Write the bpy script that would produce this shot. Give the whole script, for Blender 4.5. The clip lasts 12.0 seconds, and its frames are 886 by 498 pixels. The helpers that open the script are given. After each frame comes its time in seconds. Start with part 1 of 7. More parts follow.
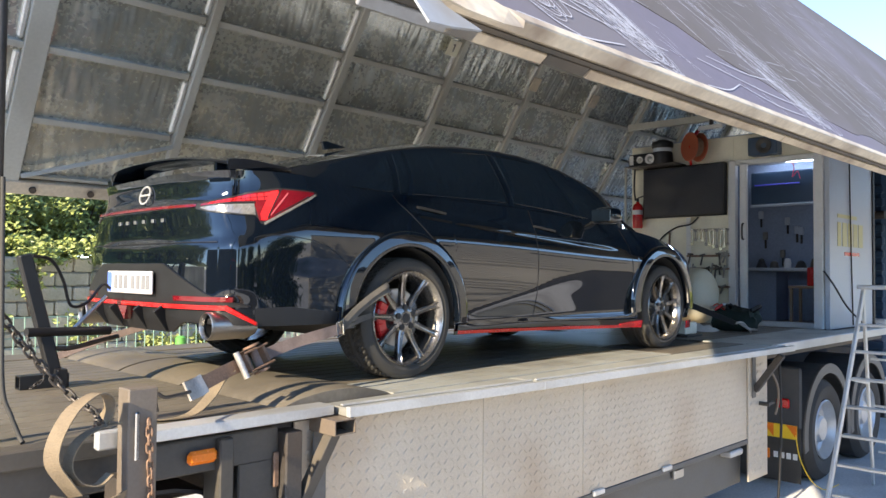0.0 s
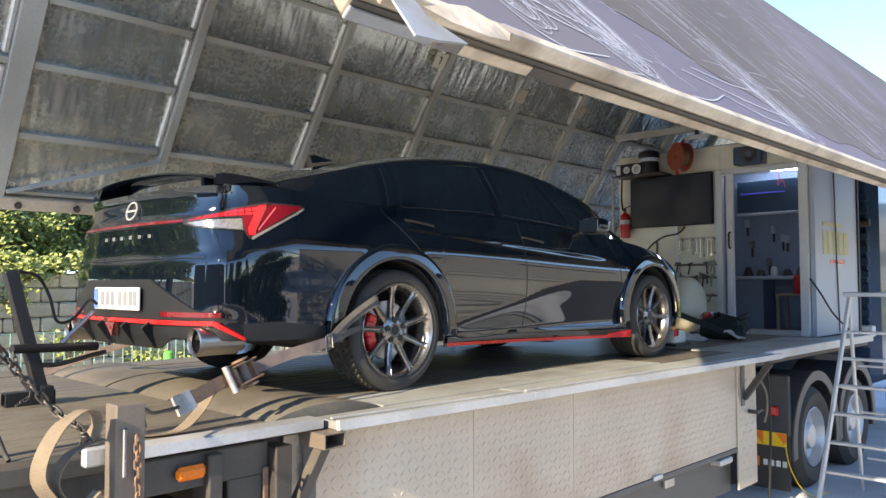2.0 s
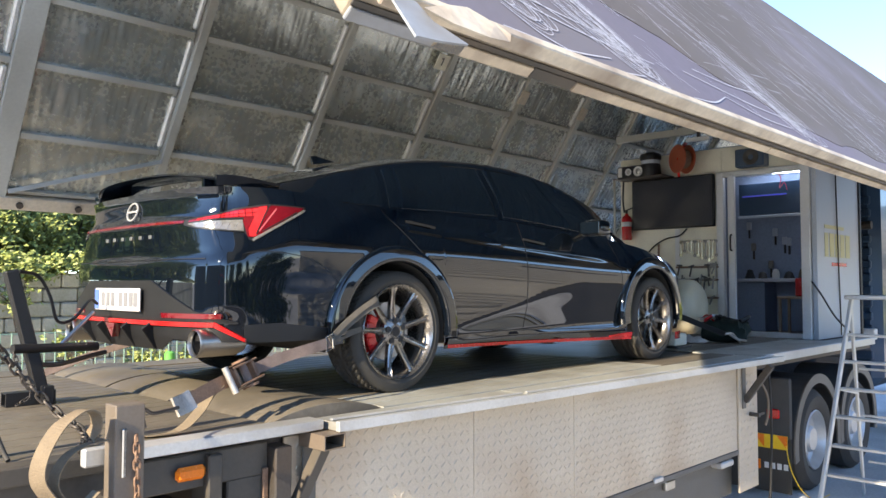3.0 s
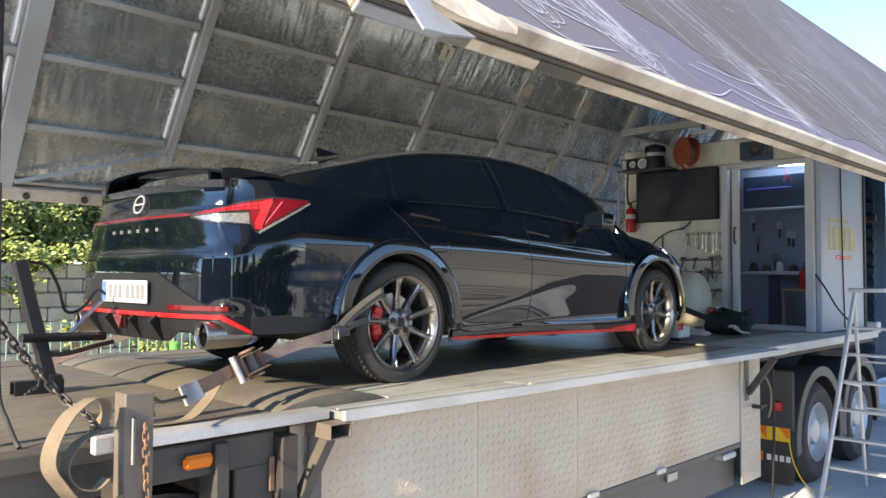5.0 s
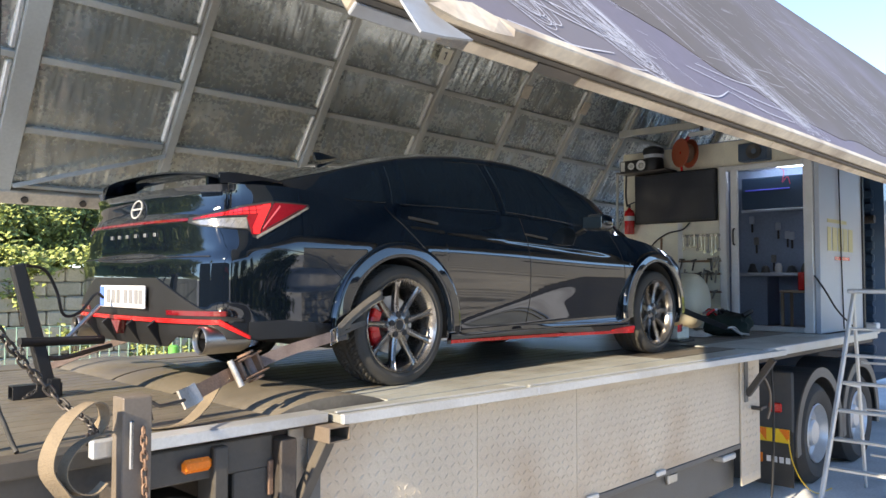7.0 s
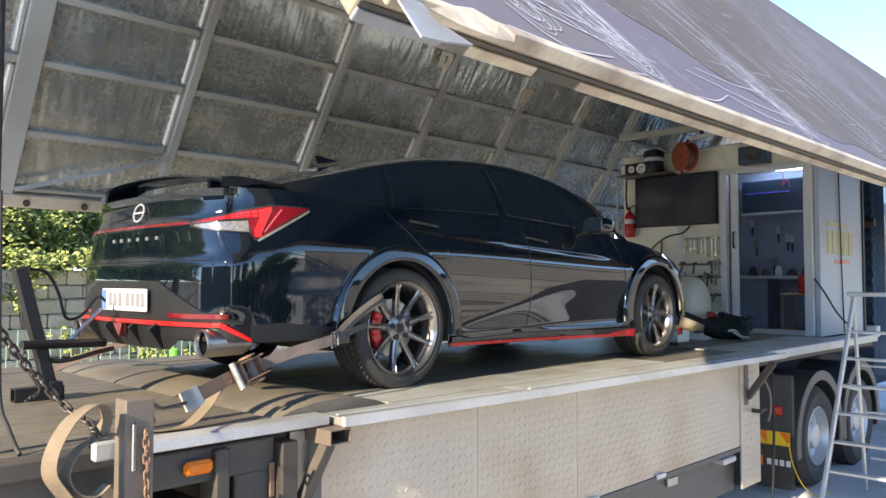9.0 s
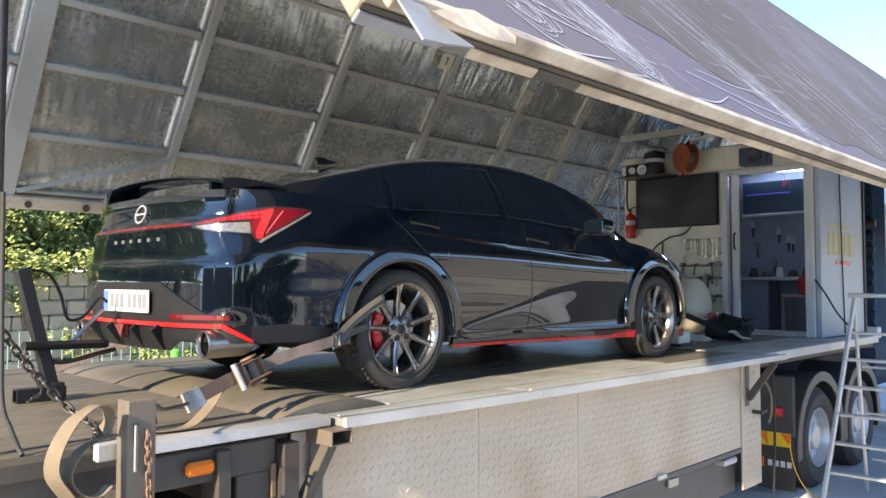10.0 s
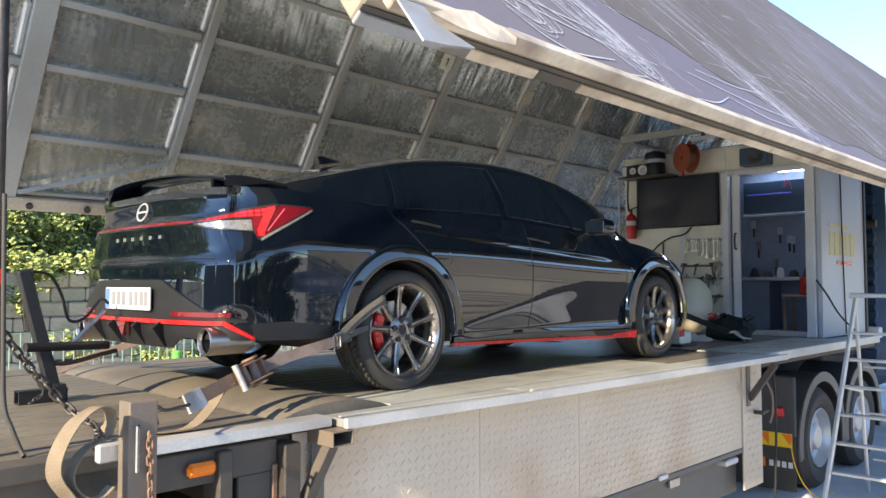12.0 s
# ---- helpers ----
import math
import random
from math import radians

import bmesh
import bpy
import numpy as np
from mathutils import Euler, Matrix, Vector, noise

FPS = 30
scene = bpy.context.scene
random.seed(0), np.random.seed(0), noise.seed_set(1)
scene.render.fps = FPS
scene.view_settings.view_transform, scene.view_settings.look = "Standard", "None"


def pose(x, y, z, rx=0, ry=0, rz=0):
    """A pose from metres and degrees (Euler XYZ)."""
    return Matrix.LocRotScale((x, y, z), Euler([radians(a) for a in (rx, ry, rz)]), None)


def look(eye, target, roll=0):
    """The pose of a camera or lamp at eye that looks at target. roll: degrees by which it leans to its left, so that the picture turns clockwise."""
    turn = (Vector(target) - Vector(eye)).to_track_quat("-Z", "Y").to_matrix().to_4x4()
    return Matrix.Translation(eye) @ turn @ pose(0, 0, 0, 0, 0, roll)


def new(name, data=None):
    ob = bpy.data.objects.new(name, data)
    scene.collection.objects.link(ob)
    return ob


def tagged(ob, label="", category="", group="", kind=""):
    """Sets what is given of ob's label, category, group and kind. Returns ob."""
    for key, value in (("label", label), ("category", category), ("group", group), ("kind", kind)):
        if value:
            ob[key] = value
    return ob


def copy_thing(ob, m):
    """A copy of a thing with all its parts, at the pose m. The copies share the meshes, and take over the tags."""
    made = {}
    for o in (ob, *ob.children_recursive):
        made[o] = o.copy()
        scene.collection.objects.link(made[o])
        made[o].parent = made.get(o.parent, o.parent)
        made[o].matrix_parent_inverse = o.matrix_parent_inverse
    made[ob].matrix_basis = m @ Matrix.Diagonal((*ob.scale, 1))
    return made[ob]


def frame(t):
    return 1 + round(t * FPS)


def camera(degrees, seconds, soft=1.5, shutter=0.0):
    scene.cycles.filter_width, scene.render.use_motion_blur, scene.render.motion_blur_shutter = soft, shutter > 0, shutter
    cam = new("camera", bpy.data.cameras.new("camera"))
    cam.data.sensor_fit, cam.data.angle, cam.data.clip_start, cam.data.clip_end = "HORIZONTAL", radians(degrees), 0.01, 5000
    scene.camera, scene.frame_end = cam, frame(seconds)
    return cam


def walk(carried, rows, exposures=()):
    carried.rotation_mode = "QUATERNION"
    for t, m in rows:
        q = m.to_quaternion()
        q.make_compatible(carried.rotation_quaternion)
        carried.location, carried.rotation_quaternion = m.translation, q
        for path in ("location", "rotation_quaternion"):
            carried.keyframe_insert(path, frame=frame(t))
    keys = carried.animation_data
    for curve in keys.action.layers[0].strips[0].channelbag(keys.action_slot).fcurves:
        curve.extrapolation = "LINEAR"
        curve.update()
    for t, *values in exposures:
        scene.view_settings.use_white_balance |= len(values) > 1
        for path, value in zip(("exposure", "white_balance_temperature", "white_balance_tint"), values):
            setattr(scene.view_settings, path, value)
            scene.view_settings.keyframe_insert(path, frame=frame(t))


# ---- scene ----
cam = camera(60.0, 12.0, soft=1.5, shutter=0.2)
PATH = [
    (0, (-2.776, -3.024, 1.798), (-1.359, -1.613, 1.859), 0.5),
    (0.5, (-2.781, -3.029, 1.796), (-1.36, -1.623, 1.857), 0.4),
    (1, (-2.78, -3.024, 1.798), (-1.353, -1.625, 1.863), 0.2),
    (1.5, (-2.777, -3.021, 1.801), (-1.345, -1.627, 1.878), 0.0),
    (2, (-2.778, -3.028, 1.799), (-1.342, -1.639, 1.89), -0.1),
    (2.5, (-2.776, -3.028, 1.798), (-1.341, -1.639, 1.897), -0.1),
    (3, (-2.773, -3.029, 1.798), (-1.34, -1.637, 1.893), 0.1),
    (5, (-2.793, -3.036, 1.795), (-1.365, -1.637, 1.869), 0.3),
    (5.5, (-2.795, -3.035, 1.795), (-1.366, -1.638, 1.872), 0.3),
    (6, (-2.792, -3.036, 1.797), (-1.363, -1.639, 1.876), 0.2),
    (6.5, (-2.791, -3.038, 1.796), (-1.363, -1.64, 1.876), 0.2),
    (7, (-2.789, -3.037, 1.796), (-1.36, -1.64, 1.876), 0.1),
    (9, (-2.8, -3.047, 1.796), (-1.372, -1.649, 1.884), 0.1),
    (9.5, (-2.804, -3.05, 1.796), (-1.377, -1.651, 1.886), 0.1),
    (10, (-2.806, -3.051, 1.796), (-1.38, -1.652, 1.887), 0.1),
    (10.5, (-2.805, -3.047, 1.795), (-1.38, -1.647, 1.887), 0.1),
    (11, (-2.805, -3.049, 1.794), (-1.381, -1.648, 1.888), 0.1),
    (11.5, (-2.806, -3.052, 1.797), (-1.382, -1.651, 1.89), 0.0),
    (12, (-2.808, -3.053, 1.796), (-1.383, -1.652, 1.889), 0.0),
]
walk(cam, [(t, look(eye, target, roll)) for t, eye, target, roll in PATH])

# world, sun
SUN_DIR = Vector((-0.86, -0.11, 0.44)).normalized()
world = bpy.data.worlds.new("world")
scene.world = world
world.use_nodes = True
wn = world.node_tree.nodes
sky = wn.new("ShaderNodeTexSky")
sky.sky_type = 'NISHITA'
sky.sun_disc = False
sky.sun_elevation = math.asin(SUN_DIR.z)
sky.sun_rotation = math.atan2(SUN_DIR.x, SUN_DIR.y)
sky.air_density, sky.dust_density, sky.ozone_density = 0.68, 0.0, 2.6
wn["Background"].inputs["Strength"].default_value = 0.178
world.node_tree.links.new(sky.outputs[0], wn["Background"].inputs["Color"])
sun = new("sun", bpy.data.lights.new("sun", "SUN"))
sun.data.energy, sun.data.angle, sun.data.color = 4.6, radians(0.6), (1.0, 0.86, 0.64)
sun.matrix_world = look(SUN_DIR * 30, (0, 0, 0))
scene.view_settings.exposure = 1.50
scene.view_settings.use_white_balance = True
scene.view_settings.white_balance_temperature = 6550

# ---- helpers of this scene ----
def material(name, color, rough=0.6, metal=0.0, vary=0.25, scale=6.0, bump=0.0, fine=60.0, dirt=None, dirt_amount=0.0,
             dirt_scale=2.0, rvary=0.12, stretch=None, coat=0.0, island=0.0):
    m = bpy.data.materials.new(name)
    m.use_nodes = True
    nt = m.node_tree
    n, l = nt.nodes, nt.links
    b = n["Principled BSDF"]
    b.inputs["Metallic"].default_value = metal
    b.inputs["Coat Weight"].default_value = coat
    b.inputs["Coat Roughness"].default_value = 0.03
    tc = n.new("ShaderNodeTexCoord")
    mp = n.new("ShaderNodeMapping")
    l.new(tc.outputs["Object"], mp.inputs[0])
    if stretch:
        mp.inputs["Scale"].default_value = stretch
    def tex(sc, detail=4):
        t = n.new("ShaderNodeTexNoise")
        t.inputs["Scale"].default_value, t.inputs["Detail"].default_value = sc, detail
        l.new(mp.outputs[0], t.inputs["Vector"])
        return t
    big, small = tex(scale), tex(fine, 3)
    add = n.new("ShaderNodeMath")
    add.operation = 'MULTIPLY_ADD'
    add.inputs[1].default_value = 0.5
    l.new(small.outputs["Fac"], add.inputs[0])
    half = n.new("ShaderNodeMath")
    half.operation = 'MULTIPLY'
    half.inputs[1].default_value = 0.5
    l.new(big.outputs["Fac"], half.inputs[0])
    l.new(half.outputs[0], add.inputs[2])
    ramp = n.new("ShaderNodeMapRange")
    ramp.inputs["From Min"].default_value, ramp.inputs["From Max"].default_value = 0.3, 0.7
    ramp.inputs["To Min"].default_value, ramp.inputs["To Max"].default_value = 1 - vary, 1 + vary
    l.new(add.outputs[0], ramp.inputs["Value"])
    col = n.new("ShaderNodeVectorMath")
    col.operation = 'SCALE'
    col.inputs[0].default_value = color
    l.new(ramp.outputs[0], col.inputs["Scale"])
    out = col.outputs[0]
    if island:
        info = n.new("ShaderNodeObjectInfo")
        geo = n.new("ShaderNodeNewGeometry")
        sm = n.new("ShaderNodeMath")
        l.new(info.outputs["Random"], sm.inputs[0])
        l.new(geo.outputs["Random Per Island"], sm.inputs[1])
        fr = n.new("ShaderNodeMath")
        fr.operation = 'FRACT'
        l.new(sm.outputs[0], fr.inputs[0])
        mr = n.new("ShaderNodeMapRange")
        mr.inputs["To Min"].default_value, mr.inputs["To Max"].default_value = 1 - island, 1 + island
        l.new(fr.outputs[0], mr.inputs["Value"])
        c2 = n.new("ShaderNodeVectorMath")
        c2.operation = 'SCALE'
        l.new(out, c2.inputs[0])
        l.new(mr.outputs[0], c2.inputs["Scale"])
        out = c2.outputs[0]
    if dirt:
        dn = tex(dirt_scale, 6)
        dr = n.new("ShaderNodeMapRange")
        dr.inputs["From Min"].default_value, dr.inputs["From Max"].default_value = 0.45, 0.75
        dr.inputs["To Max"].default_value = dirt_amount
        l.new(dn.outputs["Fac"], dr.inputs["Value"])
        mx = n.new("ShaderNodeMix")
        mx.data_type = 'RGBA'
        mx.inputs["B"].default_value = (*dirt, 1)
        for sk in mx.inputs:
            if sk.type == 'RGBA' and sk.name == "B":
                sk.default_value = (*dirt, 1)
            if sk.type == 'RGBA' and sk.name == "A":
                l.new(out, sk)
        l.new(dr.outputs[0], mx.inputs[0])
        out = [o for o in mx.outputs if o.type == 'RGBA'][0]
    l.new(out, b.inputs["Base Color"])
    rr = n.new("ShaderNodeMapRange")
    rr.inputs["To Min"].default_value, rr.inputs["To Max"].default_value = max(0.0, rough - rvary), min(1.0, rough + rvary)
    l.new(add.outputs[0], rr.inputs["Value"])
    l.new(rr.outputs[0], b.inputs["Roughness"])
    if bump:
        bp = n.new("ShaderNodeBump")
        bp.inputs["Strength"].default_value, bp.inputs["Distance"].default_value = min(1.0, bump), 0.004
        l.new(small.outputs["Fac"], bp.inputs["Height"])
        l.new(bp.outputs[0], b.inputs["Normal"])
    return m


def glow(name, color, strength):
    m = bpy.data.materials.new(name)
    m.use_nodes = True
    b = m.node_tree.nodes["Principled BSDF"]
    b.inputs["Base Color"].default_value = (*color, 1)
    b.inputs["Emission Color"].default_value = (*color, 1)
    b.inputs["Emission Strength"].default_value = strength
    return m


def linked(name, bm, mat, smooth=False):
    me = bpy.data.meshes.new(name)
    bm.normal_update()
    bm.to_mesh(me)
    bm.free()
    if smooth:
        me.shade_smooth()
        try:
            me.set_sharp_from_angle(angle=radians(smooth if smooth > 1 else 40))
        except AttributeError:
            pass
    for m in (mat if isinstance(mat, (list, tuple)) else [mat]):
        me.materials.append(m)
    return new(name, me)


def part(name, bm, mat, parent, label="", smooth=False, kind=""):
    ob = linked(name, bm, mat, smooth)
    ob.parent = parent
    return tagged(ob, label, kind=kind)


def empty(name, m=None):
    ob = new(name)
    ob.empty_display_size = 0.1
    if m is not None:
        ob.matrix_basis = m
    return ob


def box(bm, x0, x1, y0, y1, z0, z1, bevel=0.0, m=None):
    """A chamfered box."""
    b = min(bevel, (x1 - x0) * 0.45, (y1 - y0) * 0.45, (z1 - z0) * 0.45)
    tmp = bmesh.new()
    bmesh.ops.create_cube(tmp, size=1)
    bmesh.ops.transform(tmp, matrix=Matrix.Translation(((x0 + x1) / 2, (y0 + y1) / 2, (z0 + z1) / 2)) @ Matrix.Diagonal((x1 - x0, y1 - y0, z1 - z0, 1)), verts=tmp.verts)
    if b > 0:
        bmesh.ops.bevel(tmp, geom=tmp.edges[:], offset=b, segments=1, affect='EDGES')
    join(bm, tmp, m)


def join(bm, other, m=None):
    if m is not None:
        bmesh.ops.transform(other, matrix=m, verts=other.verts)
    me = bpy.data.meshes.new("tmp")
    other.to_mesh(me)
    other.free()
    bm.from_mesh(me)
    bpy.data.meshes.remove(me)


def beam(bm, a, b, w, h, up=(0, 0, 1), bevel=0.003):
    """A bar from a to b, w wide across and h high along up."""
    a, b = Vector(a), Vector(b)
    d = b - a
    x = d.normalized()
    y = Vector(up).cross(x).normalized()
    z = x.cross(y)
    m = Matrix((x, y, z)).transposed().to_4x4()
    m.translation = a
    box(bm, 0, d.length, -w / 2, w / 2, -h / 2, h / 2, bevel, m)


def rod(bm, a, b, r, seg=12, r2=None):
    a, b = Vector(a), Vector(b)
    d = b - a
    tmp = bmesh.new()
    bmesh.ops.create_cone(tmp, cap_ends=True, segments=seg, radius1=r, radius2=r if r2 is None else r2, depth=d.length)
    join(bm, tmp, Matrix.Translation((a + b) / 2) @ d.to_track_quat('Z', 'Y').to_matrix().to_4x4())


def lathe(bm, prof, m=None, seg=48, closed=False):
    """prof: (radius, along) pairs; turned round z."""
    tmp = bmesh.new()
    rings = [[tmp.verts.new((r * math.cos(2 * math.pi * i / seg), r * math.sin(2 * math.pi * i / seg), z)) for i in range(seg)] for r, z in prof]
    pairs = list(zip(rings, rings[1:])) + ([(rings[-1], rings[0])] if closed else [])
    for p, q in pairs:
        for i in range(seg):
            tmp.faces.new((p[i], p[(i + 1) % seg], q[(i + 1) % seg], q[i]))
    bmesh.ops.recalc_face_normals(tmp, faces=tmp.faces)
    join(bm, tmp, m)


def spline(pts, n):
    """Catmull-Rom through pts, n samples a span."""
    p = [Vector(q) for q in pts]
    p = [p[0] * 2 - p[1]] + p + [p[-1] * 2 - p[-2]]
    out = []
    for i in range(1, len(p) - 2):
        for k in range(n):
            t = k / n
            a, b, c, d = p[i - 1:i + 3]
            out.append(0.5 * (2 * b + (c - a) * t + (2 * a - 5 * b + 4 * c - d) * t * t + (3 * b - a - 3 * c + d) * t ** 3))
    return out + [p[-2]]


def tube(bm, pts, r, seg=8, n=6):
    pts = spline(pts, n) if n > 1 else [Vector(p) for p in pts]
    rings = []
    for i, p in enumerate(pts):
        d = (pts[min(i + 1, len(pts) - 1)] - pts[max(i - 1, 0)]).normalized()
        u = d.orthogonal().normalized() if i == 0 else (u - d * u.dot(d)).normalized()
        v = d.cross(u)
        rings.append([bm.verts.new(p + r * (u * math.cos(2 * math.pi * k / seg) + v * math.sin(2 * math.pi * k / seg))) for k in range(seg)])
    for a, b in zip(rings, rings[1:]):
        for k in range(seg):
            bm.faces.new((a[k], a[(k + 1) % seg], b[(k + 1) % seg], b[k]))
    bm.faces.new(rings[0][::-1])
    bm.faces.new(rings[-1])


def ribbon(bm, pts, side, w, th=0.004, n=6):
    """A band of webbing along pts, w wide along side (one vector or one for each point)."""
    many = isinstance(side, list)
    sides = [Vector(s) for s in side] if many else [Vector(side)] * len(pts)
    sm = spline(pts, n)
    ss = spline(sides, n)
    rings = []
    for i, p in enumerate(sm):
        d = (sm[min(i + 1, len(sm) - 1)] - sm[max(i - 1, 0)]).normalized()
        s = (ss[i] - d * ss[i].dot(d)).normalized()
        k = d.cross(s)
        rings.append([bm.verts.new(p + s * a * w / 2 + k * b * th / 2) for a, b in ((-1, -1), (1, -1), (1, 1), (-1, 1))])
    for a, b in zip(rings, rings[1:]):
        for k in range(4):
            bm.faces.new((a[k], a[(k + 1) % 4], b[(k + 1) % 4], b[k]))
    bm.faces.new(rings[0][::-1])
    bm.faces.new(rings[-1])
    bmesh.ops.recalc_face_normals(bm, faces=bm.faces)


def lerp_table(tab, x):
    if x <= tab[0][0]:
        return tab[0][1]
    for (a, u), (b, v) in zip(tab, tab[1:]):
        if x <= b:
            t = (x - a) / (b - a)
            return u + (v - u) * t
    return tab[-1][1]


def smooth_table(tab, x, r=0.10):
    return sum(lerp_table(tab, x + r * k / 3) for k in range(-3, 4)) / 7


# ---- materials ----
M_CONCRETE = material("yard_concrete", (0.60, 0.59, 0.57), 0.85, vary=0.25, scale=0.7, fine=40, bump=0.3, dirt=(0.12, 0.11, 0.10), dirt_amount=0.7, dirt_scale=0.5)
M_ASPHALT = material("worn_asphalt", (0.055, 0.054, 0.053), 0.8, vary=0.3, scale=0.8, fine=60, bump=0.4, dirt=(0.10, 0.095, 0.085), dirt_amount=0.6, dirt_scale=0.4)
M_DECK = material("deck_plate", (0.155, 0.132, 0.100), 0.46, metal=0.05, vary=0.3, scale=2.0, fine=50, bump=0.25, dirt=(0.07, 0.06, 0.05), dirt_amount=0.85, dirt_scale=1.6, rvary=0.18)
M_ALU = material("aluminium_strip", (0.64, 0.64, 0.63), 0.38, metal=0.55, vary=0.12, scale=3, fine=80, bump=0.1, dirt=(0.35, 0.32, 0.28), dirt_amount=0.6)
M_TREAD = material("tread_plate", (0.62, 0.54, 0.43), 0.42, metal=0.4, vary=0.14, scale=1.5, fine=90, bump=0.15, dirt=(0.43, 0.31, 0.20), dirt_amount=0.9, dirt_scale=1.3)
M_GREYPAINT = material("grey_paint", (0.145, 0.135, 0.118), 0.55, vary=0.15, scale=2, fine=50, dirt=(0.10, 0.08, 0.06), dirt_amount=0.7)
M_STEELDARK = material("dark_steel", (0.075, 0.07, 0.065), 0.5, metal=0.5, vary=0.3, scale=5, fine=80, bump=0.2, dirt=(0.16, 0.10, 0.06), dirt_amount=0.5)
M_FRAME = material("grey_green_frame", (0.50, 0.50, 0.45), 0.5, vary=0.12, scale=3, fine=50, dirt=(0.22, 0.20, 0.16), dirt_amount=0.6, dirt_scale=1.5)
M_FRAMEEDGE = material("weathered_edge_paint", (0.60, 0.52, 0.40), 0.6, vary=0.2, scale=3, fine=40, bump=0.2, dirt=(0.20, 0.14, 0.10), dirt_amount=0.95, dirt_scale=3.5)
M_FOIL = material("foil_insulation", (0.57, 0.58, 0.52), 0.27, metal=0.62, vary=0.2, scale=4, fine=30, bump=0.2, rvary=0.14)
M_RAIL = material("tan_rail", (0.36, 0.31, 0.23), 0.6, vary=0.22, scale=3, fine=50, bump=0.2, dirt=(0.13, 0.10, 0.075), dirt_amount=0.95, dirt_scale=2.5)
M_FOILTAPE = material("bright_foil_tape", (0.78, 0.78, 0.74), 0.35, metal=0.45, vary=0.2, scale=9, fine=60, bump=0.3)
# unseen inside of the near wing, coloured navy to tint the car's reflections
M_LINING = material("reflection_tint_lining", (0.030, 0.085, 0.19), 0.5, vary=0.2, scale=2, fine=40)
M_CHASSIS = material("chassis_paint", (0.055, 0.05, 0.043), 0.55, vary=0.25, scale=3, fine=60, dirt=(0.16, 0.12, 0.08), dirt_amount=0.6)
M_SATIN = material("satin_exhaust_steel", (0.42, 0.40, 0.37), 0.36, metal=1.0, vary=0.1, scale=12, fine=150)
M_WHITE = material("white_paint", (0.74, 0.74, 0.72), 0.45, vary=0.06, scale=2, fine=50, dirt=(0.45, 0.42, 0.37), dirt_amount=0.5)
M_CREAM = material("cream_wall_paint", (0.84, 0.80, 0.64), 0.5, vary=0.07, scale=1.5, fine=50, dirt=(0.45, 0.40, 0.30), dirt_amount=0.5)
M_GREYWALL = material("pale_grey_wall", (0.49, 0.53, 0.58), 0.35, vary=0.06, scale=1.5, fine=60)
M_PAINT = material("black_car_paint", (0.003, 0.005, 0.009), 0.03, vary=0.1, scale=20, fine=300, rvary=0.02, coat=0.75)
M_GLASS = material("tinted_glass", (0.004, 0.007, 0.012), 0.03, vary=0.1, scale=8, fine=90, rvary=0.01, coat=0.9)
M_PLASTIC = material("black_plastic", (0.011, 0.011, 0.012), 0.45, vary=0.2, scale=12, fine=200, bump=0.08)
M_RUBBER = material("tyre_rubber", (0.052, 0.048, 0.042), 0.75, vary=0.2, scale=10, fine=150, bump=0.15)
M_RIM = material("gunmetal_alloy", (0.34, 0.315, 0.29), 0.26, metal=0.9, vary=0.08, scale=10, fine=200)
M_DISC = material("brake_disc_steel", (0.5, 0.49, 0.47), 0.35, metal=0.9, vary=0.1, scale=10, fine=200)
M_WARMSTEEL = material("worn_warm_steel", (0.52, 0.47, 0.42), 0.42, metal=0.7, vary=0.25, scale=14, fine=120, bump=0.2)
M_REDPAINT = material("red_paint", (0.55, 0.012, 0.012), 0.25, vary=0.08, scale=8, fine=90, coat=0.4)
M_CHROME = material("bright_steel", (0.72, 0.70, 0.66), 0.15, metal=1.0, vary=0.06, scale=8, fine=120)
M_TAILDARK = material("tail_light_deep_red", (0.13, 0.005, 0.010), 0.1, vary=0.15, scale=30, fine=120, coat=1.0)
M_TAILRED = material("tail_light_red", (0.15, 0.005, 0.010), 0.12, vary=0.15, scale=30, fine=120, coat=1.0)
M_TAILLED = material("lit_red_led", (0.45, 0.015, 0.02), 0.2, vary=0.2, scale=60, fine=160, coat=0.8)
_led = M_TAILLED.node_tree.nodes["Principled BSDF"]
_led.inputs["Emission Color"].default_value, _led.inputs["Emission Strength"].default_value = (1.0, 0.06, 0.05, 1), 0.12
M_TAILCLEAR = material("tail_light_clear", (0.26, 0.25, 0.24), 0.16, vary=0.35, scale=40, fine=120, coat=1.0, metal=0.4)
M_AMBER = material("amber_lens", (0.85, 0.20, 0.01), 0.25, vary=0.1, scale=20, fine=120, coat=0.6)
M_YELLOW = material("yellow_reflective", (0.85, 0.55, 0.02), 0.4, vary=0.08, scale=10, fine=80)
M_STRAPDARK = material("worn_strap_webbing", (0.20, 0.15, 0.13), 0.8, vary=0.3, scale=18, fine=220, bump=0.5, dirt=(0.09, 0.06, 0.05), dirt_amount=0.6, dirt_scale=8)
M_STRAPTAN = material("tan_strap_webbing", (0.18, 0.138, 0.088), 0.8, vary=0.35, scale=14, fine=220, bump=0.5, dirt=(0.22, 0.16, 0.10), dirt_amount=0.5, dirt_scale=6)
M_LOOP = material("grey_loop_webbing", (0.13, 0.115, 0.095), 0.8, vary=0.3, scale=18, fine=220, bump=0.5)
M_BOARD = material("worn_grey_board", (0.44, 0.44, 0.40), 0.42, metal=0.35, vary=0.2, scale=2.5, fine=70, bump=0.15, dirt=(0.20, 0.18, 0.15), dirt_amount=0.8, dirt_scale=2.2)
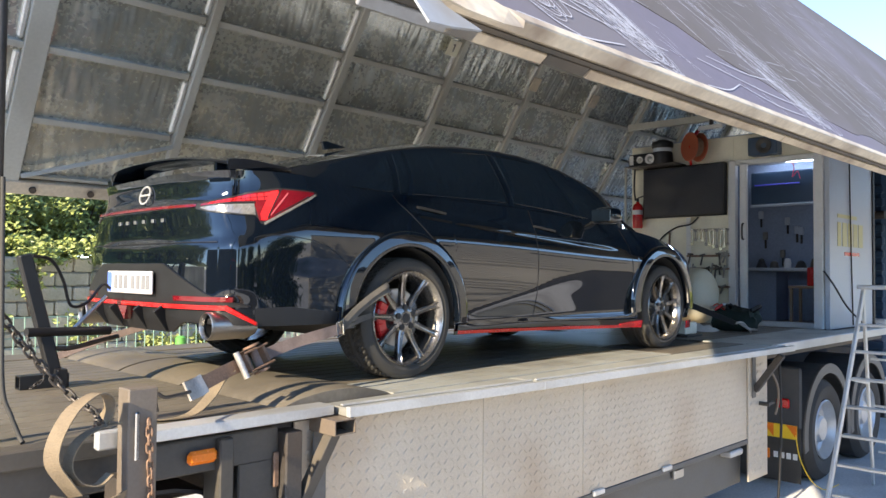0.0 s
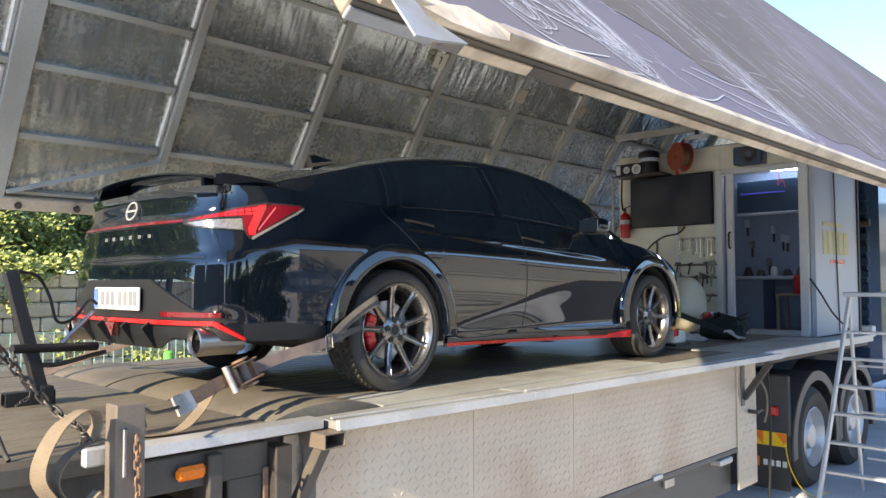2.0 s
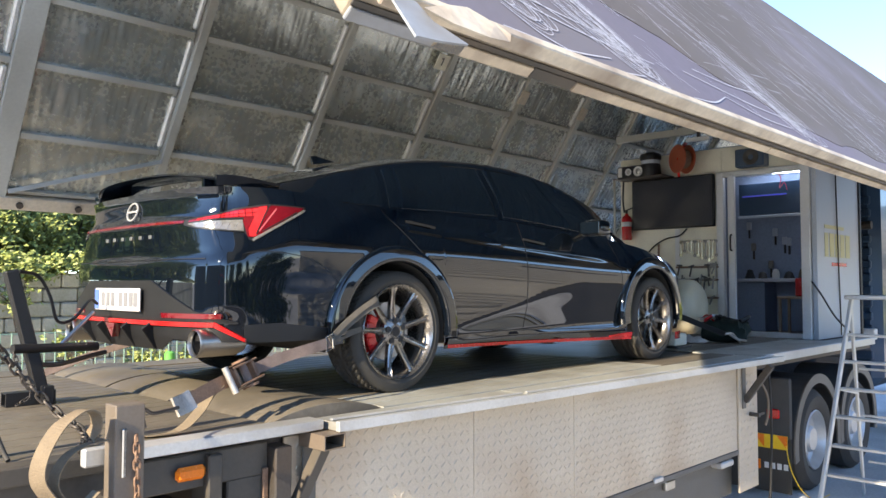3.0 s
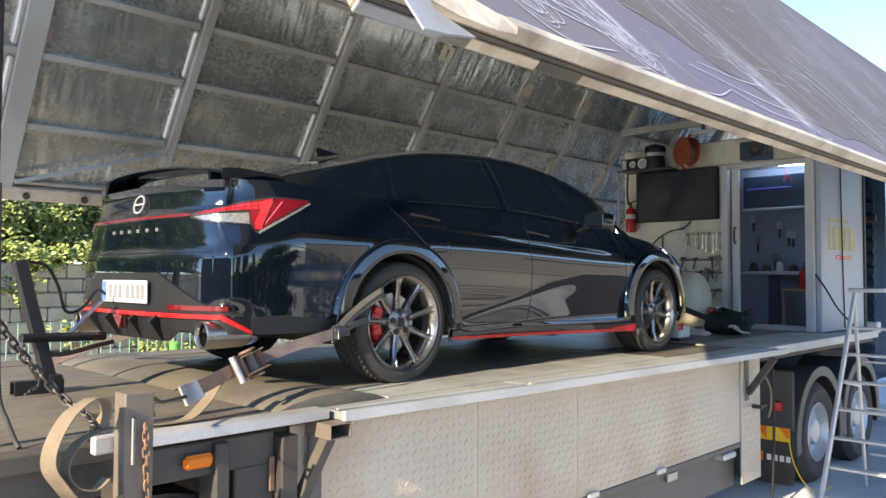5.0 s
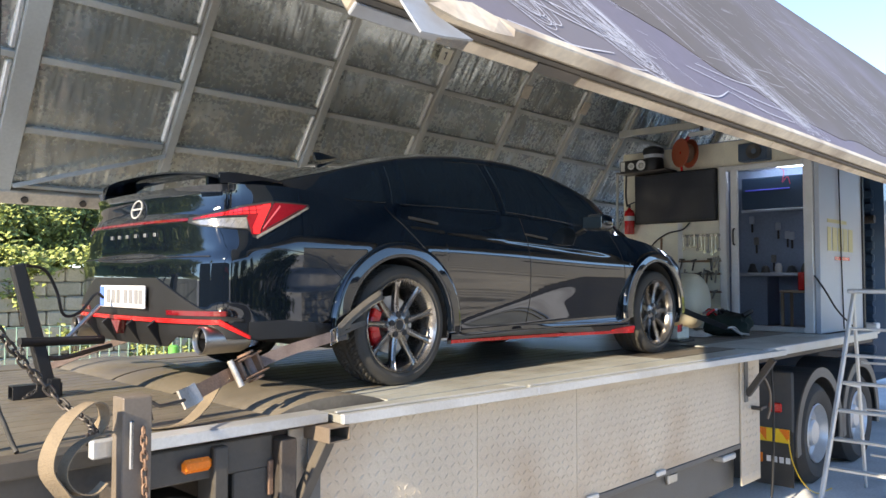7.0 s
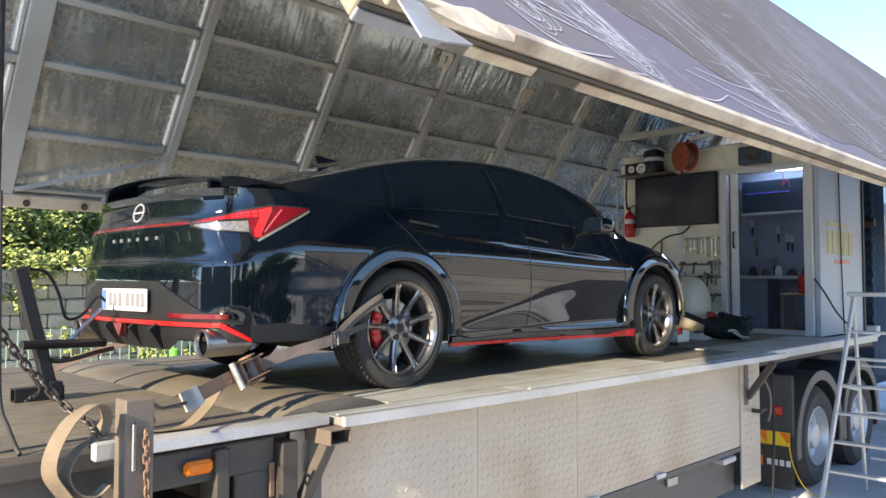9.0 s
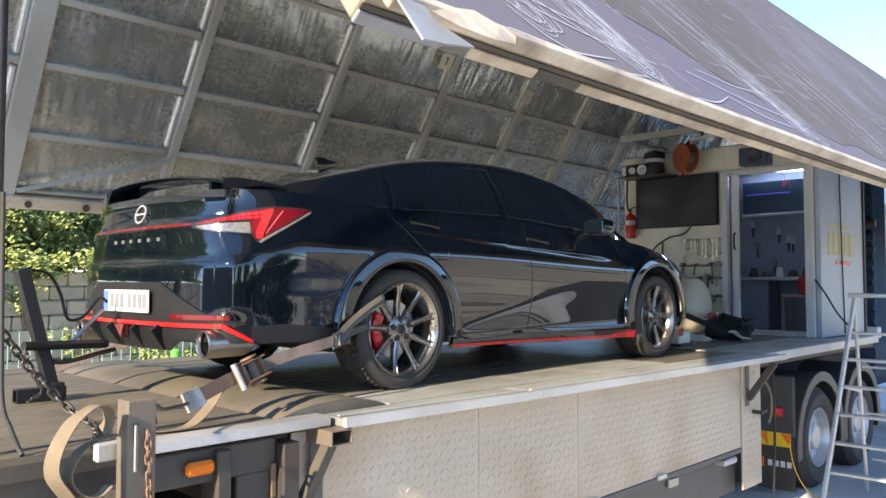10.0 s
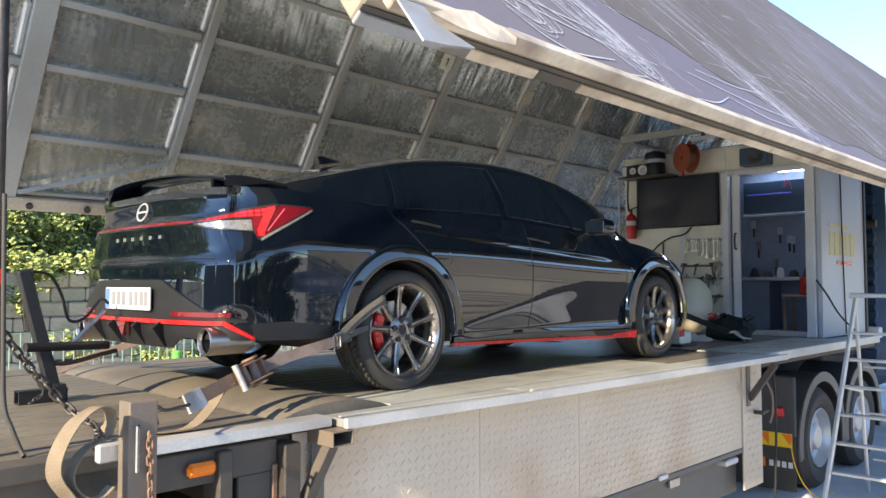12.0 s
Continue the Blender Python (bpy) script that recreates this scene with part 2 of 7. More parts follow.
# white metal whose shade is put into the grey-blue base, dirt on top
M_FLASH = material("shaded_white_sheet", (0.30, 0.32, 0.35), 0.5, vary=0.12, scale=4, fine=60, dirt=(0.22, 0.20, 0.17), dirt_amount=0.7, dirt_scale=5)
M_RUST = material("rusty_steel", (0.24, 0.15, 0.10), 0.65, metal=0.4, vary=0.35, scale=14, fine=120, bump=0.4)
M_POST = material("painted_post_steel", (0.20, 0.165, 0.13), 0.5, metal=0.3, vary=0.15, scale=5, fine=90, bump=0.15, dirt=(0.16, 0.10, 0.06), dirt_amount=0.6)
M_STONE = material("retaining_block", (0.58, 0.54, 0.43), 0.9, vary=0.25, scale=4, fine=40, bump=0.6, island=0.18, dirt=(0.14, 0.15, 0.09), dirt_amount=0.6, dirt_scale=2)
M_LEAF = material("bush_leaf", (0.29, 0.33, 0.09), 0.5, vary=0.3, scale=3, fine=30, island=0.4)
# darker leaf for the added trees that only reflections show
M_LEAFDARK = material("deep_green_leaf", (0.09, 0.13, 0.04), 0.6, vary=0.3, scale=3, fine=30, island=0.4)
M_FENDER = material("grey_fender_plastic", (0.050, 0.054, 0.058), 0.5, vary=0.15, scale=6, fine=90, dirt=(0.12, 0.10, 0.08), dirt_amount=0.5)
M_LENSPALE = material("pink_lens_rib", (0.50, 0.10, 0.12), 0.15, vary=0.1, scale=30, fine=120, coat=0.6)
M_GRASS = material("bank_grass", (0.15, 0.19, 0.06), 0.8, vary=0.35, scale=2, fine=20, bump=0.5)
M_BARK = material("bark", (0.13, 0.09, 0.06), 0.85, vary=0.3, scale=10, fine=60, bump=0.6)
M_FENCE = material("green_fence_wire", (0.22, 0.34, 0.27), 0.5, vary=0.1, scale=8, fine=60)
M_GREENPOST = material("green_post_plastic", (0.12, 0.36, 0.07), 0.45, vary=0.1, scale=8, fine=60)
M_NAVY = material("navy_cab_paint", (0.028, 0.058, 0.105), 0.35, vary=0.1, scale=3, fine=60, coat=0.5)
M_SCREEN = material("dark_screen", (0.026, 0.030, 0.042), 0.12, vary=0.1, scale=3, fine=60, rvary=0.03)
M_ORANGE = material("orange_reel_paint", (0.30, 0.07, 0.03), 0.45, vary=0.12, scale=8, fine=60)
M_DARKROOM = material("dark_room_wall", (0.30, 0.36, 0.48), 0.6, vary=0.15, scale=2, fine=40)
M_SIDING = material("beige_corrugated_siding", (0.52, 0.49, 0.44), 0.5, vary=0.08, scale=0.6, fine=10)
M_ROOFDARK = material("dark_window_band", (0.03, 0.03, 0.035), 0.2, vary=0.1)
M_TANK = material("cream_tank_enamel", (0.72, 0.66, 0.50), 0.35, vary=0.08, scale=4, fine=80, dirt=(0.40, 0.32, 0.20), dirt_amount=0.5)
M_TOOL = material("tool_steel", (0.30, 0.29, 0.27), 0.4, metal=0.8, vary=0.25, scale=20, fine=120)
M_WOOD = material("worn_wood", (0.34, 0.24, 0.15), 0.7, vary=0.25, scale=3, fine=60, stretch=(8, 1, 1), bump=0.2)
M_LADDER = material("ladder_aluminium", (0.66, 0.66, 0.64), 0.42, metal=0.6, vary=0.1, scale=5, fine=90)
M_YELLOWTEXT = material("faded_yellow_lettering", (0.60, 0.56, 0.28), 0.45, vary=0.1, scale=6, fine=60)
M_PLATE = material("white_plate", (0.62, 0.62, 0.63), 0.4, vary=0.05, scale=20, fine=100)
M_PLATEBLUE = material("blue_plate_band", (0.10, 0.18, 0.55), 0.4, vary=0.05, scale=20, fine=100)
M_LETTER = material("plate_bar_grey", (0.20, 0.20, 0.21), 0.5, vary=0.1, scale=20, fine=100)


for _m in (M_PAINT,):
    _m.node_tree.nodes["Principled BSDF"].inputs["IOR"].default_value = 1.5
    _m.node_tree.nodes["Principled BSDF"].inputs["Coat IOR"].default_value = 1.55


def wrap_material():
    """Purple printed film: purple ground that turns grey-brown up the panel, with worn white swirls drawn as geometry."""
    m = material("purple_printed_wrap", (0.150, 0.134, 0.170), 0.7, vary=0.16, scale=1.2, fine=30, dirt=(0.165, 0.150, 0.150), dirt_amount=1.0, dirt_scale=0.7)
    return m


M_WRAP = wrap_material()
M_WRAPGREY = material("grey_brown_printed_wrap", (0.115, 0.098, 0.086), 0.72, vary=0.18, scale=1.0, fine=30, dirt=(0.18, 0.165, 0.20), dirt_amount=0.8, dirt_scale=0.9)
M_SWIRL = material("pale_printed_line", (0.50, 0.49, 0.53), 0.5, vary=0.15, scale=4, fine=40)
M_REDGLOW = glow("neon_red", (0.9, 0.05, 0.12), 0.03)
M_PALEGLOW = glow("tube_light", (0.66, 0.78, 1.0), 15.0)
M_BLUEGLOW = glow("blue_led", (0.10, 0.10, 0.7), 0.06)

# ---- setting ----
D, G = 1.23, -0.24
HY, HZ, HALF = 0.95, 3.85, 1.25     # hinge line of the wings, half width of the roof
FAR, NEAR, SIDE_L = radians(34), radians(37), 2.55
X_REAR, X_BULK = -1.05, 5.84

bm = bmesh.new()
bmesh.ops.create_grid(bm, x_segments=40, y_segments=40, size=300)
ground = tagged(linked("ground", bm, M_CONCRETE), "worn grey concrete yard with stains", "ground", kind="structure")
ground.location = (0, 0, G)

# asphalt lane added behind the camera so the lower doors mirror dark ground
bm = bmesh.new()
bmesh.ops.create_grid(bm, x_segments=60, y_segments=8, size=1)
for v in bm.verts:
    v.co = Vector((v.co.x * 60, -10.6 + v.co.y * 5.2 + 0.12 * noise.noise(Vector((v.co.x * 30, v.co.y * 4, 0))), 0.006))
road = tagged(linked("road", bm, M_ASPHALT), "dark asphalt lane added out of view to darken the mirrored yard", "road", kind="structure")
road.location = (0, 0, G)


def wing_frame(side):
    """Matrix with x along the trailer, y down the opened side panel, z out of its inner face."""
    a = FAR if side > 0 else NEAR
    corner = Vector((0, HY + side * HALF * math.cos(a), HZ + HALF * math.sin(a)))
    down = Vector((0, side * math.sin(a), -math.cos(a)))
    x = Vector((1, 0, 0))
    inner = Vector((0, -side * math.cos(a), -math.sin(a)))
    m = Matrix((x, down, inner)).transposed().to_4x4()
    m.translation = corner
    return m


trailer = tagged(empty("exhibition_trailer", pose(0, 0, 0)), "wing-sided show trailer, purple print outside, foil-lined raised wings", "trailer")
X_FRONT = 7.3
X_WING = 10.2

# far wing: skin, foil cells with creases, ribs, purlins
RIBS = [-2.28, -1.03, 0.17, 1.50, 2.80, 4.05, 5.22, 6.40, 7.62, 8.86, 10.1]
PURLINS = [0.46, 0.94, 1.42, 1.97, 2.44]


def foil_sheet(name, m, x0, x1, k0, k1, parent, seed, lining=None):
    """Crinkled foil behind the ribs."""
    rng = random.Random(seed)
    nx, nk = max(6, int((x1 - x0) / 0.011)), max(5, int((k1 - k0) / 0.045))
    bm = bmesh.new()
    rows = []
    for i in range(nx + 1):
        row = []
        for j in range(nk + 1):
            x, k = x0 + (x1 - x0) * i / nx, k0 + (k1 - k0) * j / nk
            edge = min(i, nx - i, j * 2, (nk - j) * 2) / 6
            h = 0.010 * noise.noise(Vector((x * 9 + seed, k * 1.7, 0.3))) + 0.007 * noise.noise(Vector((x * 30, k * 4, seed))) \
                + 0.016 * noise.noise(Vector((x * 2.2, k * 2.4, seed * 3.1))) \
                + 0.007 * (1 - abs(noise.noise(Vector((x * 13 + 1.5 * noise.noise(Vector((x * 3, k * 5, seed))), k * 1.6, seed * 1.7))))) ** 7
            row.append(bm.verts.new((x, k, 0.012 + h * (0.5 + 0.5 * min(1, edge)))))
        rows.append(row)
    for a, b in zip(rows, rows[1:]):
        for j in range(nk):
            bm.faces.new((a[j], b[j], b[j + 1], a[j + 1]))
    bmesh.ops.transform(bm, matrix=m, verts=bm.verts)
    return part(name, bm, lining or M_FOIL, parent, smooth=80)


def build_wing(side):
    m = wing_frame(side)
    bm = bmesh.new()
    if side > 0:
        box(bm, -2.34, X_WING, 0, SIDE_L, -0.05, -0.015, 0.004, m)
        wing = part("far_wing", bm, M_GREYPAINT, trailer, "raised far wing panel, foil-lined with grey-green ribs")
    else:
        box(bm, X_REAR - 0.55, X_WING + 0.1, -0.04, SIDE_L + 0.10, -0.035, -0.012, 0.004, m)
        wing = part("near_wing", bm, M_FRAME, trailer, "raised near wing panel, purple printed outside")
    # roof half, and the rounded corner between
    bm = bmesh.new()
    a = FAR if side > 0 else NEAR
    r0, r1 = Vector((0, HY, HZ)), m @ Vector((0, 0, 0))
    for xa, xb in ((X_REAR, X_WING),):
        d = (r1 - r0)
        ang = math.atan2(d.z, d.y)
        mm = Matrix.Translation((0, HY, HZ)) @ Matrix.Rotation(ang, 4, 'X')
        box(bm, xa, xb, -0.02, HALF - 0.01, 0.0, 0.04, 0.004, mm)
    part("roof_half", bm, M_GREYPAINT, wing)
    # ribs of the roof half
    for x in RIBS[1:]:
        bm = bmesh.new()
        box(bm, x - 0.04, x + 0.04, 0.03, HALF - 0.03, -0.06, -0.002, 0.004, mm if side > 0 else mm @ Matrix.Diagonal((1, 1, -1, 1)) @ Matrix.Translation((0, 0, -0.03)))
        if side > 0:
            part("roof_rib", bm, M_FRAME, wing)
        else:
            bm.free()
    if side > 0:
        for i, x in enumerate(RIBS):
            w = 0.16 if i == 1 else 0.075
            bm = bmesh.new()
            box(bm, x - w / 2, x + w / 2, 0.0, SIDE_L, -0.014, 0.075, 0.006, m)
            part("rib", bm, M_FRAME, wing)
            for ka, kb in zip([0.05] + PURLINS, PURLINS[:4]):
                bm = bmesh.new()
                box(bm, x - w / 2 - 0.045, x - w / 2 - 0.002, ka + 0.05, kb - 0.04, -0.010, 0.040 + 0.006 * (i % 2), 0.012, m)
                part("foil_tape", bm, M_FOILTAPE, wing)
        for j, k in enumerate(PURLINS):
            for i, (xa, xb) in enumerate(zip(RIBS, RIBS[1:])):
                bm = bmesh.new()
                h = 0.05 if j < 4 else 0.03
                box(bm, xa + (0.085 if i == 1 else 0.042), xb - 0.064, k - h / 2, k + h / 2, -0.013, 0.055, 0.004, m)
                part("purlin", bm, M_FRAME, wing)
        for i, (xa, xb) in enumerate(zip(RIBS, RIBS[1:])):
            ks = [0.02] + PURLINS
            for j, (ka, kb) in enumerate(zip(ks, ks[1:])):
                foil_sheet("foil_panel", m, xa + 0.03, xb - 0.03, ka + 0.015, kb - 0.015, wing, i * 7 + j + 1)
        bm = bmesh.new()
        box(bm, -2.36, X_WING, SIDE_L - 0.08, SIDE_L + 0.03, -0.06, 0.085, 0.008, m)
        part("bottom_rail", bm, M_FRAMEEDGE, wing)
        # diagonal brace in the rear bay
        bm = bmesh.new()
        a0, a1 = m @ Vector((-0.95, 2.42, 0.09)), m @ Vector((0.13, 2.03, 0.09))
        beam(bm, a0, a1, 0.035, 0.035, (0, -1, 0))
        part("brace", bm, M_FRAME, wing)
        # cream tag with the numeral 1 beside a rib, and short plates at two rib heads
        bm = bmesh.new()
        box(bm, 2.56, 2.72, 0.50, 0.66, 0.078, 0.086, 0.003, m)
        tag = part("number_tag", bm, M_CREAM, wing, "cream tag with the numeral 1")
        bm = bmesh.new()
        box(bm, 2.632, 2.646, 0.535, 0.615, 0.0865, 0.0885, 0.0, m)
        box(bm, 2.615, 2.633, 0.538, 0.552, 0.0865, 0.0885, 0.0, m)
        part("numeral", bm, M_CHASSIS, tag)
        for x in (4.05, 5.22):
            bm = bmesh.new()
            box(bm, x - 0.09, x + 0.05, 0.62, 0.78, 0.078, 0.090, 0.004, m)
            part("rib_plate", bm, M_FRAMEEDGE, wing)
        for x in (-0.85, -0.42):
            bm = bmesh.new()
            rod(bm, m @ Vector((x, SIDE_L - 0.02, 0.086)), m @ Vector((x, SIDE_L - 0.02, 0.105)), 0.026, 10)
            part("bolt", bm, M_STEELDARK, wing)
    else:
        # outer print: lower purple, upper grey-brown, one sheet each, 4 mm off the skin
        bm = bmesh.new()
        box(bm, X_REAR - 0.54, X_WING + 0.09, -0.03, SIDE_L + 0.095, -0.040, -0.0355, 0.0, m)
        part("purple_print", bm, M_WRAP, wing, "purple printed film")
        bm = bmesh.new()
        cols = []
        for i in range(121):
            x = X_REAR - 0.53 + (X_WING + 0.60 - X_REAR) * i / 120
            k = min(2.50, 2.12 + 0.26 * x) + 0.05 * noise.noise(Vector((x * 2.3, 0, 4))) + 0.02 * noise.noise(Vector((x * 9, 2, 4)))
            cols.append([bm.verts.new(m @ Vector((x, kk, z))) for kk, z in ((-0.02, -0.0400), (-0.02, -0.0425), (k, -0.0425), (k, -0.0400))])
        for p, q in zip(cols, cols[1:]):
            for j in range(3):
                bm.faces.new((p[j], p[j + 1], q[j + 1], q[j]))
        bmesh.ops.recalc_face_normals(bm, faces=bm.faces)
        part("grey_print", bm, M_WRAPGREY, wing, "grey-brown printed film")
        # bottom rail seen from below and outside
        bm = bmesh.new()
        box(bm, X_REAR - 0.55, X_WING + 0.1, SIDE_L + 0.102, SIDE_L + 0.140, -0.058, -0.010, 0.004, m)
        part("weathered_edge", bm, M_FRAMEEDGE, wing, "weathered beige bottom edge")
        bm = bmesh.new()
        box(bm, X_REAR - 0.55, X_WING + 0.1, SIDE_L - 0.07, SIDE_L + 0.05, -0.008, 0.10, 0.008, m)
        part("inner_rail", bm, M_RAIL, wing)
        # dark strip drawn for the shade of the recess above the boards
        bm = bmesh.new()
        box(bm, X_REAR - 0.55, X_WING + 0.1, SIDE_L + 0.0505, SIDE_L + 0.056, 0.040, 0.058, 0.001, m)
        part("edge_gap_strip", bm, M_CHASSIS, wing)
        # ribs out of view take the same navy, so windows mirror no pale bands
        for x in RIBS[1:]:
            bm = bmesh.new()
            box(bm, x - 0.0375, x + 0.0375, 0.0, SIDE_L - 0.075, -0.010, 0.075, 0.005, m)
            part("rib", bm, M_LINING, wing)
        for i, (xa, xb) in enumerate(zip(RIBS[1:], RIBS[2:])):
            foil_sheet("lining_panel", m, xa + 0.03, xb - 0.03, 0.05, SIDE_L - 0.09, wing, 60 + i, M_LINING)
        # pale worn board ends along the edge
        for xa, xb, w0, w1, mt in ((-2.05, -1.18, 0.012, 0.058, M_FLASH), (-1.30, -0.86, 0.018, 0.055, M_FRAMEEDGE), (-0.62, 1.05, 0.018, 0.055, M_FRAMEEDGE), (1.06, 3.3, 0.018, 0.055, M_FRAMEEDGE)):
            bm = bmesh.new()
            box(bm, max(xa, X_REAR - 0.55), xb, SIDE_L + 0.0505, SIDE_L + 0.063, 0.060, 0.098, 0.003, m)
            part("edge_board", bm, mt, wing)
        # dark box between two boards, drawn for the shade of a hole
        bm = bmesh.new()
        box(bm, -0.855, -0.625, SIDE_L + 0.0505, SIDE_L + 0.060, 0.056, 0.096, 0.003, m)
        part("edge_notch", bm, M_CHASSIS, wing)
        # peeled, folded film and white sheet at the rear lower corner
        for nm, mt, lab, z, pts in (
                ("white_flashing", M_FLASH, "white metal flashing", -0.052, ((-1.60, 2.60), (-1.53, 2.60), (-1.51, 2.69), (-1.49, 2.757), (-1.40, 2.812), (-1.52, 2.840), (-1.60, 2.850))),
                ("peeled_film", M_FRAMEEDGE, "cream back of a peeled film fold", -0.066, ((-1.52, 2.735), (-1.40, 2.680), (-1.30, 2.640), (-1.22, 2.680), (-1.18, 2.715), (-1.20, 2.745), (-1.30, 2.766), (-1.44, 2.768)))):
            bm = bmesh.new()
            top, low = [], []
            for i, (x, k) in enumerate(pts):
                lift = 0.004 * math.sin(2.1 * i) if nm == "peeled_film" else 0.0
                top.append(bm.verts.new(m @ Vector((x, k, z - lift))))
                low.append(bm.verts.new(m @ Vector((x, k, z - lift + 0.006))))
            bm.faces.new(top)
            bm.faces.new(low[::-1])
            for i in range(len(pts)):
                j = (i + 1) % len(pts)
                bm.faces.new((top[i], low[i], low[j], top[j]))
            bmesh.ops.triangulate(bm, faces=[f for f in bm.faces if len(f.verts) > 4])
            bmesh.ops.recalc_face_normals(bm, faces=bm.faces)
            part(nm, bm, mt, wing, lab)
    return wing


far_wing = build_wing(1)
near_wing = build_wing(-1)

# printed swirls on the purple film
mw = wing_frame(-1)


def stroke(bm, pts, w):
    pts = spline(pts, 8)
    ring = []
    for i, p in enumerate(pts):
        d = (pts[min(i + 1, len(pts) - 1)] - pts[max(i - 1, 0)]).normalized()
        s = Vector((-d.y, d.x, 0))
        ww = 1.25 * w * (0.6 + 0.4 * math.sin(math.pi * (i + 0.5) / len(pts)))
        ring.append([bm.verts.new((p.x + s.x * q * ww / 2, p.y + s.y * q * ww / 2, z)) for q in (-1, 1) for z in (-0.0435,)])
    for a, b in zip(ring, ring[1:]):
        bm.faces.new((a[0], a[1], b[1], b[0]))


rng = random.Random(5)
bm = bmesh.new()
def loop_at(cx, ck, ra, rb, t, a0, sweep, w):
    pts = []
    for q in range(19):
        a = a0 + sweep * q / 18
        x, k = ra * math.cos(a), rb * math.sin(a)
        pts.append((cx + x * math.cos(t) - k * math.sin(t), min(SIDE_L + 0.08, ck + x * math.sin(t) + k * math.cos(t)), 0))
    stroke(bm, pts, w)


# one clear nest of long loops, then looser ones
for cx, ck, ra, rb, cnt, wild in ((-0.47, 2.29, 0.44, 0.14, 15, 0.06), (1.22, 2.30, 0.46, 0.12, 14, 0.25), (-1.00, 2.36, 0.30, 0.10, 7, 0.2), (0.75, 1.75, 0.7, 0.10, 5, 0.3), (2.9, 2.1, 0.6, 0.18, 8, 0.3), (4.6, 2.0, 0.8, 0.2, 7, 0.3), (6.6, 2.0, 0.8, 0.2, 6, 0.3)):
    for i in range(cnt):
        f = 1.0 - 0.55 * i / cnt
        loop_at(cx + rng.uniform(-wild, wild) * ra, ck + rng.uniform(-wild, wild) * rb, ra * f, rb * f * rng.uniform(0.85, 1.1), 0.80 + rng.uniform(-wild, wild) * 0.5, rng.uniform(2.0, 4.0), rng.uniform(4.6, 6.2), rng.uniform(0.0025, 0.0048))
# scuffed scribble inside the nest
for i in range(150):
    c = -0.40 if i < 80 else 1.20
    u, v = rng.gauss(0, 0.13), rng.gauss(0, 0.03)
    x0, k0 = c + u * 0.70 - v * 0.72, 2.38 + u * 0.72 + v * 0.70
    l = rng.uniform(0.03, 0.14)
    stroke(bm, [(x0, min(k0, SIDE_L + 0.07), 0), (x0 + l * 0.4, min(k0 + l * 0.3, SIDE_L + 0.07), 0), (x0 + l * 0.7, min(k0 + l * 0.72, SIDE_L + 0.07), 0)], rng.uniform(0.002, 0.007))
# long scratches down the panel, and lines that run along its foot
for i in range(20):
    x0, k0 = rng.uniform(-1.4, 5), rng.uniform(0.7, 1.9)
    l = rng.uniform(0.4, 1.1)
    t = rng.uniform(0.55, 0.95)
    stroke(bm, [(x0, k0, 0), (x0 + l * 0.5 * math.cos(t), min(SIDE_L + 0.08, k0 + l * 0.5 * math.sin(t)) + rng.uniform(-0.03, 0.03), 0), (x0 + l * math.cos(t), min(SIDE_L + 0.08, k0 + l * math.sin(t)), 0)], rng.uniform(0.0025, 0.006))
# fine scuffs all over the film
for i in range(420):
    x0, k0 = rng.uniform(-1.5, 5.5), rng.uniform(0.3, 2.45)
    l, t = rng.uniform(0.04, 0.35), rng.choice((rng.uniform(0.4, 1.1), rng.uniform(-0.2, 0.3)))
    e = (x0 + l * math.cos(t), min(SIDE_L + 0.08, k0 + l * math.sin(t)), 0)
    stroke(bm, [(x0, k0, 0), ((x0 + e[0]) / 2 + rng.uniform(-0.02, 0.02), (k0 + e[1]) / 2, 0), e], rng.uniform(0.0012, 0.0035))
for x0, k0, x1, k1 in ((-1.3, 2.28, -0.3, 2.40), (-1.1, 2.38, -0.1, 2.47), (-1.2, 2.10, -0.5, 2.48), (0.2, 2.42, 1.5, 2.46), (0.35, 2.36, 1.2, 2.30), (-1.12, 2.62, -0.50, 2.565), (-0.88, 2.625, -0.30, 2.60), (-1.03, 2.48, -0.80, 2.62), (0.35, 1.93, 0.51, 2.23), (0.05, 2.62, 0.5, 2.50), (0.5, 2.50, 1.2, 2.55)):
    stroke(bm, [(x0, k0, 0), ((x0 + x1) / 2, (k0 + k1) / 2 + 0.03, 0), (x1, k1, 0)], 0.006)
bmesh.ops.transform(bm, matrix=mw, verts=bm.verts)
bmesh.ops.recalc_face_normals(bm, faces=bm.faces)
part("printed_pattern", bm, M_SWIRL, near_wing, "pale printed swirling lines", kind="stuff")

# deck
bm = bmesh.new()
box(bm, -2.35, 7.28, -0.30, 2.20, D - 0.16, D - 0.012, 0.004)
deck = part("deck", bm, M_STEELDARK, trailer, "grey metal deck with joints")
PL = 0.125
y = -0.296
while y < 2.19:
    for xa, xb in ((-2.34, -0.98), (-0.36, 2.30), (3.50, 4.6), (4.61, 5.80)):
        bm = bmesh.new()
        box(bm, xa, xb - 0.008, y, min(y + PL, 2.196) - 0.011, D - 0.011, D, 0.002)
        part("deck_plank", bm, M_BOARD if y < -0.04 and xa > -0.5 else M_DECK, deck)
    y += PL
# front pit plate round the driven wheels
for ya, yb in ((-0.296, -0.10), (0.34, 1.46), (1.95, 2.196)):
    bm = bmesh.new()
    box(bm, 2.305, 3.495, ya, yb, D - 0.011, D, 0.002)
    part("pit_plate", bm, M_DECK, deck)
bm = bmesh.new()
box(bm, 2.2, 3.52, -0.15, 2.05, D - 0.4, D - 0.17, 0.01)
